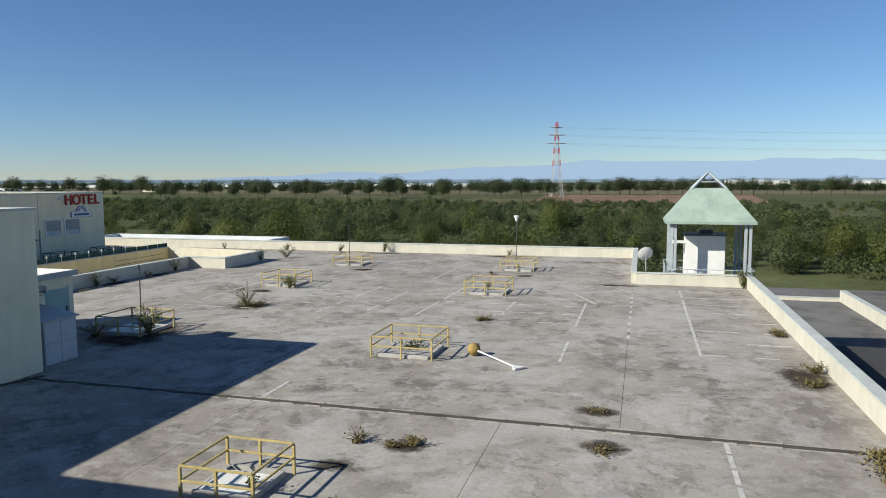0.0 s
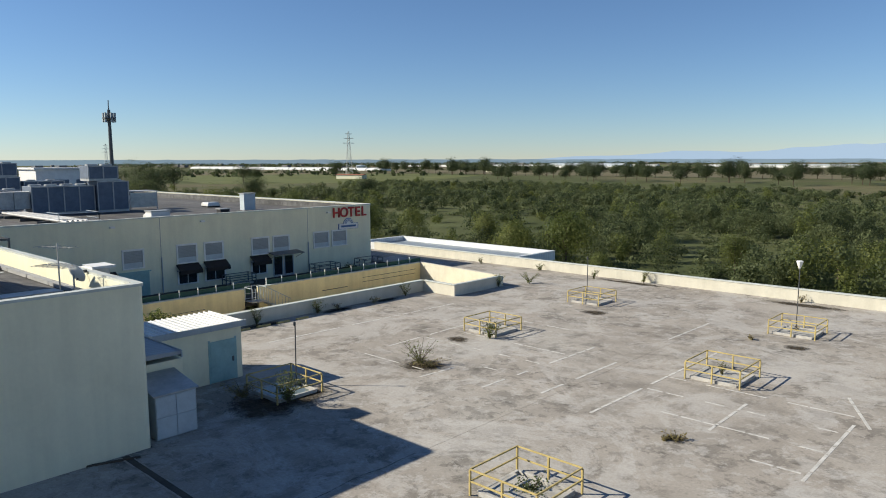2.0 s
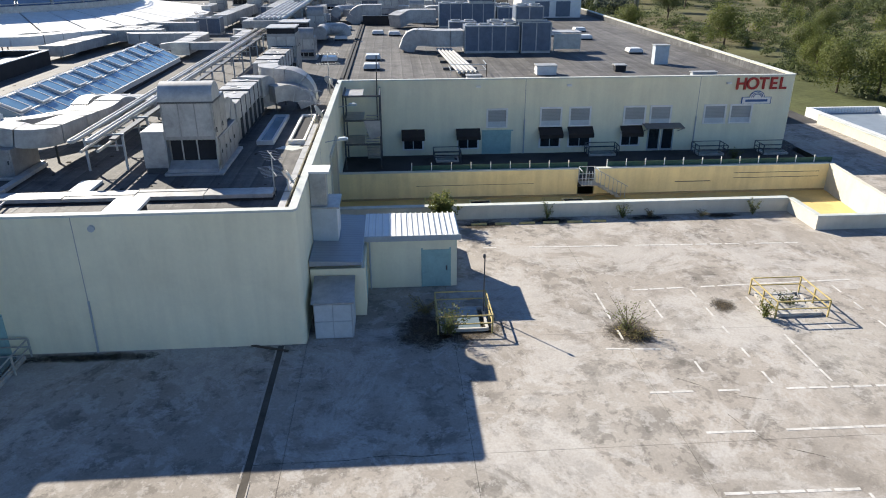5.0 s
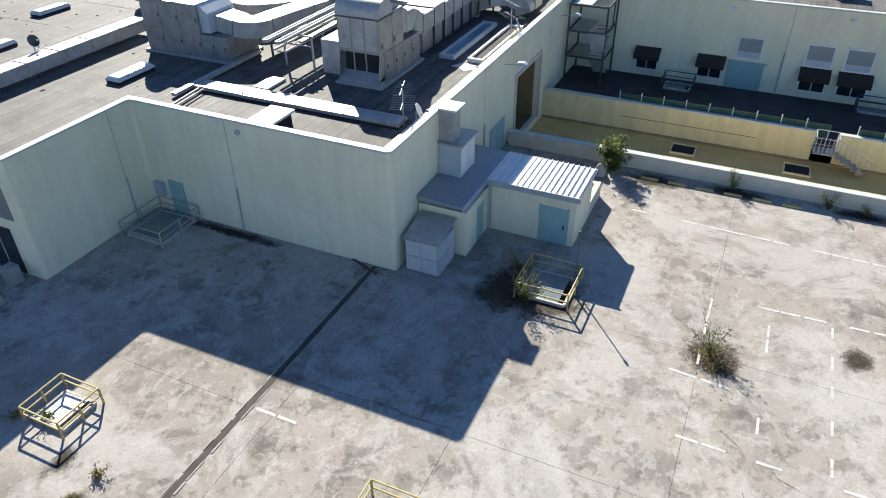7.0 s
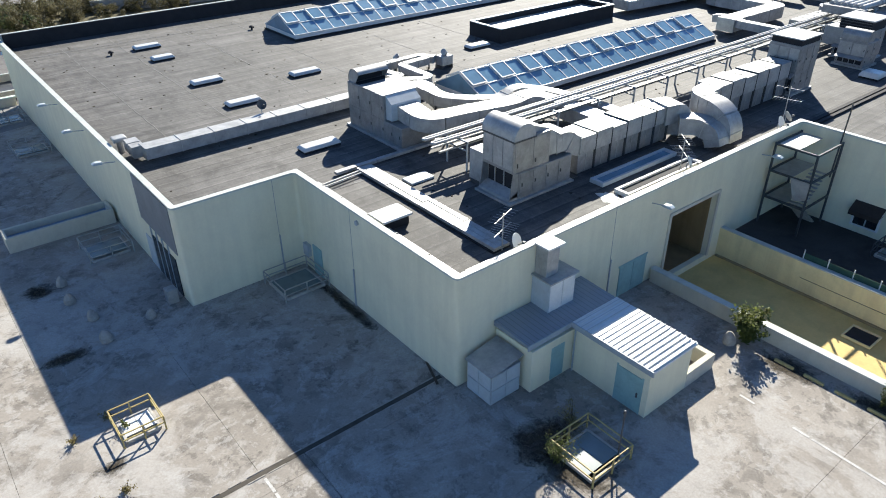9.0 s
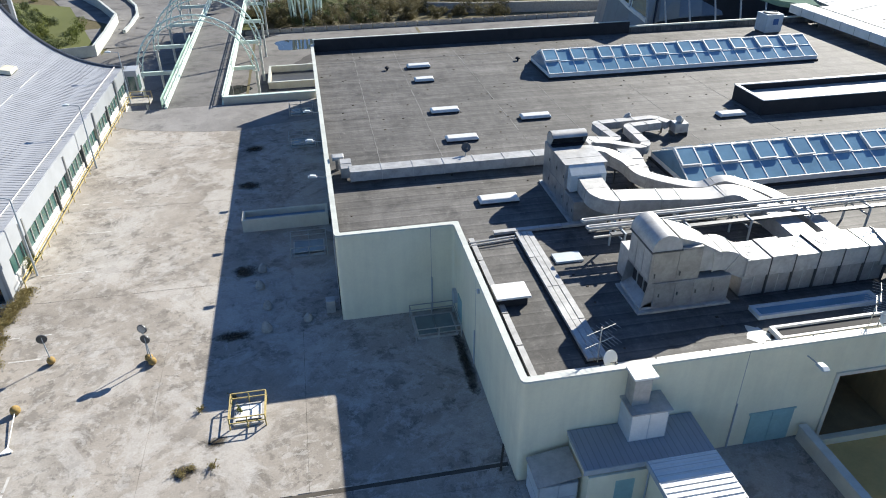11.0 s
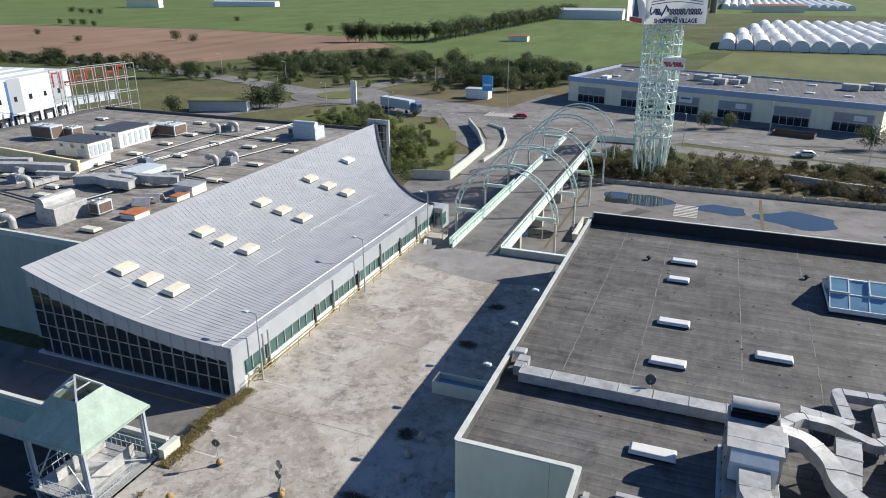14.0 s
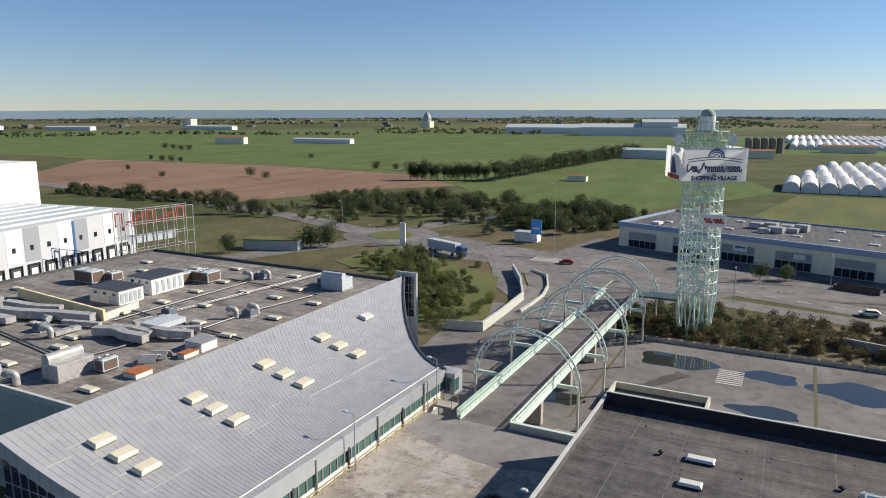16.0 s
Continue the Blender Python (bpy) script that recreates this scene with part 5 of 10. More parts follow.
for x, y, u, v in ((0, -2.2, 8.4, .12), (0, 2.2, 8.4, .12), (-8.3, 0, .12, 2.08), (8.3, 0, .12, 2.08)):
    w_ = part("upstand", B().box(x - u, x + u, y - v, y + v, 0, 1.35), M_BLACK, well)
    part("coping", B().box(x - u - .03, x + u + .03, y - v - .05, y + v + .05, 1.35, 1.42), M_WHITE, w_)
part("glazing", B().box(-8.18, 8.18, -2.08, 2.08, .6, .8), glass_mat("milky_glazing", (.5, .5, .48), .3), well)
joint_r = B().box(-160, -53.7, 21.35, 21.65, RZ, RZ + .2).box(-160, -53.7, 21.75, 22.0, RZ, RZ + .16)
struct("trim_roof_joint", joint_r, M_BLACK, "dark raised expansion joint across the roof", "joint")
for y, L in ((-33, 1), (9, 0)):
    struct("trim_roof_lap", B().box(-75 if L else -52, XE - .6 if L else XN - .6, y - .09, y + .09, RZ, RZ + .012), M_ROOF_DARK, "darker lapped bitumen strip", "roof strip")
M_LAP = worn("pale_cracked_lap", (.23, .225, .215), .5, 2.0, 12, .9)
rngl = np.random.default_rng(17)
for x, slant in ((-19.5, .4), (-24.2, .2), (-31.0, -.5), (-36.8, .3), (-45.8, .6), (-52.5, -.3)):
    b, y = B(), -37.5
    while y < -3.4:
        y2 = y + rngl.uniform(.6, 1.8)
        if rngl.random() < .82:
            u0, u1 = x + slant * (y + 37) / 33, x + slant * (y2 + 37) / 33
            b.beam((u0 + rngl.normal(0, .025), y, RZ + .005), (u1 + rngl.normal(0, .025), y2, RZ + .005), rngl.uniform(.03, .09), .01)
        y = y2
    struct("trim_roof_lap", b, M_LAP, "pale cracked lap line in the bitumen", "roof strip")
for x, y, s in ((-22.6, -29.1, .26), (-37.1, -29.5, .28)):
    t = thing("breather_vent", (x, y, RZ), "small black breather vent on the bitumen roof", "vent", "breather vents")
    part("stem", B().tube([(0, 0, 0), (0, 0, .3)], s * .4, 10), M_BLACK, t)
    smooth(part("cap", B().lathe((0, 0, .22), [(s, 0), (s * .95, .1), (s * .5, .2), (.02, .22)], 12), M_BLACK, t))

# unit and ducts beside the long skylight
def door_row(t, x, y0, y1, z0, z1, n, mat=M_GALV_BODY):
    """Casing doors on a face that looks along x, each with its handle."""
    w = (y1 - y0) / n
    for k in range(n):
        d = part("door_panel", B().box(x, x + .03, y0 + k * w + .03, y0 + (k + 1) * w - .03, z0, z1), mat, t, "", .008)
        part("handle", B().box(x + .03, x + .07, y0 + (k + 1) * w - .16, y0 + (k + 1) * w - .1, (z0 + z1) / 2 - .1, (z0 + z1) / 2 + .1), M_STEEL_DARK, d)


def scoop(t, cy, cz, r, x0, x1, a0, a1):
    """A curved sheet cowl, open on one side, with flat cheeks and a black plate for the shade in its mouth."""
    arc = [radians(a0 + (a1 - a0) * k / 12) for k in range(13)]
    out = [(cy + r * math.cos(a), cz + r * math.sin(a)) for a in arc]
    inn = [(cy + (r - .05) * math.cos(a), cz + (r - .05) * math.sin(a)) for a in arc]
    h = smooth(part("hood", B().extrude(out + inn[::-1], x0, x1, "x"), M_GALV, t, "curved sheet cowl with a black plate shading its mouth"), 50)
    for x in (x0, x1 - .04):
        part("cheek", B().extrude([(cy + (r - .01) * math.cos(a), cz + (r - .01) * math.sin(a)) for a in arc] + [(cy + .1, cz - .3)], x, x + .04, "x"), M_GALV, h)
    # Added black plate puts the cowl's inner shade into colour.
    part("mouth", B().box(x0 + .05, x1 - .05, cy - .25, cy - .2, cz - .3, cz + r * .8), M_BLACK, h)


t = thing("air_handler", (-31.6, 3.7, RZ), "long galvanised air handler with curved cowl and sloped front", "air handling unit", "air handlers")
part("plinth", B().box(-1.6, 1.65, -3.2, 3.35, 0, .15), M_GALV_DULL, t, "", .02)
part("body", B().box(-1.4, 1.42, -3.05, 1.3, .15, 3.2), M_GALV_BODY, t, "", .02)
part("lower_casing", B().box(-1.38, 1.4, 1.303, 3.2, .15, 1.5), M_GALV_BODY, t, "", .02)
part("sloped_front", B().extrude([(1.303, 3.2), (1.95, 2.75), (1.95, 1.6), (1.303, 1.6)], -1.15, 1.25, "x"), M_LOCKER, t, "pale sloped outlet panel")
for k in range(3):
    part("roof_sheet", B().box(-1.44, 1.46, -1.62 + k * .98, -.66 + k * .98, 3.203, 3.24 + .012 * (k % 2)), M_GALV, t)
# Black sheet on the casing roof draws the shadow beside the cowl.
part("roof_shadow", B().box(-1.3, 1.3, -2.3, -1.64, 3.203, 3.23), M_BLACK, t)
door_row(t, 1.42, -3.0, 1.28, .3, 1.55, 3)
door_row(t, 1.42, -3.0, 1.28, 1.62, 3.12, 3)
door_row(t, 1.4, 1.36, 3.15, .3, 1.4, 2)
scoop(t, -2.35, 3.42, .72, -1.2, 1.3, 200, 35)
part("side_duct", B().box(-1.75, -1.403, -1.6, -.2, 1.9, 2.9), M_GALV, t, "", .02)
duct([(-16.6, -2.3, 6.25), (-32.6, -2.3, 6.25)], 1.15, .75, "long pale boxed duct with flanges on the roof", step=2.3)
duct([(-16.4, -2.5, 6.25), (-16.4, -4.2, 6.3)], .8, .7, "short duct end turning to a vent", step=.9)
v = thing("roof_vent", (-15.9, -4.8, RZ), "small grey mushroom vent by the parapet", "vent")
part("stem", B().tube([(0, 0, 0), (0, 0, .8)], .22, 12), M_GALV, v)
part("cap", B().box(-.45, .45, -.4, .4, .8, 1.1), M_GALV, v, "", .08)
duct([(-31.6, 5.4, 7.75), (-31.65, 7.75, 7.35), (-34.4, 7.9, 7.25), (-38.5, 8.5, 7.15), (-40.2, 8.6, 7.45), (-41.8, 10.0, 6.8), (-42.0, 13.2, 6.6), (-42.0, 15.2, 6.5)], 1.55, .95, "wide galvanised duct bending out of the air handler", step=1.2)
duct([(-33.0, 1.5, 8.0), (-34.5, 1.3, 7.6), (-35.7, 2.5, 7.2), (-36.0, 4.1, 6.95), (-37.2, 5.4, 6.9), (-39.0, 6.7, 6.9), (-40.4, 6.9, 7.5), (-42.4, 8.2, 7.1), (-43.8, 10.4, 6.7), (-43.9, 13.6, 6.6), (-43.9, 15.2, 6.5)], 1.0, .8, "bent galvanised duct passing the skylight", step=1.1)
duct([(-37.0, -.7, 6.75), (-36.9, .5, 6.85), (-36.6, 3.2, 6.35)], 1.35, .6, "short flat duct box sloping to the roof", step=1.2)
duct([(-33.0, .9, 7.9), (-34.4, -1.9, 7.1), (-36.4, -2.5, 6.65), (-38.5, -1.3, 6.55), (-39.3, -1.9, 6.5), (-39.4, -5.9, 6.45), (-42.4, -6.2, 6.45)], .72, .6, "slim bent duct looping over the roof", step=1.4)
duct([(-34.6, -3.2, 6.8), (-37.4, -3.0, 6.6), (-37.1, -7.0, 6.45), (-42.3, -7.25, 6.45), (-43.1, -6.0, 6.45)], .72, .6, "slim bent duct looping over the roof", step=1.4)
t = thing("roof_fan", (-44.0, -5.8, RZ), "small boxed roof fan with curved outlet", "fan")
part("box", B().box(-.6, .6, -.5, .5, .3, 1.1), M_GALV, t, "", .05)
part("leg", B().box(-.6, -.5, -.5, .5, 0, .3), M_STEEL_DARK, t)
part("leg", B().box(.5, .6, -.5, .5, 0, .3), M_STEEL_DARK, t)
part("outlet", B().tube([(0, 0, 1.1), (0, .1, 1.3), (.3, .3, 1.5)], .26, 12), M_GALV, t)
round_duct([(-40.2, -7.9, 5.65), (-40.2, -7.9, 6.7), (-40.5, -7.7, 6.9)], .2, "small round cowl beside the slim ducts")

# nearer unit with hood, and its run of boxes
t = thing("air_handler", (-32.0, 15.6, RZ), "tall galvanised air handler with half-round hood and dark intake", "air handling unit", "air handlers")
part("plinth", B().box(-3.35, 1.95, -1.35, 1.6, 0, .14), M_GALV_DULL, t, "", .02)
part("lower_casing", B().box(-3.2, 1.1, -1.2, 1.38, .14, 1.75), M_GALV_BODY, t, "", .02)
part("body", B().box(-1.3, 1.5, -1.2, 1.33, 1.753, 3.7), M_GALV_BODY, t, "", .02)
part("intake", B().box(1.1, 1.14, -1.05, 1.2, .5, 1.7), M_BLACK, t, "dark intake under the overhang")
part("intake_sill", B().extrude([(1.1, .14), (1.75, .14), (1.75, .3), (1.145, .62)], -1.2, 1.35, "y"), M_GALV, t)
for y in (-1.2, 1.3):
    part("intake_cheek", B().extrude([(1.1, .3), (1.72, .3), (1.5, 1.75), (1.1, 1.75)], y, y + .05, "y"), M_GALV_BODY, t)
for y in (-.5, .25):
    part("slat", B().box(1.14, 1.2, y, y + .06, .55, 1.7), M_GALV_DULL, t)
for k in range(3):
    part("door_panel", B().box(1.5, 1.53, -1.1 + k * .8, -.36 + k * .8, 1.95, 3.6), M_GALV, t, "", .008)
for x0, x1, z0, z1 in ((-1.2, .0, 1.9, 3.6), (.06, 1.4, 1.9, 3.6)):
    d = part("door_panel", B().box(x0, x1, 1.33, 1.36, z0, z1), M_GALV_BODY, t, "", .008)
    part("handle", B().box(x1 - .2, x1 - .14, 1.36, 1.4, 2.1, 2.35), M_STEEL_DARK, d)
for k in range(4):
    d = part("door_panel", B().box(-3.1 + k * 1.04, -2.12 + k * 1.04, 1.38, 1.41, .3, 1.66), M_GALV_BODY, t, "", .008)
    part("handle", B().box(-2.3 + k * 1.04, -2.24 + k * 1.04, 1.41, 1.45, .9, 1.1), M_STEEL_DARK, d)
arc = [radians(180 * k / 14) for k in range(15)]
h = smooth(part("hood", B().extrude([(1.56, 3.7)] + [(.76 + .8 * math.cos(a), 3.78 + .8 * math.sin(a)) for a in arc] + [(-.04, 3.7)], -1.24, 1.4, "y"), M_GALV, t, "half-round sheet hood"), 50)
part("hood_lip", B().box(-.1, 1.6, -1.28, 1.44, 3.62, 3.7), M_STEEL_DARK, h)
part("shoulder", B().extrude([(-.05, 3.7), (-.05, 4.2), (-1.3, 3.75), (-2.4, 3.1), (-2.4, 2.0), (-1.303, 2.0), (-1.303, 3.7)], -1.0, 1.1, "y"), M_GALV, t, "sloped sheet shoulder")
t = thing("filter_box", (-31.5, 13.75, RZ), "galvanised side box of an air handler", "duct box")
part("box", B().box(-1.0, .95, -.55, .62, .3, 2.2), M_GALV, t, "", .03)
part("leg", B().box(-1.0, -.88, -.5, .6, 0, .3), M_STEEL_DARK, t)
part("leg", B().box(.8, .92, -.5, .6, 0, .3), M_STEEL_DARK, t)


def box_row(x0, n, step, y0, y1, z0, zm, z1, label):
    """Two tiers of flanged sheet boxes in a row, some with a fan port on top."""
    t = thing("duct_box_row", (x0, (y0 + y1) / 2, RZ), label, "duct", "duct box rows")
    w = (y1 - y0) / 2
    for k in range(n):
        a, b = -k * step - step + .03, -k * step - .03
        lift = (.0, .07, -.04, .05, .02)[k % 5]
        part("lower_box", B().box(a, b, -w + .08, w - .12, z0, zm - .03), M_GALV_BODY, t, "", .015)
        bx = part("upper_box", B().box(a, b, -w, w, zm, z1 + lift), M_GALV, t, "", .015)
        part("joint_strip", B().box(a - .045, a - .02, -w - .03, w + .03, z0, z1 + .06), M_STEEL_DARK, t)
        part("stiffener", B().box((a + b) / 2 - .02, (a + b) / 2 + .02, w - .118, w - .09, z0 + .1, zm - .1), M_GALV_DULL, t)
        if k % 5 in (0, 2, 3):
            smooth(part("fan_port", B().lathe(((a + b) / 2, -.1, z1 + lift), [(.36, 0), (.37, .03), (.3, .035), (.27, .005)], 18), M_GALV_DULL, bx, "dull round port in the box top"))
    for k in range(n // 2 + 1):
        part("skid", B().box(-k * 2 * step - .15, -k * 2 * step - .05, -w + .1, w - .1, 0, z0), M_STEEL_DARK, t)
    return t


duct([(-34.2, 15.8, 8.1), (-35.0, 15.85, 8.15), (-35.8, 15.9, 7.6), (-36.6, 15.95, 7.35)], 1.8, 1.15, "humped duct joining the air handler to the boxes", step=1.0, feet=False)
box_row(-36.0, 6, 1.45, 15.0, 16.9, .12, 1.4, 2.45, "row of two-tier galvanised duct boxes")
duct([(-44.4, 16.2, 7.5), (-46.0, 16.6, 7.5), (-46.1, 16.9, 6.0)], 1.7, 1.3, "fat rounded duct end bending down to the roof", step=.9)
duct([(-49.6, 16.7, 7.75), (-47.9, 16.9, 7.75), (-47.3, 18.9, 7.7), (-47.3, 19.7, 7.0), (-47.3, 19.8, 5.95)], 1.45, 1.25, "fat grey duct elbow bending down to the roof", step=.9)
duct([(-45.2, 17.4, 6.9), (-46.0, 18.4, 6.95), (-46.1, 19.6, 6.7), (-46.1, 19.9, 5.9)], 1.3, 1.1, "fat grey duct bending over the roof", step=.9)
box_row(-49.7, 6, 1.6, 15.5, 17.3, .12, 1.5, 2.75, "row of tall galvanised duct boxes")
t = ahu(-61.2, 16.3, 3.0, 2.5, 3.8, hood=None, panels=3, label="galvanised air handler with dark top louvre")
part("louvre", B().box(-1.4, 1.4, -1.2, 1.2, 3.8, 4.25), M_BLACK, t)
part("lid", B().box(-1.55, 1.55, -1.3, 1.3, 4.25, 4.33), M_GALV, t)

# pipe rack
rack = thing("pipe_rack", (-29.4, 11.0, RZ), "long rack of lagged hairpin pipes on steel trestles", "pipe rack")
for y in (-.72, .12):
    bend_ = [(-.12 + .13 * math.cos(a), y + .13 * math.sin(a), 2.05) for a in (radians(-90 + 180 * k / 8) for k in range(9))]
    smooth(part("pipe", B().tube([(-118, y - .13, 2.05)] + bend_ + [(-118, y + .13, 2.05)], .09, 10), M_GALV, rack, "pale lagged pipe bent back on itself"))
for k in range(2):
    smooth(part("pipe", B().tube([(-.4, -.5 + k * .8, 1.45), (-70, -.5 + k * .8, 1.45)], .08, 8), M_GALV_DULL, rack))
part("tray", B().box(-100, -1.2, .62, .95, 1.78, 1.88), M_STEEL_DARK, rack, "dark cable tray")
for k in range(29):
    x = -2.0 - k * 4.0
    part("trestle", B().box(x - .05, x + .05, -.98, -.88, 0, 1.9).box(x - .05, x + .05, .95, 1.05, 0, 1.9).box(x - .05, x + .05, -1.0, 1.1, 1.84, 1.94).box(x - .04, x + .04, -.9, 1.0, 1.28, 1.36), M_GREYSTEEL, rack)
tray = thing("cable_tray", (-26.6, 14.0, RZ), "wide pale covered cable trays on the roof", "cable tray")
for k in range(3):
    for j in range(4):
        part("cover", B().box(-.55 + k * .36, -.23 + k * .36, -6.3 + j * 3.15, -3.19 + j * 3.15, .08, .24 + .012 * ((j + k) % 3)), M_GALV, tray)
part("bearer", B().box(-.6, .6, -6.3, 6.3, 0, .08), M_BLACK, tray)
for k in range(5):
    part("cover", B().box(1.8 - 1.5 * k - 1.45, 1.8 - 1.5 * k, -6.75, -6.4, .1, .28), M_GALV, tray)
part("small_pipe", B().tube([(3.6, -5.6, .2), (.6, -5.9, .2)], .07, 8), M_GALV, tray)
part("small_pipe", B().tube([(3.6, -5.3, .2), (.6, -5.6, .2)], .05, 8), M_GALV, tray)
front = thing("cable_tray", (-23.25, 14.3, RZ), "narrow pale cable tray just behind the parapet", "cable tray")
for k in range(5):
    part("cover", B().box(-.16, .16, -6.5 + k * 2.7, -3.9 + k * 2.7, .04, .2), M_GALV, front)
nt = thing("cable_tray", (-32.0, 20.9, RZ), "narrow pale cable tray just behind the parapet", "cable tray")
for k in range(6):
    part("cover", B().box(-8.5 + k * 2.8, -5.8 + k * 2.8, -.16, .16, .04, .2), M_GALV, nt)
t = thing("access_hatch", (-23.9, 14.5, RZ), "white flat roof hatch raised on a dark kerb", "roof hatch")
part("kerb", B().box(-.8, .8, -.55, .55, 0, .55), M_BLACK, t)
part("lid", B().box(-.95, .95, -.72, .72, .55, .68), M_WHITE, t, "", .02)
t = thing("access_hatch", (-28.4, 11.0, RZ), "flat grey-green roof hatch plate", "roof hatch")
part("lid", B().box(-.85, .85, -.5, .5, 0, .14), M_LOCKER, t, "", .02)
for y, glass in ((18.35, True), (20.2, False)):
    t = thing("flat_roof_window", (-39.6, y, RZ), "low framed flat roof window" if glass else "open white roof window frame", "roof window", "flat roof windows")
    for x0, x1, y0, y1 in ((-3.6, 3.6, -.5, -.35), (-3.6, 3.6, .35, .5), (-3.6, -3.4, -.35, .35), (3.4, 3.6, -.35, .35)):
        part("frame", B().box(x0, x1, y0, y1, 0, .26), M_LOCKER if glass else M_WHITE, t, "", .01)
    part("pane", B().box(-3.4, 3.4, -.35, .35, .05, .12), M_GLASS_BLUE if glass else M_BLACK, t)
for x0, y0, rx, ry in ((-35.3, 19.9, .6, .7), (-36.2, 20.2, .4, .5)):
    stain_pts = [(x0 + rx * (1 + .3 * math.sin(3 * a)) * math.cos(a), y0 + ry * (1 + .25 * math.cos(5 * a)) * math.sin(a)) for a in (2 * math.pi * k / 20 for k in range(20))]
    # Flat pale sheets stand for the pool beside the roof windows.
    struct("trim_roof_patch", B().prism(stain_pts, RZ, RZ + .012), M_COPING, "pale pool lying on the bitumen roof", "roof patch")


def dish(x, y, z, r, turn, label="white satellite dish on a short mast", mat=M_WHITE, mast=.8):
    t = thing("satellite_dish", (x, y, z), label, "satellite dish", "satellite dishes", turn)
    part("mast", B().tube([(0, 0, 0), (0, 0, mast)], .035, 8), M_GREYSTEEL, t)
    prof = [(r * k / 6, .22 * r * (k / 6) ** 2) for k in range(1, 7)]
    b = B().lathe((0, 0, 0), [(.01, 0)] + prof + [(r * .98, .22 * r + .02)] + [(q, h + .025) for q, h in prof[::-1][1:]], 20)
    d = smooth(part("reflector", b, mat, t))
    d.matrix_basis = pose(0, -.08, mast, 65)
    part("arm", B().beam((0, -.12, mast - .25), (0, -.75 * r - .2, mast + .05), .03), M_STEEL_DARK, t)
    part("receiver", B().box(-.05, .05, -.75 * r - .3, -.75 * r - .18, mast, mast + .12), M_STEEL_DARK, t)


def antenna(x, y, z, h, turn):
    t = thing("tv_antenna", (x, y, z), "thin television aerial with crossed rods", "antenna", "roof aerials", turn)
    part("mast", B().tube([(0, 0, 0), (0, 0, h)], .03, 6), M_GALV_DULL, t)
    for zz, n, L in ((h - .15, 7, .8), (h - .9, 9, 1.1)):
        part("boom", B().beam((-.9, 0, zz), (.9, 0, zz), .025), M_GALV_DULL, t)
        for k in range(n):
            part("rod", B().tube([(-.85 + 1.7 * k / (n - 1), -L / 2, zz), (-.85 + 1.7 * k / (n - 1), L / 2, zz)], .01, 4), M_GALV_DULL, t)


dish(-26.8, 20.9, RZ, .42, 200, mast=.75)
antenna(-26.6, 20.3, RZ, 2.1, 20)
dish(-41.2, 20.9, RZ, .45, 210, "grey satellite dish on a short mast", M_LOCKER)
antenna(-41.0, 20.6, RZ, 2.4, 50)
dish(-51.5, 21.0, RZ, .5, 190)
dish(-53.0, 20.7, RZ, .4, 240)
antenna(-52.2, 20.9, RZ, 3.2, 100)
dish(-25.4, -3.4, RZ, .36, 180, "dark satellite dish on a mast beside the duct", M_STEEL_DARK, 1.5)
t = thing("scaffold_pole", (-55.2, 24.6, 3.2), "tall thin pole strapped to the hotel wall", "pole")
part("shaft", B().tube([(2.15, 0, 0), (2.15, .1, 5.2)], .05, 6), M_STEEL_DARK, t)
t = thing("condenser", (-70.5, -34.6, RZ), "square pale condenser unit with fan on top", "air conditioner")
part("body", B().box(-1.1, 1.1, -1.1, 1.1, .2, 2.3), M_LOCKER, t, "", .03)
part("skid", B().box(-1.0, 1.0, -1.0, 1.0, 0, .2), M_STEEL_DARK, t)
smooth(part("fan_ring", B().lathe((0, 0, 2.3), [(.9, 0), (.9, .12), (.8, .14), (.75, .03)], 20), M_STEEL_DARK, t))
part("badge", B().prism([(-.5, 1.1), (.2, 1.1), (.2, 1.12), (-.5, 1.12)], 1.1, 1.8), M_BLUE, t)

# hotel roof plant
def chiller(x, y, sx, sy, h, z=None, fans=2):
    t = thing("chiller", (x, y, RZ if z is None else z), "dark blue-grey finned chiller unit with pale frame", "chiller", "roof chillers")
    part("skid", B().box(-sx / 2, sx / 2, -sy / 2, sy / 2, 0, .25), M_GALV_DULL, t)
    part("body", B().box(-sx / 2, sx / 2, -sy / 2, sy / 2, .25, h), bpy.data.materials.get("chiller_blue") or worn("chiller_blue", (.14, .17, .22), .25, 1.5, 9, .55), t, "", .03)
    n = max(2, int(sy / 1.5))
    for k in range(n + 1):
        y0 = -sy / 2 + sy * k / n
        part("frame_post", B().box(sx / 2, sx / 2 + .05, y0 - .06, y0 + .06, .25, h), M_GALV, t)
    part("frame_rail", B().box(sx / 2, sx / 2 + .06, -sy / 2, sy / 2, h - .12, h), M_GALV, t)
    for k in range(fans):
        smooth(part("fan_ring", B().lathe((0, -sy / 2 + sy * (k + .5) / fans, h), [(.6, 0), (.6, .16), (.52, .18), (.5, .04)], 16), M_GALV_DULL, t))


chiller(-75.6, 37.0, 2.8, 6.0, 2.9, fans=4)
chiller(-75.2, 41.8, 2.8, 3.2, 3.3)
chiller(-75.3, 41.0, 2.4, 3.0, 1.6, RZ + 3.32)
duct([(-75.6, 33.8, 7.15), (-75.4, 31.4, 7.15), (-76.6, 29.6, 7.15), (-76.8, 28.2, 7.15), (-76.8, 27.6, 5.7)], 2.2, 1.7, "fat pale bent duct beside the chillers", step=1.2, feet=False)
duct([(-113, 35.6, 7.0), (-113, 31.8, 7.0), (-113, 30.6, 5.8)], 2.2, 1.8, "fat pale rounded duct beside the chillers", step=1.4, feet=False)
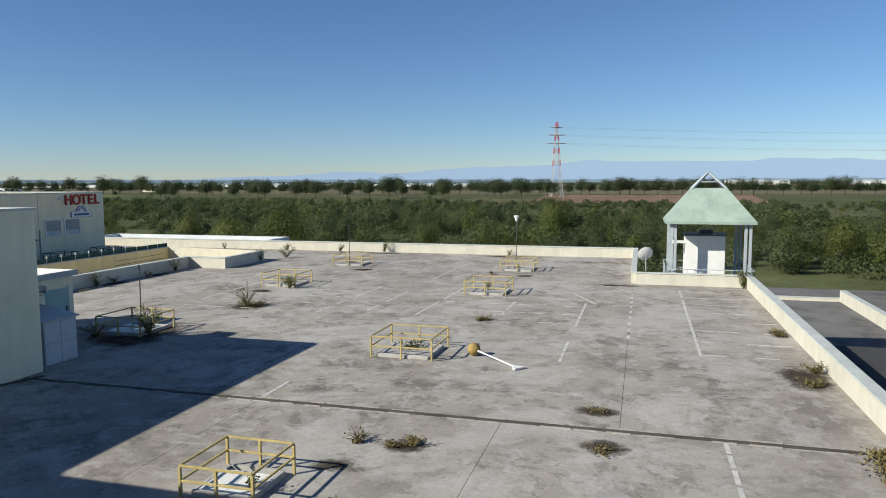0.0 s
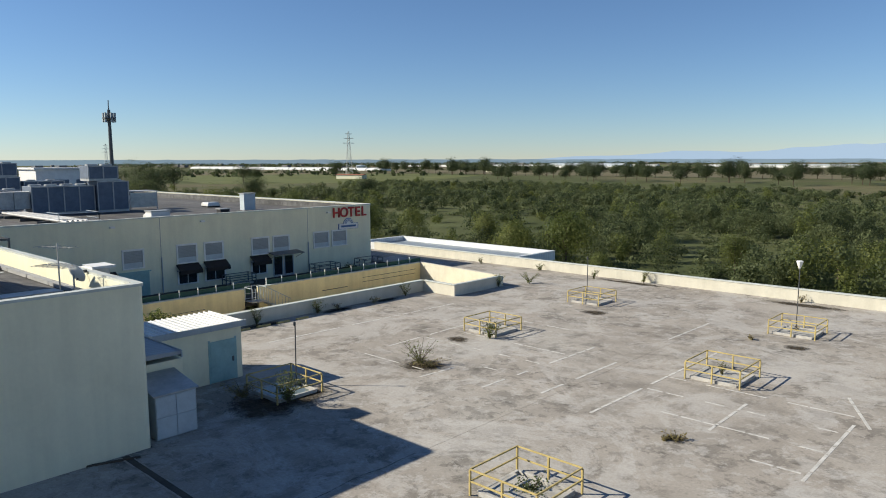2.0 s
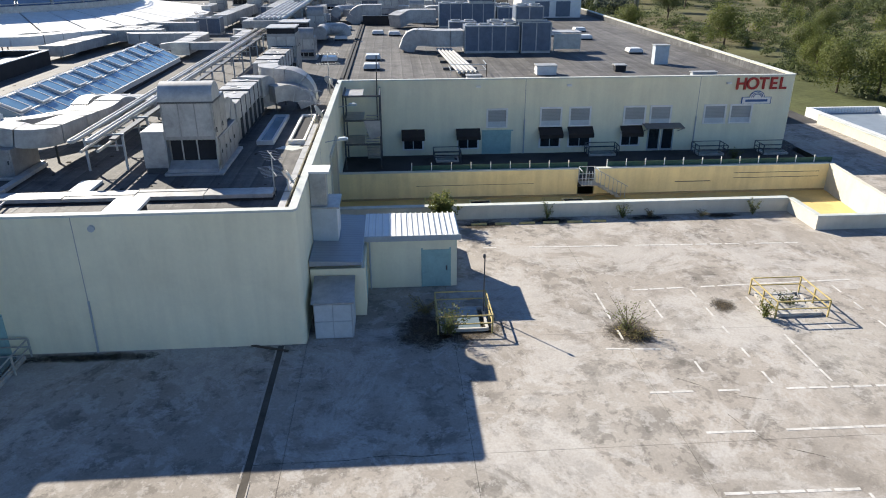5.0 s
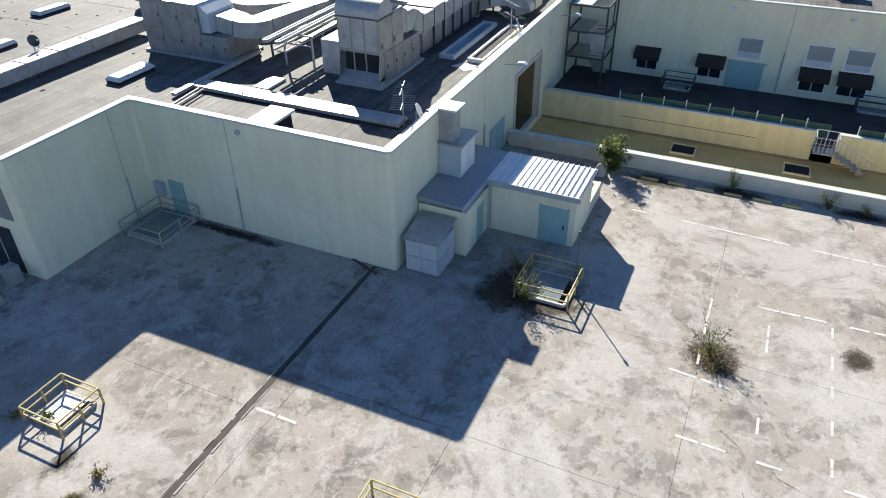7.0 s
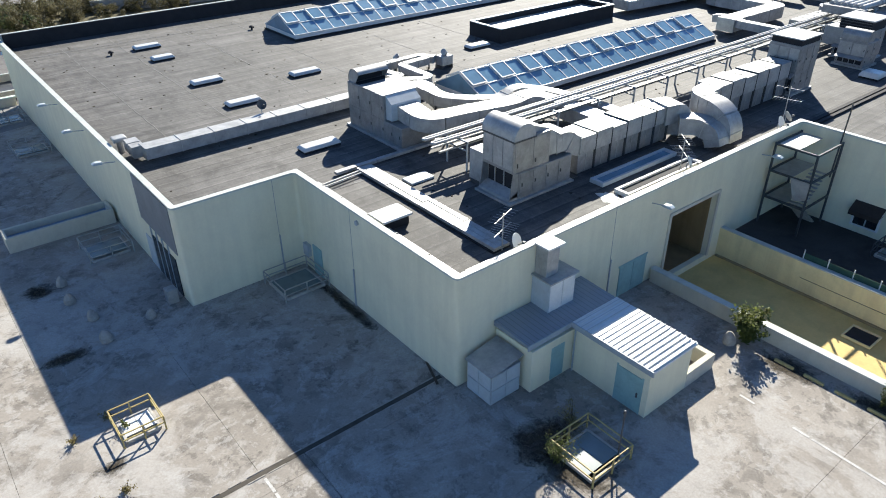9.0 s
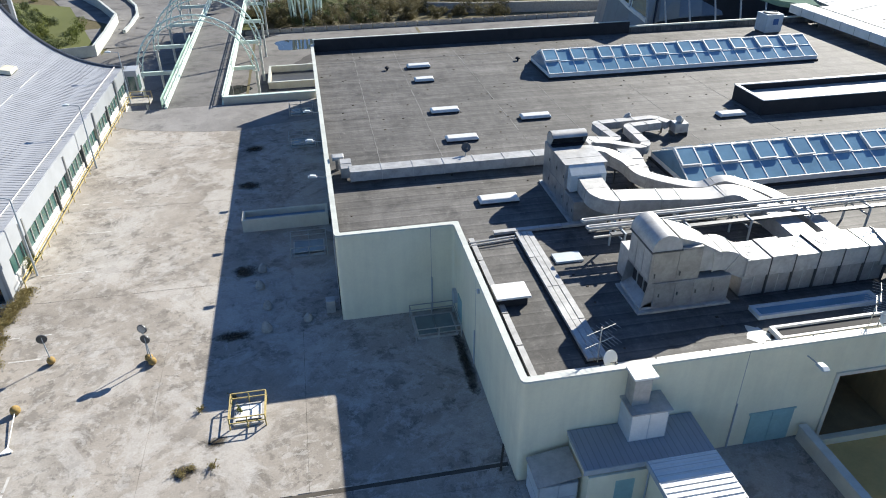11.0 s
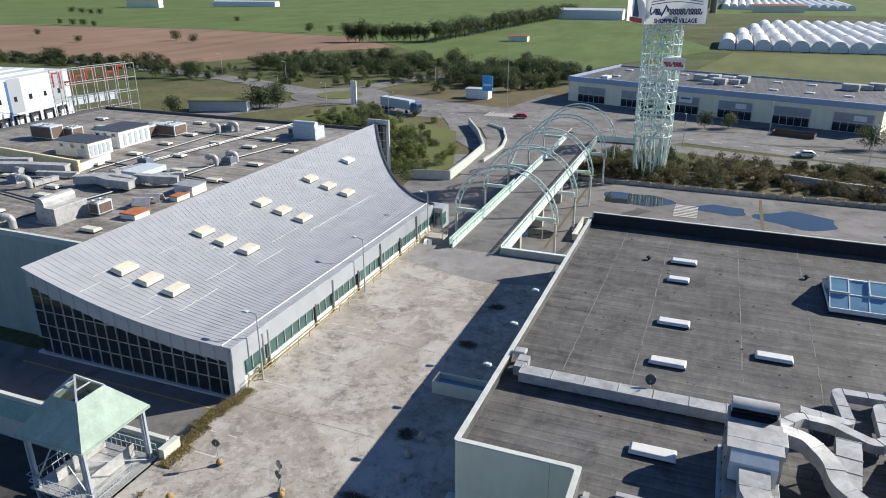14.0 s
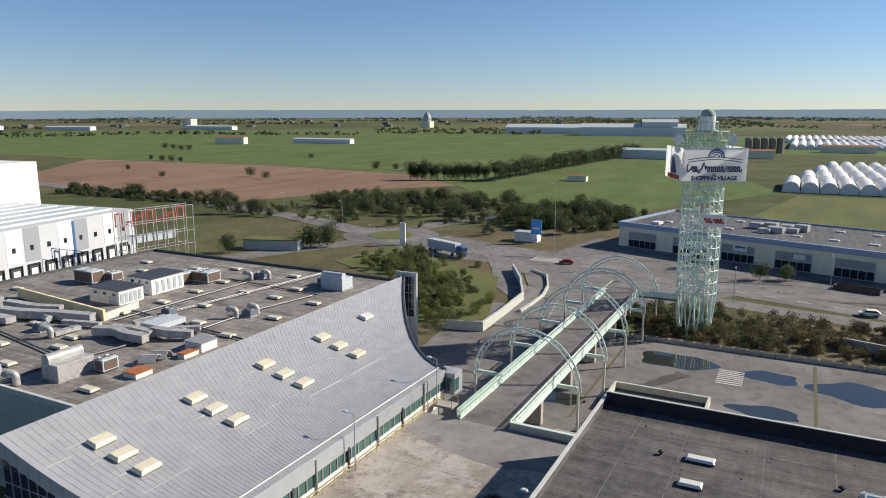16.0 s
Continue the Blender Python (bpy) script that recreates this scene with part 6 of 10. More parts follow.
duct([(-109, 24.6, 7.3), (-109, 21.0, 7.3), (-109, 20.0, 5.7)], 2.2, 2.2, "fat pale elbow duct dropping to the roof", step=1.2, feet=False)
up = thing("roof_upstand", (-106.4, 25, RZ), "dark bitumen upstand with a pale coping", "upstand")
part("wall", B().box(-.25, .25, -3.2, 3.2, 0, 1.35), M_BLACK, up)
part("coping", B().box(-.32, .32, -3.25, 3.25, 1.35, 1.43), M_GALV, up)
duct([(-112, 38.5, 9.0), (-112, 33.0, 9.0)], 1.8, 1.2, "pale raised duct over the chillers", step=1.4)
duct([(-140, 32.5, 8.6), (-140, 47, 8.6)], 1.2, .9, step=2.2)
duct([(-140, 0, 8.8), (-140, 31, 8.8)], .9, .8, step=2.2)
t = thing("louvre_cage", (-76.0, 45.5, RZ), "open galvanised cage beside the chillers", "cage")
for x, y in ((-1.2, -1.5), (1.2, -1.5), (-1.2, 1.5), (1.2, 1.5)):
    part("post", B().box(x - .04, x + .04, y - .04, y + .04, 0, 2.0), M_GALV, t)
part("roof", B().box(-1.3, 1.3, -1.6, 1.6, 2.0, 2.1), M_GALV, t)
part("side", B().box(1.2, 1.24, -1.45, 1.45, .3, 1.9), M_GALV_DULL, t)
chiller(-103, 37.0, 3, 8.0, 3.4, fans=4)
chiller(-103, 44.0, 3, 5.0, 2.8)
chiller(-102.6, 39.0, 2.4, 3.4, 1.8, RZ + 3.42)
duct([(-103, 32.5, 7.2), (-103, 28.0, 7.2), (-101, 26.5, 6.6)], 2.0, 1.8, "fat pale bent duct beside the chillers", step=1.2)
pipes = thing("pipe_bundle", (-66.0, 32.6, RZ), "bundle of lagged pipes running to the roof edge", "pipes")
for k in range(5):
    smooth(part("pipe", B().tube([(-8.5, -1.6 + k * .35, .5), (6.8, -.6 + k * .4, .35)], .14, 8), M_GALV, pipes))
for k in range(3):
    part("bearer", B().box(-6 + k * 4.5, -5.8 + k * 4.5, -1.8, 1.4, 0, .25), M_STEEL_DARK, pipes)
for p, q in (((4.5, -1.4), (7.2, -1.4)), ((7.2, -1.4), (7.2, 1.8)), ((4.5, 1.8), (7.2, 1.8))):
    part("guard_rail", B().beam((*p, 1.1), (*q, 1.1), .05), M_GREYSTEEL, pipes)
    part("guard_rail", B().beam((*p, .6), (*q, .6), .04), M_GREYSTEEL, pipes)
    part("guard_post", B().beam((*q, 0), (*q, 1.1), .05), M_GREYSTEEL, pipes)
for x, y, sx, sy, h, m in ((-65.0, 52.6, .9, 1.4, 1.8, M_LOCKER), (-59.8, 40.0, 1.2, 1.8, .8, M_WHITE), (-61.0, 47.3, .8, 1.0, .55, M_BLACK), (-57.6, 54.0, .6, 2.2, .35, M_LOCKER), (-56.5, 33.0, .7, 1.2, .5, M_WHITE)):
    t = thing("roof_vent", (x, y, RZ), "small boxed roof vent with flat cap", "vent", "boxed roof vents")
    part("body", B().box(-sx / 2, sx / 2, -sy / 2, sy / 2, 0, h), m, t, "", .02)
    part("cap", B().box(-sx / 2 - .08, sx / 2 + .08, -sy / 2 - .08, sy / 2 + .08, h, h + .08), M_GALV_DULL, t)
pent = thing("roof_penthouse", (-120, 52.5, RZ), "white plant room with two grey doors on the roof", "plant room")
part("wall_block", B().box(-4, 4, -5, 5, 0, 4.2), M_WHITE, pent, "", .03)
part("roof_slab", B().box(-4.3, 4.3, -5.3, 5.3, 4.2, 4.5), M_WHITE, pent, "", .03)
for y in (-1.5, 2.0):
    part("door", B().box(4, 4.06, y - 1.2, y + 1.2, .2, 2.6), worn("grey_blue_door", (.16, .19, .23), .2, 2, 9, .6), pent)
for y in (-3.5, 0, 3.5):
    part("vent", B().box(-1, 1, y - .6, y + .6, 4.5, 4.8), M_STEEL_DARK, pent)
can = thing("roof_canopy", (-143, 44, RZ), "long white plant canopy on posts at the roof end", "canopy")
part("roof_slab", B().box(-5, 5, -7, 7, 4.4, 5.0), M_WHITE, can, "", .05)
part("core", B().box(-3.5, 3.5, -5, 5, 0, 4.4), M_GLASS_DARK, can)
for y in (-6.5, -2.2, 2.2, 6.5):
    part("post", B().box(4.4, 4.7, y - .15, y + .15, 0, 4.4), M_WHITE, can)
part("chimney", B().box(-1, 0, 3, 4, 5, 8), M_WHITE, can)

# the crowded middle of the roof, farther west
rngp = np.random.default_rng(21)
for x, y, sx, sy, top in ((-74.5, 15.7, 3.0, 2.9, 9.2), (-134, 6.0, 4.0, 3.9, 10.25), (-127.5, 16.3, 4.0, 3.6, 10.25), (-121.5, 25.6, 4.0, 3.4, 10.25), (-150, -4.0, 4.0, 3.8, 9.8)):
    h = top - RZ - 1.0
    t = ahu(x, y, sx, sy, h, hood=None, panels=3, label="galvanised air handler with black louvred cap")
    part("louvre", B().box(-sx / 2 + .08, sx / 2 - .08, -sy / 2 + .08, sy / 2 - .08, h, h + .85), M_BLACK, t)
    for k in range(3):
        part("louvre_blade", B().box(sx / 2 - .08, sx / 2 - .02, -sy / 2 + .06, sy / 2 - .06, h + .14 + k * .24, h + .19 + k * .24), M_STEEL_DARK, t)
    part("lid", B().box(-sx / 2 - .1, sx / 2 + .1, -sy / 2 - .1, sy / 2 + .1, h + .85, h + .98), M_GALV, t, "", .03)
duct([(-73, 14, 7.4), (-90, 14.4, 7.4)], 1.6, 1.5, step=1.8)
duct([(-101, 15, 7.4), (-113, 15.2, 7.4)], 1.6, 1.5, step=1.8)
duct([(-72, 4.0, 6.7), (-82, 4.0, 6.7), (-82, -4.0, 6.7), (-96, -4.0, 6.7)], 1.8, 1.2, step=2.0)
duct([(-72, -9.0, 6.6), (-100, -6.0, 6.6)], 2.4, 1.0, step=2.4)
duct([(-78, -40, 7.0), (-78, -14.0, 7.0), (-86, -8.0, 7.0)], 2.2, 1.0, "broad white covered duct along the dome", M_WHITE, step=2.4)
duct([(-80.6, -38, 7.0), (-80.6, -16.0, 7.0)], 1.6, .9, "broad white covered duct along the dome", M_WHITE, step=2.4)
duct([(-100, 2, 7.0), (-124, 2.5, 7.0)], 2.0, 1.4, step=2.0)
duct([(-108, 8, 7.6), (-140, 7.4, 7.6)], 1.4, 1.2, step=2.0)
duct([(-120, 18, 6.8), (-120, 32, 6.8)], 1.6, 1.2, step=2.0)
duct([(-134, 15, 6.8), (-134, 38, 6.8)], 1.8, 1.4, step=2.0)
duct([(-90, 9.0, 6.8), (-106, 9.0, 6.8), (-106, 17, 6.8)], 1.2, 1.0, step=2.0)
round_duct([(-84, 17.4, 6.9), (-88, 17.6, 6.9), (-88.4, 20, 6.9), (-88.4, 20.2, 6.0)], .8)
round_duct([(-110, 17.6, 7.2), (-114, 17.8, 7.2), (-114.4, 20.2, 7.2), (-114.4, 20.4, 6.0)], .8)
shiny = thing("duct_bridge", (-119, 12.3, RZ), "broad deck of shiny lagged pipes on trestles", "pipe deck")
for k in range(6):
    u = -1.45 + k * .58
    smooth(part("lagged_pipe", B().tube([(40.5, u, 3.35), (14, u, 3.4), (-40.5, u, 3.4)], .26, 10), M_GALV, shiny))
    for j in range(9):
        part("pipe_band", B().tube([(37 - j * 9, u, 3.39), (36.9 - j * 9, u, 3.39)], .285, 10), M_GALV_DULL, shiny)
part("end_beam", B().box(40.4, 41.2, -1.95, 1.95, 2.55, 3.3), M_GALV_BODY, shiny, "", .04)
for k in range(11):
    x = 38 - k * 7.6
    part("trestle", B().box(x - .08, x + .08, -1.75, -1.6, 0, 2.9).box(x - .08, x + .08, 1.6, 1.75, 0, 2.9).box(x - .08, x + .08, -1.85, 1.85, 2.9, 3.08), M_GREYSTEEL, shiny)
disc = thing("dome_skirt", (-118, -38, RZ), "broad white sheet skirt round the glass dome", "roof")
nseg = 40
for k in range(nseg):
    a0, a1 = 2 * math.pi * k / nseg + .004, 2 * math.pi * (k + 1) / nseg - .004
    v = [(r * math.cos(a), r * math.sin(a), z + dz) for dz in (0, .12) for r, z in ((34, .9), (22.5, 2.6)) for a in (a0, a1)]
    part("sheet", B().add(v, [(0, 1, 3, 2), (4, 6, 7, 5), (0, 4, 5, 1), (2, 3, 7, 6), (0, 2, 6, 4), (1, 5, 7, 3)]), M_WHITE, disc)
part("rim", B().lathe((0, 0, 0), [(33.6, 0), (34.1, .02), (34.1, 1.0), (33.6, 1.0)], 60), M_GALV_DULL, disc)
dome = thing("glass_dome", (-118, -38, RZ + 2.6), "great blue glass dome with pale ribs", "dome")
M_DOMEBLUE = glass_mat("dome_blue", (.08, .13, .24), .15)
for k in range(30):
    a0, a1 = 2 * math.pi * k / 30 + .01, 2 * math.pi * (k + 1) / 30 - .01
    prof = [(22.3, 0), (22.0, 2.2), (18.5, 5.4), (12.0, 8.2), (4.0, 9.8)]
    v = [(r * math.cos(a), r * math.sin(a), z) for r, z in prof for a in (a0, a1)]
    part("pane", B().add(v, [(2 * i, 2 * i + 1, 2 * i + 3, 2 * i + 2) for i in range(4)]), M_DOMEBLUE, dome)
    part("rib", B().tube([(r * math.cos(a0 - .01) * 1.003, r * math.sin(a0 - .01) * 1.003, z) for r, z in prof], .14, 5), M_GALV_DULL, dome)
part("base_ring", B().lathe((0, 0, 0), [(21.8, 0), (22.7, 0), (22.7, .9), (22.4, .9)], 60), M_GALV_DULL, dome)
for z, r in ((1.2, 22.6), (2.0, 22.4)):
    part("handrail", B().tube([(r * 1.03 * math.cos(2 * math.pi * k / 60), r * 1.03 * math.sin(2 * math.pi * k / 60), z) for k in range(61)], .08, 5), M_GALV_DULL, dome)

# far plant field of the roof
rngp = np.random.default_rng(21)
for x, y, L, w, dx in ((-76, 9, 12, 1.2, 1), (-92, 11.5, 10, 1.0, 1), (-84, -1, 11, 1.6, 0), (-104, -3, 14, 1.3, 1), (-110, 12.8, 12, 1.2, 1), (-128, 13, 10, 1.5, 1), (-126, 21, 9, 1.2, 0), (-140, 4, 9, 1.6, 1), (-92, 1, 8, 1.4, 0), (-122, -5, 10, 1.4, 1), (-144, 18, 12, 1.4, 0), (-113, 24, 10, 1.3, 0), (-150, 0, 12, 1.5, 1), (-98, 6, 9, 1.1, 1), (-72.5, 9.5, 8, .9, 0), (-131, 33, 10, 1.4, 1), (-112, 47, 8, 1.2, 0)):
    zz = RZ + .9 + .5 * rngp.random()
    pts = [(x, y, zz), (x - L * .6, y, zz), (x - L * .75, y - 1.6, zz), (x - L, y - 1.8, zz - .3)] if dx else [(x, y, zz), (x, y - L * .55, zz), (x - 1.5, y - L * .7, zz), (x - 1.6, y - L, zz - .3)]
    duct(pts, w, w * .8, "galvanised duct among the far roof plant", step=1.8)
for x, y, sx, sy, h in ((-72, 16.8, 2.4, 2.4, 2.2), (-90, 16.5, 2.6, 2.2, 3.0), (-105, 12, 2.8, 2.4, 3.2), (-118, 20, 2.6, 2.4, 2.6), (-138, 9.5, 3, 2.6, 3.2), (-142, 28, 3, 2.6, 2.4), (-124, 3, 2.6, 2.4, 3.0), (-154, 15, 3, 2.6, 3.0), (-136, -6, 3, 2.6, 3.0), (-110, 30, 2.4, 2.4, 2.4), (-155, 33, 3, 3, 2.6)):
    ahu(x, y, sx, sy, h, None, "x" if int(x) % 2 else "y", M_GALV_BODY, "galvanised air handler in the far roof plant", 2, int(x) % 3 == 0)
for x, y in ((-88, 35), (-88, 40), (-112, 38), (-118, 44), (-130, 22), (-147, 36), (-96, 1.5), (-116, 7)):
    chiller(x, y, 2.4, 3.4, 2.2)

grit = B()
for k in range(260):
    x, y = rngp.uniform(-58, -15.6), rngp.uniform(-37, 20.5)
    if x > XN - .6 and y > YP - .6:
        continue
    r = rngp.uniform(.04, .13)
    grit.prism([(x + r * rngp.uniform(.6, 1.3) * math.cos(a), y + r * rngp.uniform(.6, 1.3) * math.sin(a)) for a in (0, 1.2, 2.5, 3.8, 5.0)], RZ, RZ + .03)
tagged(part("moss_tufts", grit, M_SOIL), "scattered dark moss tufts on the bitumen roof", "moss", "", "stuff")

# ---- silver building with the swept roof ----
def swept(u, v):
    """A point of the swept roof: u from the low eave to the ridge, v from the deck end to the far end."""
    xa, ya, za = 7.3 + .2 * v, -.5 - 44.0 * v, 4.25 - .9 * v
    xb, yb = 29.8, -.5 - 71.5 * v
    return (xa + (xb - xa) * u, ya + (yb - ya) * u ** (1 + .5 * v), za + (3.8 + .6 * v) * u ** 2.0)


silver = thing("silver_hall", (7.3, -.5, 0), "low hall with swept silver ribbed roof and glazed sides", "building")


def loc(p, o=(7.3, -.5, 0)):
    return (p[0] - o[0], p[1] - o[1], p[2] - o[2])


NU, NV = 12, 24
b = B()
for j in range(NV + 1):
    for i in range(NU + 1):
        b.v.append(loc(swept(i / NU, j / NV)))
for j in range(NV):
    for i in range(NU):
        k = j * (NU + 1) + i
        b.f.append((k, k + 1, k + NU + 2, k + NU + 1))
top = len(b.v)
b.v += [(x, y, z - .3) for x, y, z in b.v[:top]]
b.f += [tuple(top + i for i in q[::-1]) for q in b.f[:NU * NV]]
edge = [i for i in range(NU + 1)] + [(j * (NU + 1) + NU) for j in range(1, NV + 1)] + [NV * (NU + 1) + i for i in range(NU - 1, -1, -1)] + [j * (NU + 1) for j in range(NV - 1, 0, -1)]
b.f += [(edge[k], edge[(k + 1) % len(edge)], top + edge[(k + 1) % len(edge)], top + edge[k]) for k in range(len(edge))]
M_SILVER_PLAIN = worn("silver_roof_sheet", (0.41, 0.415, 0.425), .16, .5, 6, .5, .15, .5)
smooth(part("roof", b, M_SILVER_PLAIN, silver, "swept silver sheet roof"), 30)
for j in range(1, 96):
    v = j / 96
    part("standing_seam", B().tube([loc((p[0], p[1], p[2] + .002)) for p in (swept(i / 8, v) for i in range(9))], .013, 4), M_SILVER_PLAIN, silver)
def on_roof(x, y):
    """Height of the swept roof above a plan point, and its slope along x."""
    u, v = .5, .3
    for _ in range(40):
        p = swept(u, v)
        v += (p[1] - y) / 60
        u += (x - p[0]) / 22.5
    e = swept(u + .02, v)
    return swept(u, v)[2], math.atan2(e[2] - swept(u, v)[2], e[0] - swept(u, v)[0])


for x, y0, y1 in ((23.8, -1, -3.6), (24.9, -3.7, -5.4), (21.8, -3.7, -6.2), (17.1, -1, -3.6), (18.8, -3.8, -5.6), (15.3, -3.8, -9.1), (23.9, -10.8, -14.8), (17.2, -9.6, -14.9), (15.5, -15.4, -20.7), (17.5, -21.4, -26.8), (19, -15.3, -17),
                  (21.1, -14.5, -16.6), (16, -27, -33.5), (16, -35.8, -42.4), (24.1, -23, -27.5), (20.5, -33, -38)):
    part("walk_strip", B().tube([loc((x, y0 + (y1 - y0) * i / 5, on_roof(x, y0 + (y1 - y0) * i / 5)[0] + .03)) for i in range(6)], .025, 4), M_COPING, silver)
part("eave_line", B().tube([loc((p[0], p[1], p[2] + .1)) for p in (swept(.04, i / 10) for i in range(11))], .05, 5), M_WHITE, silver)
# deck side: fascia, windows, white plinth
part("fascia", B().add([loc((7.25, -.45, 2.35)), loc((7.45, -44.6, 1.9)), loc((7.45, -44.6, 3.3)), loc((7.25, -.45, 4.2)), loc((7.6, -.45, 2.35)), loc((7.8, -44.6, 1.9)), loc((7.8, -44.6, 3.3)), loc((7.6, -.45, 4.2))],
                       [(0, 1, 2, 3), (7, 6, 5, 4), (0, 4, 5, 1), (1, 5, 6, 2), (2, 6, 7, 3), (3, 7, 4, 0)]), M_PANEL, silver, "pale grey fascia panels")
part("plinth", B().box(.12, .4, -43.8, 0.0, -1, .75), M_WHITE, silver, "white painted plinth")
for k in range(34):
    y = -1.6 - k * 1.24
    part("window_pane", B().box(.22, .28, y - 1.12, y, .75, 2.4 - .012 * k), M_GLASS_GREEN, silver)
    part("mullion", B().box(.14, .3, y, y + .11, .75, 2.4 - .012 * k), M_GALV_DULL, silver)
for y in (-4.2, -5.0, -16.5, -27.6, -38.2):
    part("downpipe", B().tube([(-.0, y, 0), (-.0, y, 3.6)], .12, 8), M_GALV_DULL, silver)
for y in (-13, -22, -33):
    part("dark_pier", B().box(-.02, .22, y - .12, y + .12, 0, 2.4), M_STEEL_DARK, silver)
part("corner_pier", B().box(0, .55, -1.3, .1, -1, 3.9), M_PANEL, silver, "grey corner pier")
part("core", B().prism([(.42, -.4), (22.2, -.4)] + [(22.2 * u + .4 * (1 - u), swept(u, 1.0)[1] + 2.0) for u in (1, .85, .7, .55, .4, .25, .12, 0)], -7, 2.6), M_PANEL, silver)
# glazed gable to the road: dark panes in a grid under a curved band
n = 18
for k in range(n):
    u0, u1 = (k + .3) / (n + .6), (k + 1.24) / (n + .6)
    x0, x1 = 22.5 * u0, 22.5 * u1
    zt = min(swept(u0, 0)[2], swept(u1, 0)[2]) - 1.35
    rows = [(-.5, .95), (1.03, 2.35)] + ([(2.43, min(zt, 3.8))] if zt > 2.7 else []) + ([(3.88, min(zt, 5.2))] if zt > 4.1 else []) + ([(5.28, zt)] if zt > 5.5 else [])
    for z0, z1 in rows:
        part("gable_pane", B().box(x0 + .04, x1 - .04, -.2, -.14, z0, min(z1, zt)), M_GLASS_DARK, silver)
    part("mullion", B().box(x0 - .04, x0 + .04, -.22, -.08, -.5, zt + .2), M_GALV_DULL, silver)
    part("band_panel", B().add([(x0, .02, zt - .1), (x1 + .06, .02, zt + .1), (x1 + .06, .02, swept(u1, 0)[2] - .12), (x0, .02, swept(u0, 0)[2] - .12), (x0, -.3, zt - .1), (x1 + .06, -.3, zt + .1), (x1 + .06, -.3, swept(u1, 0)[2] - .12), (x0, -.3, swept(u0, 0)[2] - .12)],
                               [(0, 1, 2, 3), (7, 6, 5, 4), (0, 4, 5, 1), (1, 5, 6, 2), (2, 6, 7, 3), (3, 7, 4, 0)]), M_PANEL, silver)
for z in (.99, 2.39, 3.84):
    part("transom", B().box(.4 if z < 2.4 else 9 + (z - 2) * 2.2, 22.4, -.22, -.1, z - .04, z + .04), M_GALV_DULL, silver)
part("road_plinth", B().box(.1, 22.6, -.3, .15, -1.2, -.5), M_GREYSTEEL, silver)
# far end wall with tall window
for k in range(12):
    u0, u1 = k / 12, (k + 1) / 12
    p, q = swept(u0, 1.0), swept(u1, 1.0)
    part("end_panel", B().add([loc((p[0], p[1] + .3, -7)), loc((q[0], q[1] + .3, -7)), loc((q[0], q[1] + .3, q[2] - .35)), loc((p[0], p[1] + .3, p[2] - .35)), loc((p[0] + .3, p[1] + .9, -7)), loc((q[0] + .3, q[1] + .9, -7)), loc((q[0] + .3, q[1] + .9, q[2] - .35)), loc((p[0] + .3, p[1] + .9, p[2] - .35))],
                            [(0, 1, 2, 3), (7, 6, 5, 4), (0, 4, 5, 1), (1, 5, 6, 2), (2, 6, 7, 3), (3, 7, 4, 0)]), M_PANEL, silver)
fin = part("end_fin", B().box(20.0, 24.2, -72.3, -71.8, -7, 8.4), M_PANEL, silver, "tall grey end wall with dark window grid")
for i in range(3):
    for j in range(5):
        part("window_pane", B().box(20.5 + i * 1.1, 21.5 + i * 1.1, -71.8, -71.75, .4 + j * 1.45, 1.75 + j * 1.45), M_GLASS_DARK, fin)
part("roof_edge", B().tube([loc((p[0] - .1, p[1] - .15, p[2])) for p in (swept(i / 12, 1.0) for i in range(13))], .25, 6), M_STEEL_DARK, silver, "dark curved roof edge")
low = part("porch", B().box(-1.2, 1.4, -46.5, -44.2, 0, 2.9), M_PANEL, silver, "small grey glazed porch")
for i in range(2):
    part("window_pane", B().box(-1.25, -1.2, -45.4 + i * .75, -44.75 + i * .75, .5, 2.2), M_GLASS_GREEN, low)
    part("window_pane", B().box(-.9 + i * 1.0, -.1 + i * 1.0, -44.2, -44.15, .5, 2.2), M_GLASS_GREEN, low)
for y, xs in ((-6.5, (18.0, 21.0, 23.9)), (-17.9, (18.1, 21.1, 23.9)), (-29.3, (18.4, 21.3, 24.2)), (-40.9, (18.7, 21.6, 24.4)), (-52.0, (24.6,))):
    for x in xs:
        z, slope = on_roof(x, y)
        t = roof_dome(x, y, 1.35, 2.2, z - .12, M_DOME if len(xs) > 1 else M_DOMEW, .42, 0, "cream domed roof light on the silver roof", "silver roof lights")
        t.matrix_basis = pose(x, y, z - .05, 0, -math.degrees(slope), 0)
rail = thing("guard_rail", (6.75, -21.5, 0), "low yellow guard rail along the silver hall", "guard rail")
for k in range(22):
    part("post", B().box(-.03, .03, -21.0 + k * 1.95, -20.94 + k * 1.95, 0, .85), M_YELLOW, rail)
for z in (.45, .82):
    part("rail", B().box(-.03, .03, -21.0, 20.0, z, z + .06), M_YELLOW, rail)
ramp2 = thing("entry_ramp", (5.6, -41.2, 0), "small access ramp with yellow rails", "ramp")
part("slab", B().box(-1.3, 1.3, -.9, .9, 0, .3), CONC, ramp2)
for y in (-.9, .9):
    part("rail", B().beam((-1.3, y, 1.1), (1.3, y, 1.1), .06), M_YELLOW, ramp2)
    part("post", B().beam((-1.25, y, 0), (-1.25, y, 1.1), .06), M_YELLOW, ramp2)
    part("post", B().beam((1.25, y, 0), (1.25, y, 1.1), .06), M_YELLOW, ramp2)


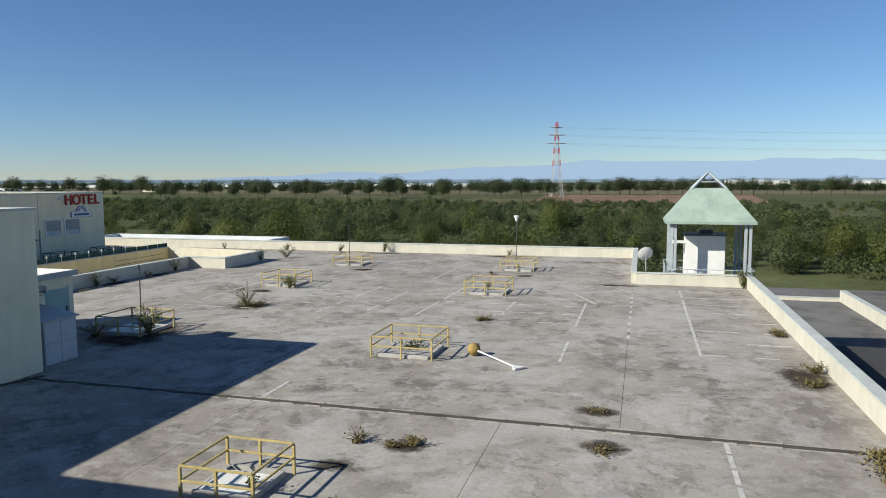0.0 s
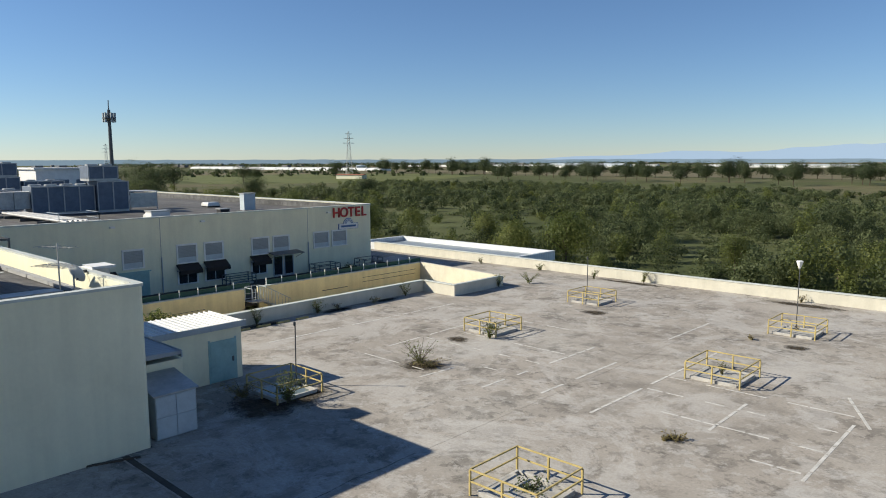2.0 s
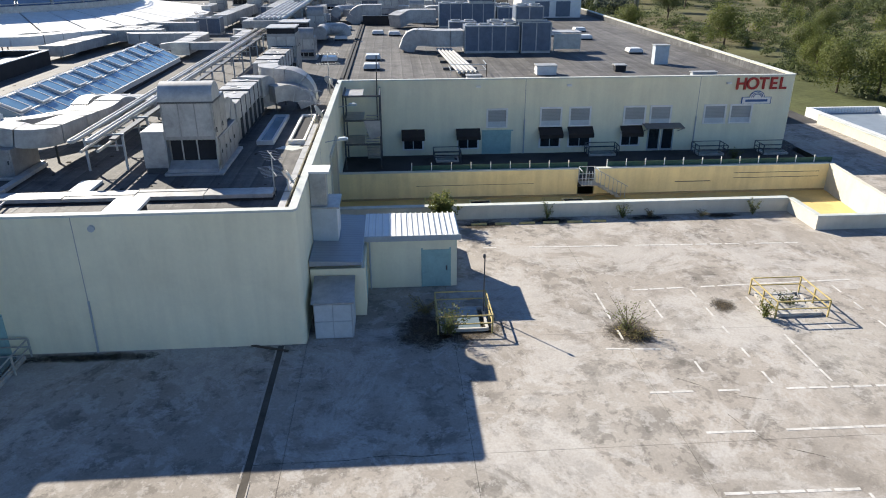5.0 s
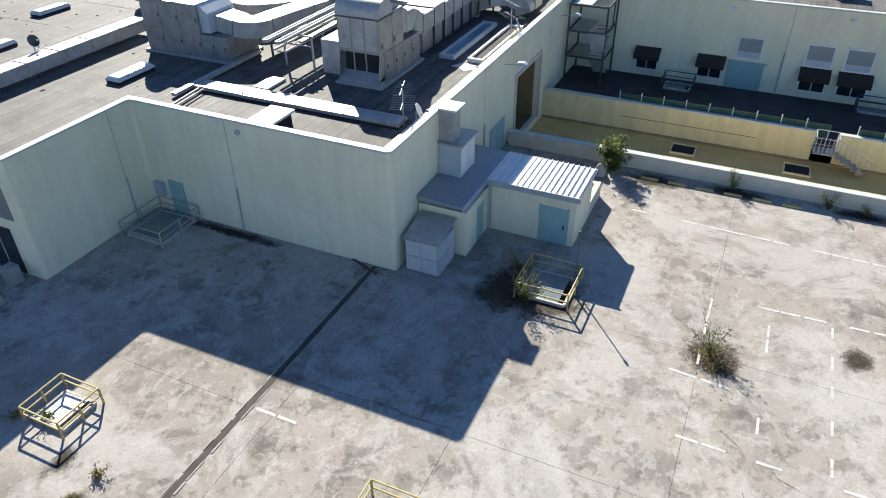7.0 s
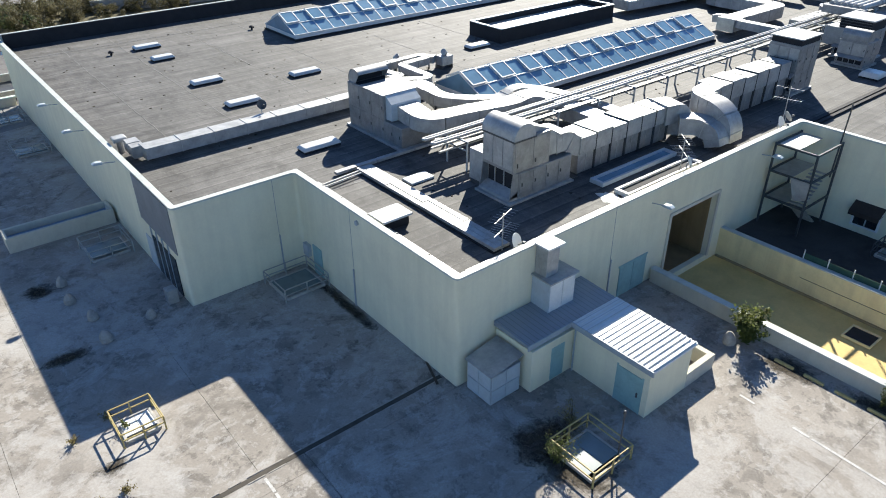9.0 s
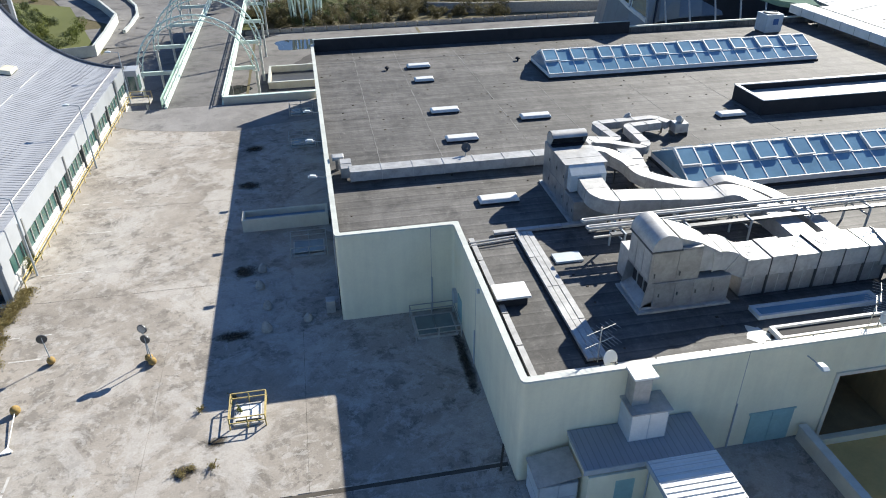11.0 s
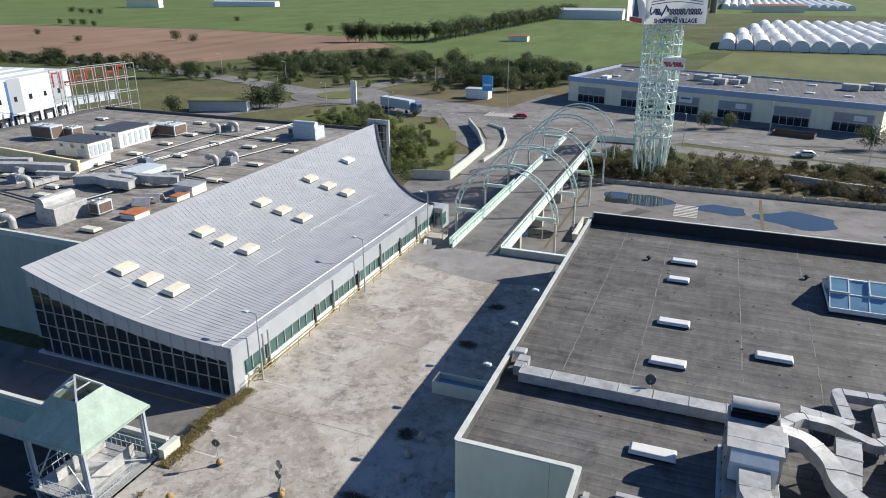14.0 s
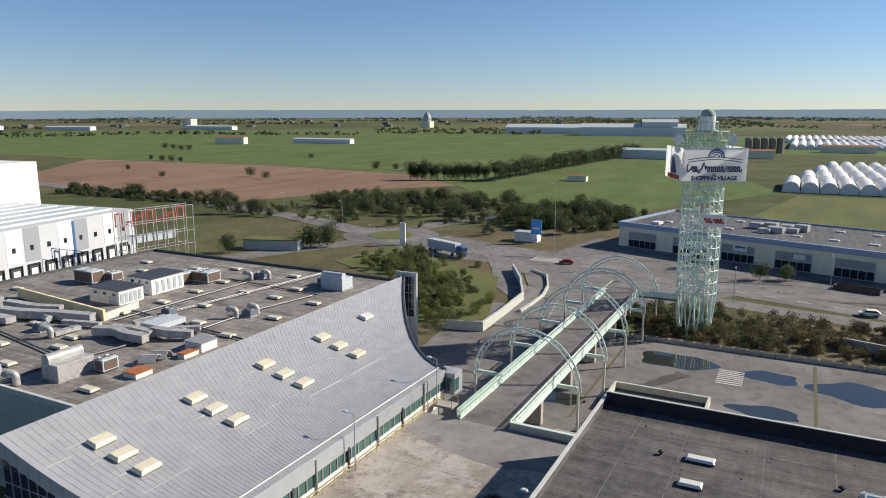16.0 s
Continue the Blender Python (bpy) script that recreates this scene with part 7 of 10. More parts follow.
def street_lamp(x, y, z, h, turn, arm=.9, label="grey street lamp with a single arm", group="street lamps"):
    t = thing("street_lamp", (x, y, z), label, "street lamp", group, turn)
    part("pole", B().tube([(0, 0, 0), (0, 0, h * .6), (0, 0, h)], .085, 8, .05), M_GREYSTEEL, t)
    part("arm", B().tube([(0, 0, h), (arm * .5, 0, h + .12), (arm, 0, h + .15)], .04, 6), M_GREYSTEEL, t)
    smooth(part("lamp_head", B().extrude([(arm - .1, h + .08), (arm + .5, h + .1), (arm + .52, h + .18), (arm + .2, h + .28), (arm - .1, h + .2)], -.16, .16, "y"), M_LOCKER, t))


street_lamp(6.5, -3.2, 0, 6.2, 0)
street_lamp(6.5, -22.4, 0, 6.2, 0)
street_lamp(6.5, -40.5, 0, 6.2, 0)

# road at deck level beside the hall, and its parapet
struct("road_upper", B().box(7.22, 45, -.8, 7.1, -1.4, -.7), M_ASPHALT, "dark asphalt access road beside the silver hall", "road")
struct("trim_road_line", B().box(8.6, 30, 1.2, 1.32, -.7, -.69), worn("yellow_line_paint", (.5, .34, .05), .3, 3, 10, .8), "yellow line along the access road", "line marking")
parapet("parapet_road", 7.6, 32, 7.1, 7.4, 0.75, z0=-4)
parapet("parapet_pavilion_south", 6.75, 7.2, 6.9, 8.6, 0.85, z0=-4)
struct("trim_green_panel", B().box(8.0, 32, 7.42, 7.5, -1.6, .3), M_MINT_DARK, "grey-green panel strip below the parapet", "panel")
struct("floor_lower", B().box(7.3, 36, 7.5, 51, -7.3, -3.6), M_ASPHALT_DARK, "dark lower roof below the deck", "roof")


# ---- stair pavilions ----
def pavilion(x, y, z=0.0, hut=True, turn=0):
    t = thing("stair_pavilion", (x, y, z), "open stair pavilion with mint pyramid roof on grey posts", "pavilion", "stair pavilions", turn)
    e, tp, ze, zt, za = 2.95, 1.15, 4.35, 6.65, 7.9
    sides = (((-e, -e), (e, -e), (tp, -tp), (-tp, -tp)), ((e, -e), (e, e), (tp, tp), (tp, -tp)), ((e, e), (-e, e), (-tp, tp), (tp, tp)), ((-e, e), (-e, -e), (-tp, -tp), (-tp, tp)))
    for q in sides:
        v = [(*q[0], ze), (*q[1], ze), (*q[2], zt), (*q[3], zt)] + [(*q[0], ze + .1), (*q[1], ze + .1), (*q[2], zt + .1), (*q[3], zt + .1)]
        part("roof_panel", B().add(v, [(0, 1, 2, 3), (7, 6, 5, 4), (0, 4, 5, 1), (1, 5, 6, 2), (2, 6, 7, 3), (3, 7, 4, 0)]), M_PAVROOF, t)
        part("eave", B().beam((*q[0], ze), (*q[1], ze), .12, .16), M_PAVROOF, t)
    for sx, sy in ((-1, -1), (1, -1), (1, 1), (-1, 1)):
        part("hip_bar", B().beam((sx * tp, sy * tp, zt + .05), (0, 0, za), .12, .12), M_GREYSTEEL, t)
        for d in (0, .3):
            part("post", B().box(sx * 2.6 - .09 - sx * d, sx * 2.6 + .09 - sx * d, sy * 2.6 - .09, sy * 2.6 + .09, 0, ze), M_GREYSTEEL, t)
    for p, q in (((-.62, -.62), (.62, -.62)), ((.62, -.62), (.62, .62)), ((.62, .62), (-.62, .62)), ((-.62, .62), (-.62, -.62))):
        part("ring_bar", B().beam((*p, 7.2), (*q, 7.2), .08), M_GREYSTEEL, t)
    for p, q in (((-2.6, -2.6), (2.6, 2.6)), ((2.6, -2.6), (-2.6, 2.6))):
        part("brace", B().beam((*p, 4.2), (*q, 4.2), .08), M_GREYSTEEL, t)
    part("landing", B().box(-2.9, 2.9, -2.9, 2.9, -.12, .02), M_GALV_DULL, t)
    for p, q in (((-2.9, -2.9), (2.9, -2.9)), ((2.9, -2.9), (2.9, 2.9)), ((2.9, 2.9), (-2.9, 2.9)), ((-2.9, 2.9), (-2.9, -.6))):
        for zz in (.55, 1.1):
            part("hand_rail", B().beam((*p, zz), (*q, zz), .05), M_GREYSTEEL, t)
        P, Q = Vector(p), Vector(q)
        for k in range(13):
            w = P + (Q - P) * k / 12
            part("baluster", B().box(w.x - .012, w.x + .012, w.y - .012, w.y + .012, 0, 1.08), M_GREYSTEEL, t)
    if hut:
        hutp = part("hut", B().box(-1.5, 1.2, -.8, 1.6, 0, 3.3), M_WHITE, t, "white lift hut", .02)
        part("hut_roof", B().box(-1.6, 1.3, -.9, 1.7, 3.3, 3.42), M_STEEL_DARK, hutp)
        part("vent", B().box(-.5, .4, 0, .7, 3.42, 3.7), M_STEEL_DARK, hutp)
        part("canopy", B().box(-2.6, -1.5, -.8, .3, 2.75, 2.87), M_WHITE, hutp)
        part("rail", B().beam((-1.0, -1.1, .9), (.9, -2.2, .2), .05), M_GREYSTEEL, t)
    else:
        for k in range(8):
            part("step", B().box(-1.2, 1.4, -2.2 + k * .3, -1.92 + k * .3, -.05 - k * .18, 0 - k * .18), M_GALV_DULL, t)
        for sx in (-1.3, 1.5):
            part("mesh_screen", B().box(sx - .02, sx + .02, -2.4, 1.8, .05, 1.1), M_GALV, t)
        part("brace", B().beam((-2.6, 2.6, 0.2), (0, 2.6, 4.2), .08), M_GREYSTEEL, t)
        part("brace", B().beam((2.6, 2.6, 0.2), (0, 2.6, 4.2), .08), M_GREYSTEEL, t)
        part("cross_brace", B().beam((-2.6, -2.2, .2), (-2.6, 2.2, 3.2), .06), M_GREYSTEEL, t)
    return t


pavilion(4.6, 54.6)
struct("floor_pavilion", B().box(-.3, 7.3, 51.55, 58.5, -.5, -.13), CONC, "concrete landing under the stair pavilion", "slab")
struct("wall_pavilion_base", B().box(-.2, 7.2, 52, 58.3, -7, -.5), M_CREAM_WALL, "cream base of the stair pavilion", "wall")
pavilion(10.4, 11.4, hut=False)
stf = thing("escape_stair", (10.4, 11.4, -3.6), "open grey steel stair frame under the pavilion", "stair")
for sx, sy in ((-1, -1), (1, -1), (1, 1), (-1, 1)):
    part("column", B().box(sx * 2.6 - .1, sx * 2.6 + .1, sy * 2.6 - .1, sy * 2.6 + .1, 0, 3.47), M_GREYSTEEL, stf)
for p, q in (((-2.6, -2.6), (2.6, -2.6)), ((2.6, -2.6), (2.6, 2.6)), ((2.6, 2.6), (-2.6, 2.6)), ((-2.6, 2.6), (-2.6, -2.6))):
    part("brace", B().beam((*p, .2), (*q, 3.3), .08), M_GREYSTEEL, stf)
    part("brace", B().beam((*q, .2), (*p, 3.3), .08), M_GREYSTEEL, stf)
    part("beam", B().beam((*p, 1.8), (*q, 1.8), .12, .16), M_GREYSTEEL, stf)
for k in range(14):
    part("step", B().box(-1.2, 1.4, -2.0 + k * .29, -1.72 + k * .29, 3.2 - k * .22, 3.24 - k * .22), M_GALV_DULL, stf)
dish(0.35, 51.9, .85, .55, 200, "white satellite dish on the parapet corner", M_WHITE, 1.2)

# lower east yard with a ramp wall
struct("road_yard_east", B().box(7.4, 60, 51, 101, -6.99, -6.95), M_ASPHALT, "grey asphalt yard below the deck", "road")
parapet("parapet_yard", 22.5, 23.1, 60, 91, -5.6, z0=-7)
parapet("parapet_yard_far", 13, 22.5, 90.7, 91.1, -6.5, z0=-7)
t = thing("street_lamp", (27.5, 78, -7), "tall bare grey lamp pole in the yard", "street lamp")
part("pole", B().tube([(0, 0, 0), (0, 0, 11)], .1, 8, .06), M_GALV_DULL, t)
part("base", B().box(-.3, .3, -.3, .3, 0, .3), CONC, t)

# north wing beyond the parapet
nw = thing("north_wing", (-54.5, 74.2, -7), "low wing with pale ribbed parapet and blue-grey roof", "building")
part("wall", B().box(-12.5, 12.5, -4.0, 4.0, 0, 6.8), M_MINT_DARK, nw, "grey-green wall")
part("roof", B().box(-12.2, 12.2, -3.7, 3.7, 6.8, 6.95), worn("blue_grey_roof", (.22, .26, .3), .2, .6, 6, .5), nw, "blue-grey sheet roof")
for x0, x1, y0, y1 in ((-12.6, 12.6, 3.7, 4.1), (-12.6, 12.6, -4.1, -3.7), (-12.6, -12.2, -3.7, 3.7), (12.2, 12.6, -3.7, 3.7)):
    part("parapet_panel", B().box(x0, x1, y0, y1, 6.5, 7.55), M_RIB_WHITE, nw, "white ribbed parapet")
struct("floor_gutter", B().box(-75, -42, 68.8, 70.1, -7, -.4), M_ASPHALT_DARK, "dark gutter roof beside the north wing", "roof")
struct("floor_hotel_north", B().box(-75, -53.2, 60.2, 68.4, -.7, -.02), M_ASPHALT_DARK, "dark roof strip beside the hotel", "roof")

# ---- footbridge with hoops ----
bridge = thing("footbridge", (-.9, -38.4, 0), "mint green steel footbridge under lattice hoops", "bridge")
for k in range(14):
    part("deck_slab", B().box(-3.1, 3.1, -4.9 * (k + 1) + .03, -4.9 * k, -.35, 0), M_ASPHALT, bridge)
for s in (-1, 1):
    part("edge_girder", B().box(s * 3.2 - .12, s * 3.2 + .12, -68.5, 0, -.75, .2), M_MINT, bridge)
    for z, r in ((1.15, .06), (.95, .04), (.6, .04)):
        part("hand_rail", B().tube([(s * 3.25, 0, z), (s * 3.25, -68.5, z)], r, 6), M_MINT, bridge)
    for k in range(48):
        y = -.3 - k * 1.43
        part("rail_post", B().box(s * 3.25 - .05, s * 3.25 + .05, y - .05, y + .05, .2, 1.15), M_MINT, bridge)
        part("rail_panel", B().box(s * 3.25 - .015, s * 3.25 + .015, y - 1.3, y - .1, .28, .52), M_MINT, bridge)
        part("rail_brace", B().beam((s * 3.25, y - .1, .3), (s * 3.25, y - 1.33, 1.1), .05), M_MINT, bridge)
    if s == 1:
        part("side_screen", B().box(s * 3.6 - .02, s * 3.6 + .02, -30, 0, .1, 1.3), M_MINT_DARK, bridge)
for y in (-17.5, -31.5, -45.6, -60.2, -73.0):
    hoop = part("hoop", B().tube([(1.4 + 8.0 * math.cos(a), y, -1.3 + 8.0 * math.sin(a)) for a in (math.pi * k / 28 for k in range(29))], .13, 6), M_MINT, bridge)
    part("hoop_chord", B().tube([(1.4 + 7.35 * math.cos(a), y, -1.3 + 7.35 * math.sin(a)) for a in (math.pi * k / 28 for k in range(29))], .09, 6), M_MINT, hoop)
    for k in range(28):
        a0, a1 = math.pi * k / 28, math.pi * (k + 1) / 28
        r0, r1 = (8.0, 7.35) if k % 2 else (7.35, 8.0)
        part("lacing", B().beam((1.4 + r0 * math.cos(a0), y, -1.3 + r0 * math.sin(a0)), (1.4 + r1 * math.cos(a1), y, -1.3 + r1 * math.sin(a1)), .06), M_MINT, hoop)
    for s in (-1, 1):
        part("column", B().tube([(1.4 + s * 7.7, y, -7), (1.4 + s * 7.7, y, -1.2)], .2, 8), M_COPING, bridge)
        part("outrigger", B().box(min(s * 3.2, 1.4 + s * 7.6), max(s * 3.2, 1.4 + s * 7.6), y - .2, y + .2, -1.0, -.5), M_MINT, bridge)
    part("pier", B().box(-1.2, 1.2, y - .5, y + .5, -7, -.75), CONC, bridge)
bend = thing("bridge_landing", (-4.0, -107.5, 0), "bent end of the footbridge leading to the tower", "bridge")
part("slab", B().prism([(0, 0.6), (6.2, .6), (6.2, -5.0), (-8, -4.5), (-8, 0.5)], -.35, 0), M_ASPHALT, bend)
part("hand_rail", B().tube([(0, .7, 1.1), (-8, .6, 1.1)], .07, 6), M_MINT, bend)
part("hand_rail", B().tube([(6.3, .6, 1.1), (6.3, -5.1, 1.1), (-8, -4.6, 1.1)], .07, 6), M_MINT, bend)
part("rail_panel", B().box(-8, 0, .6, .66, .1, 1.0), M_MINT, bend)
part("pier", B().box(2.5, 4, -3, -1.5, -7, -.35), CONC, bend)
wbr = thing("yard_parapet", (-9.5, -38.9, 0), "cream wall with mint coping beside the footbridge", "wall")
part("wall", B().box(-5.4, 5.4, -.2, .2, -7, .75), M_CREAM_WALL, wbr)
part("coping", B().box(-5.45, 5.45, -.25, .25, .75, .85), M_MINT, wbr)
stub = thing("concrete_box", (-10.5, -42.5, -7), "low concrete plant box by the wall", "plant box")
part("wall", B().box(-2.6, 2.6, -1.6, -1.3, 0, 5.6), CONC, stub)
part("wall", B().box(-2.6, -2.3, -1.3, 2.8, 0, 5.6), CONC, stub)
part("frame", B().box(-2.4, 2.6, -1.3, 2.8, 3.6, 3.8), M_STEEL_DARK, stub)

# ---- lattice tower with sign ----
tower = thing("sign_tower", (-15.0, -109.0, -7), "round mint lattice tower carrying a white sign and a small dome", "tower")
RT, NB = 3.7, 12
for k in range(NB):
    a, a2 = 2 * math.pi * k / NB, 2 * math.pi * (k + .5) / NB
    part("upright", B().tube([(RT * math.cos(a), RT * math.sin(a), 8.5), (RT * math.cos(a), RT * math.sin(a), 36.2)], .13, 6), M_MINT, tower)
    for s in (-1, 1):
        part("splayed_leg", B().tube([((RT - .6) * math.cos(a2), (RT - .6) * math.sin(a2), 0), (RT * math.cos(a2 + s * .26), RT * math.sin(a2 + s * .26), 8.8)], .16, 6), M_MINT, tower)
for j in range(13):
    z = 8.8 + j * 2.25
    part("ring", B().tube([(RT * math.cos(2 * math.pi * k / 24), RT * math.sin(2 * math.pi * k / 24), z) for k in range(25)], .12, 5), M_MINT, tower)
    part("ring_inner", B().tube([(2.4 * math.cos(2 * math.pi * k / 16), 2.4 * math.sin(2 * math.pi * k / 16), z) for k in range(17)], .09, 5), M_MINT, tower)
    if j < 12:
        for k in range(NB):
            a, a2 = 2 * math.pi * k / NB, 2 * math.pi * (k + 1) / NB
            p, q = (RT * math.cos(a), RT * math.sin(a), z), (RT * math.cos(a2), RT * math.sin(a2), z + 2.25)
            if k % 2 == j % 2:
                p, q = (p[0], p[1], z + 2.25), (q[0], q[1], z)
            part("lacing", B().beam(p, q, .14), M_MINT, tower)
part("stair_core", B().tube([(.9 * math.cos(k * .6), .9 * math.sin(k * .6), 1 + k * .55) for k in range(60)], .18, 5), M_MINT_DARK, tower)
part("platform", B().lathe((0, 0, 36.2), [(3.2, 0), (4.2, .02), (4.2, .25), (3.2, .27)], 24), M_MINT_DARK, tower)
for k in range(NB):
    a = 2 * math.pi * k / NB
    part("top_strut", B().tube([(4.0 * math.cos(a), 4.0 * math.sin(a), 36.4), (4.0 * math.cos(a), 4.0 * math.sin(a), 39.7)], .08, 5), M_MINT_DARK, tower)
    b = 2 * math.pi * (k + 1) / NB
    part("top_lacing", B().beam((4.0 * math.cos(a), 4.0 * math.sin(a), 36.4 if k % 2 else 39.7), (4.0 * math.cos(b), 4.0 * math.sin(b), 39.7 if k % 2 else 36.4), .1), M_MINT_DARK, tower)
    part("crown_strut", B().tube([(2.0 * math.cos(a), 2.0 * math.sin(a), 36.4), (2.0 * math.cos(a), 2.0 * math.sin(a), 41.4)], .07, 5), M_MINT_DARK, tower)
for z in (39.8, 41.4):
    part("crown_ring", B().tube([(2.0 * math.cos(2 * math.pi * k / 20), 2.0 * math.sin(2 * math.pi * k / 20), z) for k in range(21)], .08, 5), M_MINT_DARK, tower)
for z in (38.1, 39.7):
    part("top_rail", B().tube([(4.0 * math.cos(2 * math.pi * k / 24), 4.0 * math.sin(2 * math.pi * k / 24), z) for k in range(25)], .08, 5), M_MINT_DARK, tower)
part("drum", B().lathe((0, 0, 36.4), [(1.2, 3.5), (1.4, 3.6), (1.4, 6.0)], 20), M_WHITE, tower, "white drum")
smooth(part("cap_dome", B().lathe((0, 0, 42.4), [(1.4 * math.cos(math.pi * k / 16), 1.4 * math.sin(math.pi * k / 16)) for k in range(8)], 20), M_PAVROOF, tower, "pale mint dome"))
SW, Z0, Z1 = 7.1, 30.2, 36.8
box_m = pose(0, 0, Z1 * .085, 0, 0, 24.5) @ Matrix.Diagonal((.81, .81, .915, 1))
M_SIGN = worn("white_sign_sheet", (.86, .86, .85), .06, .5, 6, .4)
nt = M_SIGN.node_tree
tl, ms = nt.nodes.new("ShaderNodeBsdfTranslucent"), nt.nodes.new("ShaderNodeMixShader")
tl.inputs["Color"].default_value, ms.inputs[0].default_value = (.92, .92, .92, 1), .7
nt.links.new(nt.nodes["Principled BSDF"].outputs[0], ms.inputs[1])
nt.links.new(tl.outputs[0], ms.inputs[2])
nt.links.new(ms.outputs[0], nt.nodes["Material Output"].inputs["Surface"])
sg = part("sign_sheet", B().box(-SW, SW, SW - .06, SW, Z0, Z1), M_SIGN, tower, "white translucent sign sheet with blue script shapes")
sg.matrix_basis = box_m
part("side_sheet", B().box(SW - .06, SW, -SW, SW - .07, Z0, Z1), M_SIGN, sg)
part("side_sheet", B().box(-SW, -SW + .06, -SW, SW - .07, Z0, Z1), M_SIGN, sg)
for z in (Z0, Z1):
    for y in (-SW, SW - .15):
        part("sign_frame", B().beam((-SW, y, z), (SW, y, z), .15), M_MINT_DARK, sg)
M_NAVY = worn("navy_sign_paint", (.02, .04, .14), .1, 2, 9, .5)
F = SW + .02
# the brand's script drawn as plain flowing strokes, with an emblem above
for x0, n, L in ((5.0, 2, 1.3), (1.9, 5, 4.2), (-2.6, 4, 3.3)):
    part("script_stroke", B().tube([(x0 - L * q / 48 + .16 * math.sin(q * 4 * math.pi * n / 48), F, Z0 + 2.45 + .5 * math.sin(q * 2 * math.pi * n / 48)) for q in range(49)], .15, 5), M_NAVY, sg)
part("script_stroke", B().tube([(5.9, F, Z0 + 3.4), (6.1, F, Z0 + 2.7), (5.8, F, Z0 + 1.9), (5.3, F, Z0 + 2.4), (5.0, F, Z0 + 2.45)], .15, 5), M_NAVY, sg)
part("script_stroke", B().tube([(3.5, F, Z0 + 1.6), (2.9, F, Z0 + 2.6), (2.4, F, Z0 + 3.7), (2.1, F, Z0 + 3.0), (1.9, F, Z0 + 2.4)], .17, 5), M_NAVY, sg)
for dz in (0, .5):
    part("swoosh", B().tube([(6.0 - q * .8, F, Z0 + 3.8 + dz + .55 * math.sin(q * math.pi / 15)) for q in range(16)], .08, 5), M_BLUE, sg)
for r, w in ((1.7, .17), (1.2, .1), (.7, .1)):
    part("emblem", B().tube([(r * math.cos(a) - .2, F, Z0 + 4.7 + r * .95 * math.sin(a)) for a in (math.pi * k / 12 for k in range(13))], w, 5), M_BLUE, sg)
part("emblem_shape", B().extrude([(-.55, Z0 + 1.25), (0, Z0 + .95), (.55, Z0 + 1.25), (0, Z0 + 1.6)], F, F + .04, "y"), M_MINT_DARK, sg)
lettering("lettering", "SHOPPING VILLAGE", 1.15, pose(0, F + .01, Z0 + .3, 90, 0, 180), M_NAVY, sg, .02, .045)
part("emblem", B().extrude([(-2.5, Z0 + 1.2), (2.0, Z0 + 1.2), (2.0, Z0 + 1.9), (0, Z0 + 4.2), (-1.4, Z0 + 4.8), (-1.9, Z0 + 2.6)], SW, SW + .05, "x"), M_NAVY, sg)
part("red_band", B().box(SW, SW + .05, -4.8, 4.8, Z0 + .1, Z0 + 1.0), M_RED, sg)
for x, y in ((-5.0, 3.4), (4.6, 3.2)):
    part("diamond_plate", B().extrude([(x - 1.0, 38.2), (x, 36.8), (x + 1.0, 38.2), (x, 39.6)], y, y + .15, "y"), M_WHITE, tower)
sub = part("small_sign", B().box(-4.9, -.9, 4.2, 4.45, 22.3, 24.6), M_WHITE, tower, "small white sign with red script")
for x0, n, L in ((-1.2, 2, 1.3), (-2.8, 3, 1.7)):
    part("script_stroke", B().tube([(x0 - L * q / 36 + .08 * math.sin(q * 4 * math.pi * n / 36), 4.48, 23.4 + .38 * math.sin(q * 2 * math.pi * n / 36)) for q in range(37)], .13, 5), M_RED, sub)
part("bracket", B().box(-3, -2.6, 3.4, 4.2, 23, 23.3), M_MINT, tower)

# ---- land round the buildings ----
GZ = GROUND_Z
M_GREEN = field_mat("green_crop", (0.085, 0.122, 0.04), (0.12, 0.158, 0.06))
M_GREEN2 = field_mat("pale_meadow", (0.1, 0.115, 0.045), (0.14, 0.15, 0.062))
M_BROWN = field_mat("ploughed_soil", (0.185, 0.12, 0.085), (0.25, 0.165, 0.115), 0.1)
M_TAN = field_mat("dry_stubble", (0.12, 0.107, 0.064), (0.165, 0.145, 0.09), 0.1)
M_ROAD = asphalt_mat("road_asphalt", 1.15)
M_YARD = asphalt_mat("yard_asphalt", 1.08)


def sheet(name, pts, dz, mat, label, cat):
    return struct(name, B().prism(pts, GZ - .02, GZ + dz), mat, label, cat)


sheet("field_brown", [(420, -235), (216, -216), (185, -300), (150, -340), (213, -394), (345, -416), (560, -400)], .10, M_BROWN, "red-brown ploughed field", "field")
sheet("field_green", [(37, -268), (-22, -385), (90, -700), (150, -1300), (900, -1500), (1500, -900), (980, -420), (560, -402), (345, -418), (213, -396), (150, -342), (110, -290)], .08, M_GREEN, "bright green crop field", "field")
sheet("field_green_west", [(-10, -262), (-30, -375), (-330, -420), (-330, -190), (-110, -190), (-96, -232)], .08, M_GREEN2, "pale green meadow behind the shops", "field")
sheet("field_green_far", [(-300, -760), (120, -760), (140, -1300), (-500, -1300)], .07, M_GREEN, "bright green crop field", "field")
sheet("field_brown_north", [(-70, 455), (75, 455), (95, 690), (-90, 690)], .10, M_BROWN, "red-brown ploughed field", "field")
sheet("field_tan_north", [(-1500, 800), (-300, 740), (400, 740), (700, 1500), (-900, 1900)], .06, M_TAN, "dry stubble field", "field")
sheet("field_green_north", [(-900, 420), (-520, 300), (-420, 420), (-560, 690), (-1200, 700)], .07, M_GREEN2, "pale green meadow", "field")
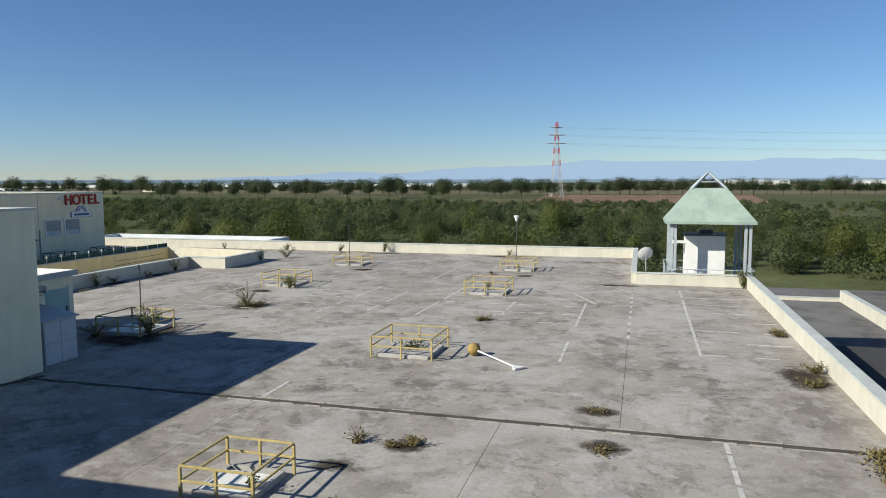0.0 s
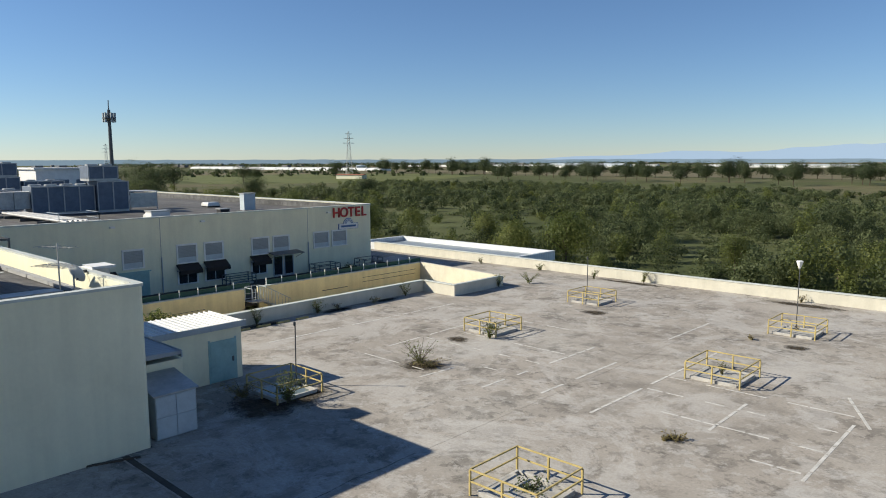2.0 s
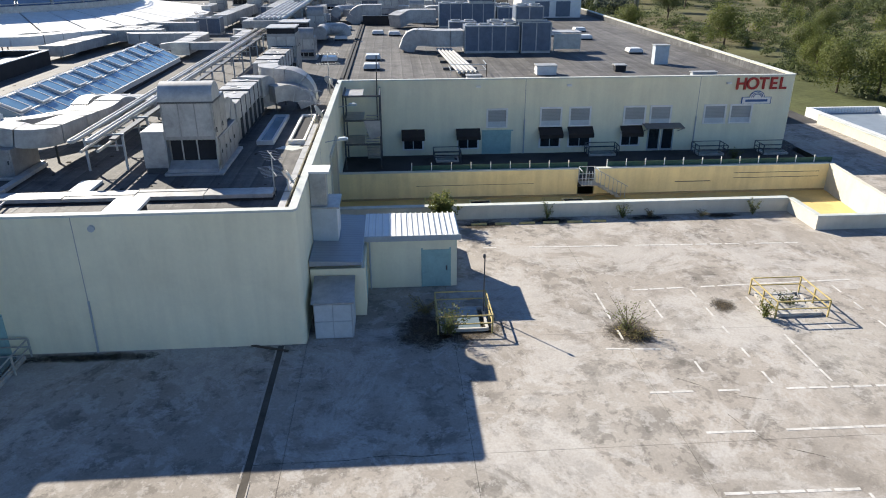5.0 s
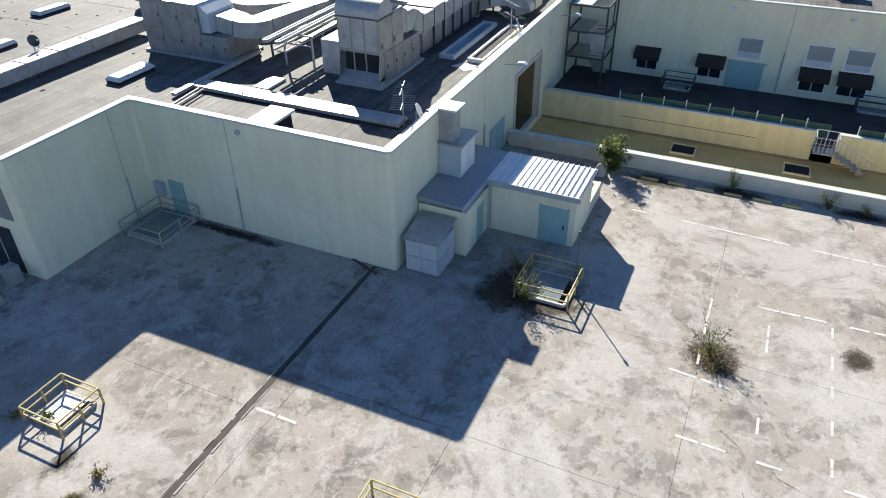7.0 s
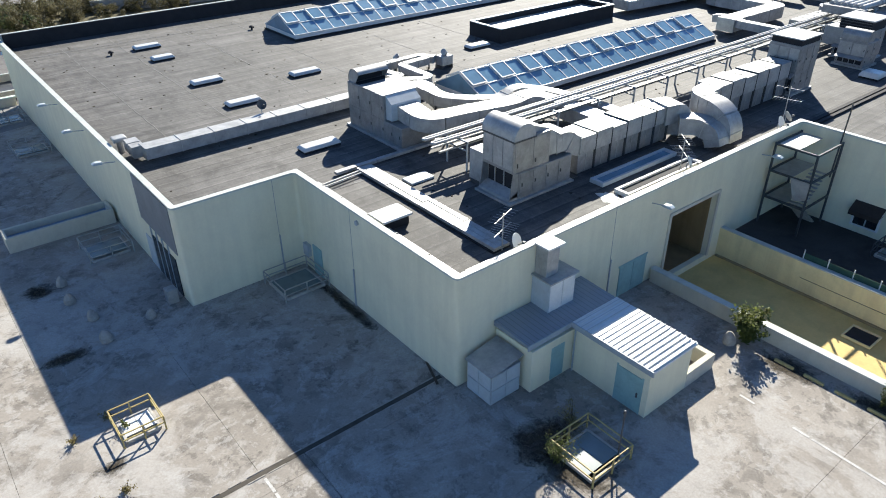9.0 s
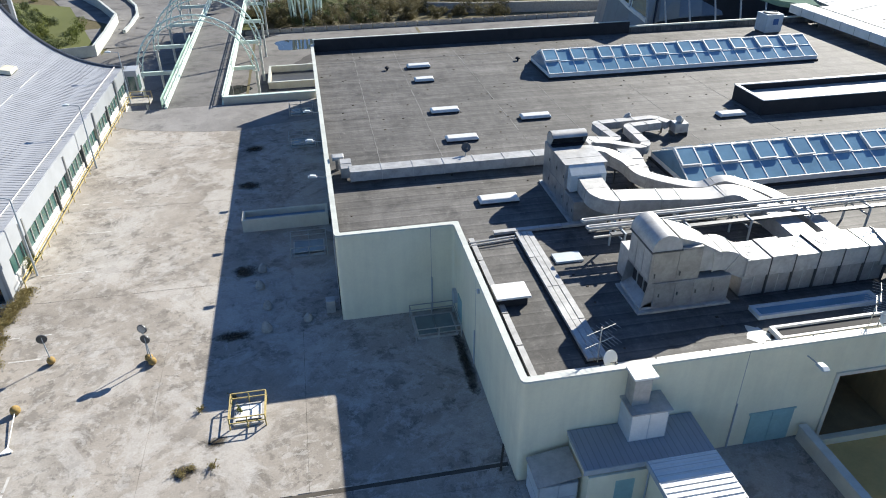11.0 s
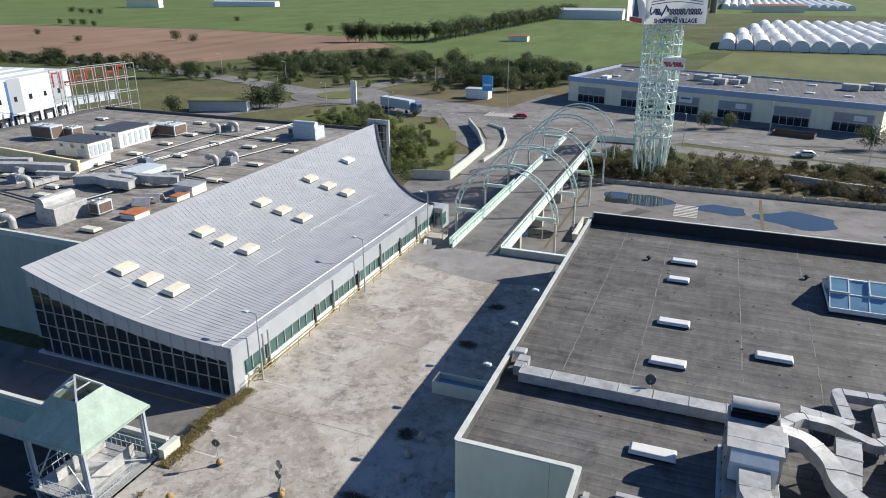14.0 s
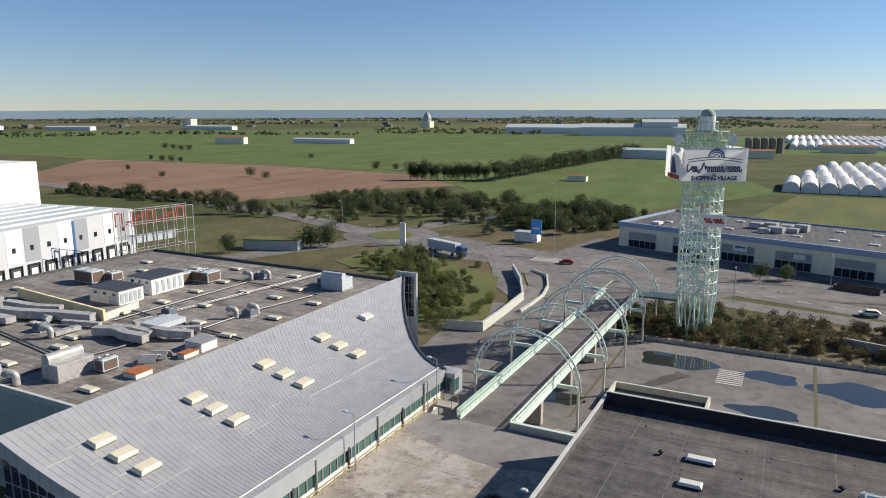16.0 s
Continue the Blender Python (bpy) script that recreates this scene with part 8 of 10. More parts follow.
sheet("field_west", [(-1600, 150), (-520, 120), (-560, 280), (-1500, 500)], .06, M_TAN, "dry stubble field", "field")
sheet("yard_south", [(-130, -102), (22, -102), (22, -38.5), (-130, -38.5)], .03, M_YARD, "grey asphalt yard with puddles", "yard")
sheet("yard_shops", [(-140, -212), (-78, -212), (-64, -190), (30, -206), (36, -170), (10, -158), (-27, -151), (-80, -141), (-140, -128)], .03, M_YARD, "grey forecourt before the shops", "yard")
sheet("field_lawn", [(-140, -134), (-112, -140), (-100, -160), (-104, -190), (-140, -206)], .075, M_GREEN2, "bright rough lawn beside the shops forecourt", "field")
sheet("yard_docks", [(98, -120), (152, -118), (160, -50), (98, -50)], .03, M_YARD, "grey loading yard", "yard")


def road(name, pts, w, dz=.06, mat=M_ROAD, label="grey asphalt road"):
    b = B()
    P = [Vector((x, y, 0)) for x, y in pts]
    for i in range(len(P) - 1):
        d = (P[i + 1] - P[i]).normalized()
        s = Vector((-d.y, d.x, 0)) * w / 2
        q = [P[i] + s, P[i] - s, P[i + 1] - s, P[i + 1] + s]
        b.add([(p.x, p.y, GZ + dz) for p in q], [(0, 1, 2, 3)])
        if i:
            b.add([(P[i].x + w / 2 * math.cos(2 * math.pi * k / 14), P[i].y + w / 2 * math.sin(2 * math.pi * k / 14), GZ + dz - .003) for k in range(14)], [tuple(range(14))])
    return struct(name, b, mat, label, "road")


road("road_main", [(-420, -70), (-80, -135), (-51, -140.5), (-27, -146.5), (0, -153), (40, -160), (85, -172)], 9)
road("road_service", [(-400, -52), (-78, -121), (-50, -131), (-12, -137), (10, -143), (24, -152)], 7, .05)
road("road_ramp", [(8, -108), (22, -118), (33, -130), (40, -146), (48, -160)], 8, .09)
road("road_inner", [(22, -60), (26, -88), (31, -112)], 9, .05)
road("road_field", [(110, -180), (160, -200), (230, -216), (420, -240), (700, -280)], 11, .12)
road("road_east", [(98, -165), (112, -140), (122, -118), (140, -112)], 10, .08)
road("road_south", [(97, -190), (90, -225), (70, -250)], 9, .08)
sheet("road_junction", [(23, -86), (10, -98), (-4, -126), (-22, -146), (8, -166), (36, -174), (78, -186), (96, -160), (72, -153), (48, -152), (37, -150), (28, -140), (22, -126), (20, -106)], .04, M_ROAD, "wide grey asphalt junction below the bridge", "road")
ring = B()
for k in range(36):
    a0, a1 = 2 * math.pi * k / 36, 2 * math.pi * (k + 1) / 36
    ring.add([(97 + r * math.cos(a), -178 + r * math.sin(a), GZ + .14) for r, a in ((8, a0), (17, a0), (17, a1), (8, a1))], [(0, 1, 2, 3)])
struct("road_roundabout", ring, M_ROAD, "grey asphalt roundabout", "road")
sheet("verge_roundabout", [(97 + 8 * math.cos(2 * math.pi * k / 24), -178 + 8 * math.sin(2 * math.pi * k / 24)) for k in range(24)], .25, M_GREEN2, "grass island of the roundabout", "verge")
lines = B()
for x in range(-78, 30, 7):
    yy = -140.5 - (x + 51) * .25
    lines.beam((x, yy, GZ + .075), (x + 3, yy - .75, GZ + .075), .25, .012)
for k in range(8):
    lines.box(30 + k * 1.1, 30.5 + k * 1.1, -166, -160, GZ + .07, GZ + .08)
    lines.box(-26 - k * .0, -22, -84 - k * .9, -83.6 - k * .9, GZ + .035, GZ + .045)
for xa, ya, xb, yb in ((8, -160, 34, -166), (36, -167, 60, -173), (14, -148, 34, -154), (40, -157, 62, -163), (2, -120, 10, -134), (12, -137, 22, -150), (14, -106, 17, -122), (60, -168, 80, -176)):
    for k in range(6):
        lines.beam((xa + (xb - xa) * k / 6, ya + (yb - ya) * k / 6, GZ + .1), (xa + (xb - xa) * (k + .6) / 6, ya + (yb - ya) * (k + .6) / 6, GZ + .1), .22, .02)
struct("trim_road_lines", lines, M_LINE, "white dashed road lines and crossing stripes", "line marking")
M_TAR = asphalt_mat("tar_patch", .55)
rngy = np.random.default_rng(3)
for x, y, L, w, a in ((-8, -62, 16, 1.2, 80), (-22, -70, 22, .8, 5), (-40, -60, 14, 1.6, 20), (-14, -80, 12, 2.4, 60), (4, -128, 14, 1.2, 70), (16, -152, 20, 1.0, 20), (-20, -158, 24, 1.1, 14), (-48, -150, 18, 1.6, 14), (-36, -168, 16, 2.2, 16), (40, -164, 14, 1.8, 15)):
    ca, sa = math.cos(radians(a)), math.sin(radians(a))
    prof = [(L * (k / 8 - .5), w * rngy.uniform(.35, .6)) for k in range(9)]
    pts = prof + [(u, -v * rngy.uniform(.7, 1.2)) for u, v in prof[::-1]]
    struct("trim_tar_patch", B().prism([(x + u * ca - v * sa, y + u * sa + v * ca) for u, v in pts], GZ + .03, GZ + .068), M_TAR, "darker tar repair patch on the asphalt", "tar patch")
M_WATER = NT("puddle_water", 0.04, 0, 0.6)
M_WATER.color((0.03, 0.035, 0.035))
M_WATER = M_WATER.m
for x, y, rx, ry in ((-14.5, -91, 6.5, 4.0), (-30, -90, 4.5, 2.8), (-30, -74.5, 5.0, 2.4), (-42.5, -88.5, 6.5, 4.5), (-2, -66, 3, 2.5), (-60, -84, 5, 2.5)):
    pts = [(x + rx * (1 + .18 * math.sin(3 * a + x)) * math.cos(a), y + ry * (1 + .15 * math.cos(4 * a + y)) * math.sin(a)) for a in (2 * math.pi * k / 28 for k in range(28))]
    struct("water_puddle", B().prism(pts, GZ + .03, GZ + .036), M_WATER, "still rain puddle on the asphalt yard", "puddle")
struct("trim_yard_gully", B().box(-36.8, -36.3, -99, -70, GZ + .03, GZ + .05).box(-5, -4.6, -99, -60, GZ + .03, GZ + .05), M_TAN, "sandy drainage seam in the yard", "seam")
for k in range(40):
    t = thing("planter_box", (-1.5 - k * 2.3, -101, GZ), "low concrete planter with small dry plants", "planter", "yard planters")
    part("box", B().box(-1.05, 1.05, -.5, .5, 0, .8), CONC, t)
    part("soil", B().box(-.95, .95, -.4, .4, .8, .84), M_SOIL, t)
pit = thing("yard_pit", (-15.2, -69.6, GZ), "light pit in the yard, low cream walls round a dark plate", "light well")
for x0, x1, y0, y1 in ((-7.2, 7.2, 4.2, 4.5), (-7.2, 7.2, -4.5, -4.2), (-7.2, -6.9, -4.2, 4.2), (6.9, 7.2, -4.2, 4.2)):
    w_ = part("wall", B().box(x0, x1, y0, y1, 0, 1.05), M_CREAM_WALL, pit)
    part("coping", B().box(x0 - .05, x1 + .05, y0 - .05, y1 + .05, 1.05, 1.13), M_COPING, w_)
# Dark plate at yard level draws the shade down in the pit.
part("grating", B().box(-6.9, 6.9, -4.2, 4.2, .02, .08), M_STEEL_DARK, pit)
wall("wall_retaining_south", B().prism([(-130, -95), (-70, -106), (-52, -108.5), (-41, -111.5), (-41, -112), (-52, -109), (-70, -106.5), (-130, -95.5)], GZ, GZ + 2.2), CONC, "pale concrete retaining wall")
RC = [(29.8, -89.3), (22.6, -91), (22.9, -102.4), (23.8, -117), (29.9, -131.3), (37.3, -145)]
RI = [(20.6, -107), (20.4, -113), (20.6, -122), (22.4, -131), (26.4, -142), (32.2, -146.8)]
for nm, pts, h in (("wall_ramp_curve", RC, 2.0), ("wall_ramp_outer", RI, .8)):
    cw = B()
    for (xa, ya), (xb, yb) in zip(pts, pts[1:]):
        cw.add([(xa, ya, GZ), (xb, yb, GZ), (xb, yb, GZ + h), (xa, ya, GZ + h), (xa + .5, ya, GZ), (xb + .5, yb, GZ), (xb + .5, yb, GZ + h), (xa + .5, ya, GZ + h)],
               [(0, 1, 2, 3), (7, 6, 5, 4), (0, 4, 5, 1), (3, 2, 6, 7), (1, 5, 6, 2), (0, 3, 7, 4)])
    wall(nm, cw, M_COPING, "pale curved ramp wall")
road("road_curve", [(20.5, -96), (21.4, -108), (22.0, -119), (25.6, -131), (31.5, -143.5), (38, -150)], 4.2, .16)
sheet("verge_island", [(89, -133), (88, -162), (70, -153), (38, -136), (25, -99), (37, -90), (50, -112)], .12, M_GREEN2, "overgrown grass island by the ramp", "verge")
sheet("verge_south", [(-120, -127), (-4, -126), (-4, -103), (-120, -103)], .022, M_TAN, "dark earth bank below the road", "verge")
M_STRIPE = field_mat("striped_vegetable_rows", (0.1, 0.14, 0.03), (0.2, 0.22, 0.06), 0.04)
sheet("field_vegetables", [(-80, -214), (-330, -214), (-330, -330), (-103, -330)], .12, M_STRIPE, "bright striped vegetable field", "field")
rows = B()
for k in range(34):
    rows.beam((-84 - k * 3.4, -216, GZ + .2), (-104 - k * 3.4, -326, GZ + .2), 1.3, .3)
tagged(part("crop_rows", rows, M_LEAF_YEL), "rows of pale green crops", "crop rows", "", "stuff")
struct("water_puddle", B().prism([(-76 + 5.5 * math.cos(k * .35), -174 + 2.2 * math.sin(k * .35)) for k in range(18)], GZ + .03, GZ + .036), M_WATER, "still rain puddle on the parking lot", "puddle")
for k in range(9):
    t = thing("planting_strip", (-92 - k * 4.5, -186 + k, GZ), "narrow planted kerb strip on the parking lot", "planting strip", "lot strips", 12)
    part("kerb", B().box(-1.0, 1.0, -7, 7, 0, .2), CONC, t)
    part("soil", B().box(-.85, .85, -6.8, 6.8, .2, .24), M_SOIL, t)

# ---- shops across the road ----
shops = thing("retail_block", (20.5, -196, GZ), "long cream retail block with blue-grey fascia and shopfronts", "building", "", math.degrees(math.atan2(26, -87)))
LB, DB = 91.0, 40.0
M_FASCIA = worn("blue_grey_fascia", (.3, .37, .5), .12, .6, 6, .5)
part("wall", B().box(0, LB, 0, DB, 0, 6.4), M_CREAM, shops)
part("fascia", B().box(-.3, LB + .3, -.35, .4, 6.4, 8.0), M_FASCIA, shops, "blue-grey fascia band")
part("fascia", B().box(-.3, .1, .4, DB, 6.4, 8.0), M_FASCIA, shops)
part("fascia", B().box(0.1, LB, DB - .3, DB, 6.4, 7.7), M_FASCIA, shops)
part("roof", B().box(.1, LB, .4, DB - .3, 6.4, 7.2), M_ROOF_DARK, shops)
for k in range(6):
    x0 = 3.5 + k * 15.2
    fr = part("shopfront", B().box(x0, x0 + 9.8, -.12, 0, 0, 5.2), M_LOCKER, shops, "glazed shopfront with pale shutters")
    for j in range(5):
        part("pane", B().box(x0 + .2 + j * 1.9, x0 + 1.95 + j * 1.9, -.17, -.12, .2, 2.5), M_GLASS_DARK, fr)
    part("shutter", B().box(x0 + .3, x0 + 9.5, -.2, -.12, 2.8, 5.0), M_SHUTTER, fr)
    if k % 2:
        part("poster", B().box(x0 + 5, x0 + 8, -.24, -.2, 3.2, 4.6), M_WHITE, fr)
part("shop_sign", B().box(37.5, 41.5, -.5, -.4, 3.4, 5.4), M_WHITE, shops, "white shop sign")
part("shop_sign_band", B().box(38, 41, -.54, -.5, 4.4, 4.9), M_BLUE, shops)
for k in range(9):
    x, y = 8 + (k * 37) % 76, 8 + (k * 13) % 28
    part("roof_unit", B().box(x, x + 2.5 + k % 3, y - 1.6, y + 1.6, 7.2, 8.0 + .5 * (k % 3)), M_GALV if k % 3 else M_WHITE, shops, "", .05)
for k in range(4):
    part("roof_duct", B().box(34 + k * 4.2, 37.6 + k * 4.2, 20 + k, 23 + k, 7.2, 9.0 + .3 * (k % 2)), M_GALV, shops, "", .1)
for k in range(8):
    part("roof_light", B().box(6 + k * 10, 8.5 + k * 10, 30, 31.5, 7.2, 7.6), M_DOMEW, shops, "", .1)
    part("roof_light", B().box(9 + k * 10, 11.5 + k * 10, 13, 14.5, 7.2, 7.6), M_DOMEW, shops, "", .1)
pen = thing("pallet_pen", (-46, -162, GZ), "low brown pen of pallets on the forecourt", "pen", "", -15)
for y in (-1.6, 1.6):
    part("fence_panel", B().box(-5, 5, y - .06, y + .06, 0, 1.1), M_BARK, pen)
for x in (-5, 5):
    part("fence_panel", B().box(x - .06, x + .06, -1.54, 1.54, 0, 1.1), M_BARK, pen)

# ---- east mall wing behind the silver hall ----
east = thing("east_mall_wing", (31, -76, GZ), "large flat-roofed mall wing with grey bitumen roof", "building")
part("wall", B().box(0, 66, 0, 65, 0, 12.4), worn("pale_green_cladding", (.42, .47, .4), .15, .6, 6, .7, streak=.1), east)
part("roof", B().box(.4, 65.6, .4, 64.6, 12.4, 12.5), roof_mat("brown_grey_roof", (0.19, 0.175, 0.155), (0.3, 0.278, 0.25)), east)
for x0, x1, y0, y1 in ((0, 66, 0, .4), (0, 66, 64.6, 65), (65.6, 66, .4, 64.6), (0, .4, .4, 64.6)):
    part("roof_edge", B().box(x0, x1, y0, y1, 12.4, 13.0), M_COPING if y0 > 1 else M_STEEL_DARK, east)
part("screen_wall", B().prism([(53.9, 38.7), (28.7, 41.4), (28.7, 41.8), (53.9, 39.1)], 12.5, 14.2), M_YELLOW_WALL, east, "ochre screen wall on the roof")
part("screen_wall", B().prism([(28.7, 41.4), (29.1, 41.4), (30.6, 34.2), (30.2, 34.2)], 12.5, 13.6), M_COPING, east, "pale return of the screen wall")
E_Z = 5.5
for x, y, sx, sy, h in ((68.4, -43.4, 7.2, 4.8, 2.4), (68.2, -51.5, 5.6, 7.0, 2.8)):
    t = thing("plant_shed", (x, y, E_Z), "white plant shed with arched louvres on the roof", "plant room", "roof sheds")
    part("wall", B().box(-sx / 2, sx / 2, -sy / 2, sy / 2, 0, h), M_WHITE, t, "", .03)
    part("roof", B().box(-sx / 2 - .2, sx / 2 + .2, -sy / 2 - .2, sy / 2 + .2, h, h + .12), M_STEEL_DARK, t)
    for k in range(5):
        part("louvre", B().box(-sx / 2 - .06, -sx / 2, -sy / 2 + .5 + k * sy / 5.6, -sy / 2 + 1.1 + k * sy / 5.6, .3, h - .5), M_GREYSTEEL, t)
    for k in range(3):
        part("small_window", B().box(-sx / 2 + .8 + k * sx / 3.2, -sx / 2 + 1.5 + k * sx / 3.2, sy / 2, sy / 2 + .05, h - .9, h - .45), M_GLASS_DARK, t)
    part("door", B().box(-sx / 2 + .6, -sx / 2 + 2.4, sy / 2, sy / 2 + .06, .05, 1.4), M_LOCKER, t)
M_RUST = worn("brown_coil_fins", (.16, .11, .085), .3, 2, 12, .7)


def coil_unit(x, y, sx, sy, h):
    """A pale roof unit with brown coil faces and two fans on top."""
    t = thing("coil_unit", (x, y, E_Z), "pale roof unit with brown coil faces", "air conditioner", "east roof units")
    part("body", B().box(-sx / 2, sx / 2, -sy / 2, sy / 2, .25, h), M_LOCKER, t, "", .03)
    part("skid", B().box(-sx / 2 + .1, sx / 2 - .1, -sy / 2 + .1, sy / 2 - .1, 0, .25), M_STEEL_DARK, t)
    part("coil", B().box(-sx / 2 + .2, sx / 2 - .2, sy / 2, sy / 2 + .04, .4, h - .2), M_RUST, t)
    part("coil", B().box(-sx / 2 - .04, -sx / 2, -sy / 2 + .2, sy / 2 - .2, .4, h - .2), M_RUST, t)
    for s in (-1, 1):
        smooth(part("fan_ring", B().lathe((0, s * sy / 4, h), [(.5, 0), (.5, .14), (.43, .16), (.4, .04)], 14), M_GALV_DULL, t))


coil_unit(68.0, -57.5, 2.6, 3.6, 2.0)
coil_unit(64.8, -59.8, 4.0, 3.2, 2.1)
coil_unit(83.6, -49.6, 5.0, 2.6, 2.4)
coil_unit(80.4, -52.2, 2.4, 2.4, 1.8)
ahu(40.3, -66.6, 4.6, 3.2, 2.1, E_Z, "x", M_LOCKER, "pale blue-grey roof air handler", 3, False)
coil_unit(43.8, -68.0, 1.8, 2.6, 1.5)
ahu(44.2, -17.6, 3.0, 4.8, 2.0, E_Z, "y", M_GALV, "galvanised air handler with half-round top", 3, False)
coil_unit(41.4, -20.6, 1.6, 2.2, 1.7)
EW = "chunky pale ducts on the east roof"
for pts, w, h in (([(77.5, -28.2, 6.5), (71.3, -29.2, 6.5), (66.0, -31.4, 6.4), (60.4, -33.0, 6.3)], 1.5, 1.2), ([(79, -31.6, 6.5), (72, -32.0, 6.5), (68.5, -33.6, 6.4)], 1.3, 1.1), ([(74.5, -26.4, 6.3), (70.0, -26.6, 6.3)], 1.6, .9), ([(59.1, -25.8, 6.0), (58.9, -29.6, 6.0)], 1.0, .6),
                  ([(54.0, -28.4, 6.5), (51.2, -29.8, 6.5), (48.4, -29.0, 6.5), (45.0, -29.4, 6.4)], 1.3, 1.1), ([(53.0, -30.6, 6.4), (50.0, -31.6, 6.4), (46.0, -31.4, 6.3)], 1.1, .9), ([(47.0, -32.6, 6.4), (44.0, -32.2, 6.6), (41.0, -33.8, 6.3)], 1.2, 1.0),
                  ([(45.6, -34.2, 6.2), (42.4, -36.6, 6.2)], 1.0, .8), ([(52.6, -33.8, 6.2), (51.6, -38.6, 6.2)], .9, .6), ([(84.5, -31.5, 6.6), (80.5, -31.0, 6.6)], 2.0, 1.5), ([(63.0, -30.0, 6.1), (57.0, -31.6, 6.1)], .8, .6)):
    duct(pts, w, h, EW, M_GALV, step=1.1, base=E_Z)
for x, y in ((71.3, -30.4), (66.4, -29.8), (50.6, -30.6), (46.8, -30.4), (75.0, -30.0), (43.4, -34.4)):
    smooth(part("drum", B().tube([(0, -.6, .7), (0, .6, .7)], .55, 14), M_GALV, thing("duct_drum", (x, y, E_Z), "round sheet drum between the ducts", "duct", "duct drums", 20 + x)))
t = thing("flat_plenum", (48.8, -35.8, E_Z), "wide flat pale plenum box on feet", "duct box")
part("box", B().box(-1.7, 1.7, -2.6, 2.6, .5, 1.3), M_LOCKER, t, "", .03)
for x, y in ((-1.5, -2.4), (1.5, -2.4), (-1.5, 2.4), (1.5, 2.4)):
    part("foot", B().box(x - .06, x + .06, y - .06, y + .06, 0, .5), M_STEEL_DARK, t)
t = thing("white_roof_box", (37.3, -31.8, E_Z), "low white boxed roof plant", "roof box")
part("box", B().box(-1.5, 1.5, -1.4, 1.4, 0, 1.2), M_WHITE, t, "", .03)
part("lid", B().box(-1.6, 1.6, -1.5, 1.5, 1.2, 1.3), M_GALV_DULL, t)
for dy in (0, 1.7):
    t = thing("bent_sheet", (38.6, -26.4 + dy, E_Z), "folded silver sheet cowl lying on the roof", "sheet", "folded sheets", 25)
    part("sheet", B().extrude([(-1.2, 0), (-.4, 1.1), (.5, 1.3), (1.3, .5), (1.3, .4), (.5, 1.2), (-.35, 1.02), (-1.1, 0)], -1.1, 1.1, "x"), M_GALV, t)
M_ORANGE = worn("rusty_orange_sheet", (.42, .15, .06), .35, 2, 9, .8)
for x, y, sx, sy in ((36.7, -21.2, 2.2, 2.4), (36.5, -28.8, 1.2, 2.4)):
    t = thing("rusty_box", (x, y, E_Z), "white roof box with a rusty orange top", "roof box", "rusty boxes")
    part("box", B().box(-sx / 2, sx / 2, -sy / 2, sy / 2, 0, .6), M_WHITE, t)
    part("top", B().box(-sx / 2 - .1, sx / 2 + .1, -sy / 2 - .1, sy / 2 + .1, .6, .72), M_ORANGE, t, "rusty orange sheet", .03)
for x, y in ((58.0, -64.2), (55.6, -66.4), (59.1, -25.4), (43.0, -44.4), (41.4, -47.2), (46.4, -12.6), (51.6, -13.6)):
    round_duct([(x, y, 5.6), (x, y, 6.9), (x + .9, y + .5, 7.1), (x + 1.1, y + .6, 6.7)], .42, "round cowl vent pipe on the east roof", base=E_Z)
for x, y in ((41.9, -46.2), (57.4, -66.0), (63.5, -27.0), (53.4, -41.0)):
    chiller(x, y, 1.6, 1.6, 1.1, E_Z, 1)
for x, y in ((59.9, -45.4), (52.3, -46.9), (52.4, -56.4), (61.2, -60.3), (37.6, -46.6), (66.8, -69.6), (52.4, -69.8), (37.3, -56.0), (54.1, -23.1), (56.2, -26.6), (66.9, -28.4), (54.1, -16.2), (37.6, -15.3), (37.8, -37.1), (60.4, -53.0), (45.4, -56.0), (45.6, -62.0), (74, -66.0), (60.6, -38.2), (82, -60), (90, -40), (88, -66), (62.4, -20.4), (72, -20.6), (46, -39.6)):
    roof_dome(x, y, 2.2, 1.2, E_Z, M_DOME, .3, 0, "cream rectangular roof light on the east roof", "east roof lights")
for p, q, r in (((55.2, -35.6), (49.2, -75.0), .16), ((54.6, -35.6), (48.4, -75.0), .1), ((49.3, -12.7), (46.4, -29.0), .14), ((43.0, -44.3), (43.3, -33.7), .14), ((43.4, -46.0), (40.5, -60.0), .12), ((58.0, -34.6), (57.0, -62.0), .12), ((33.0, -36.5), (60.0, -39.5), .14), ((62, -62.5), (40, -60.5), .1), ((70, -24), (50, -20.6), .12)):
    struct("trim_east_pipe", B().tube([(*p, E_Z + .25), (*q, E_Z + .25)], r, 6), M_STEEL_DARK, "dark pipe run across the east roof", "pipe")

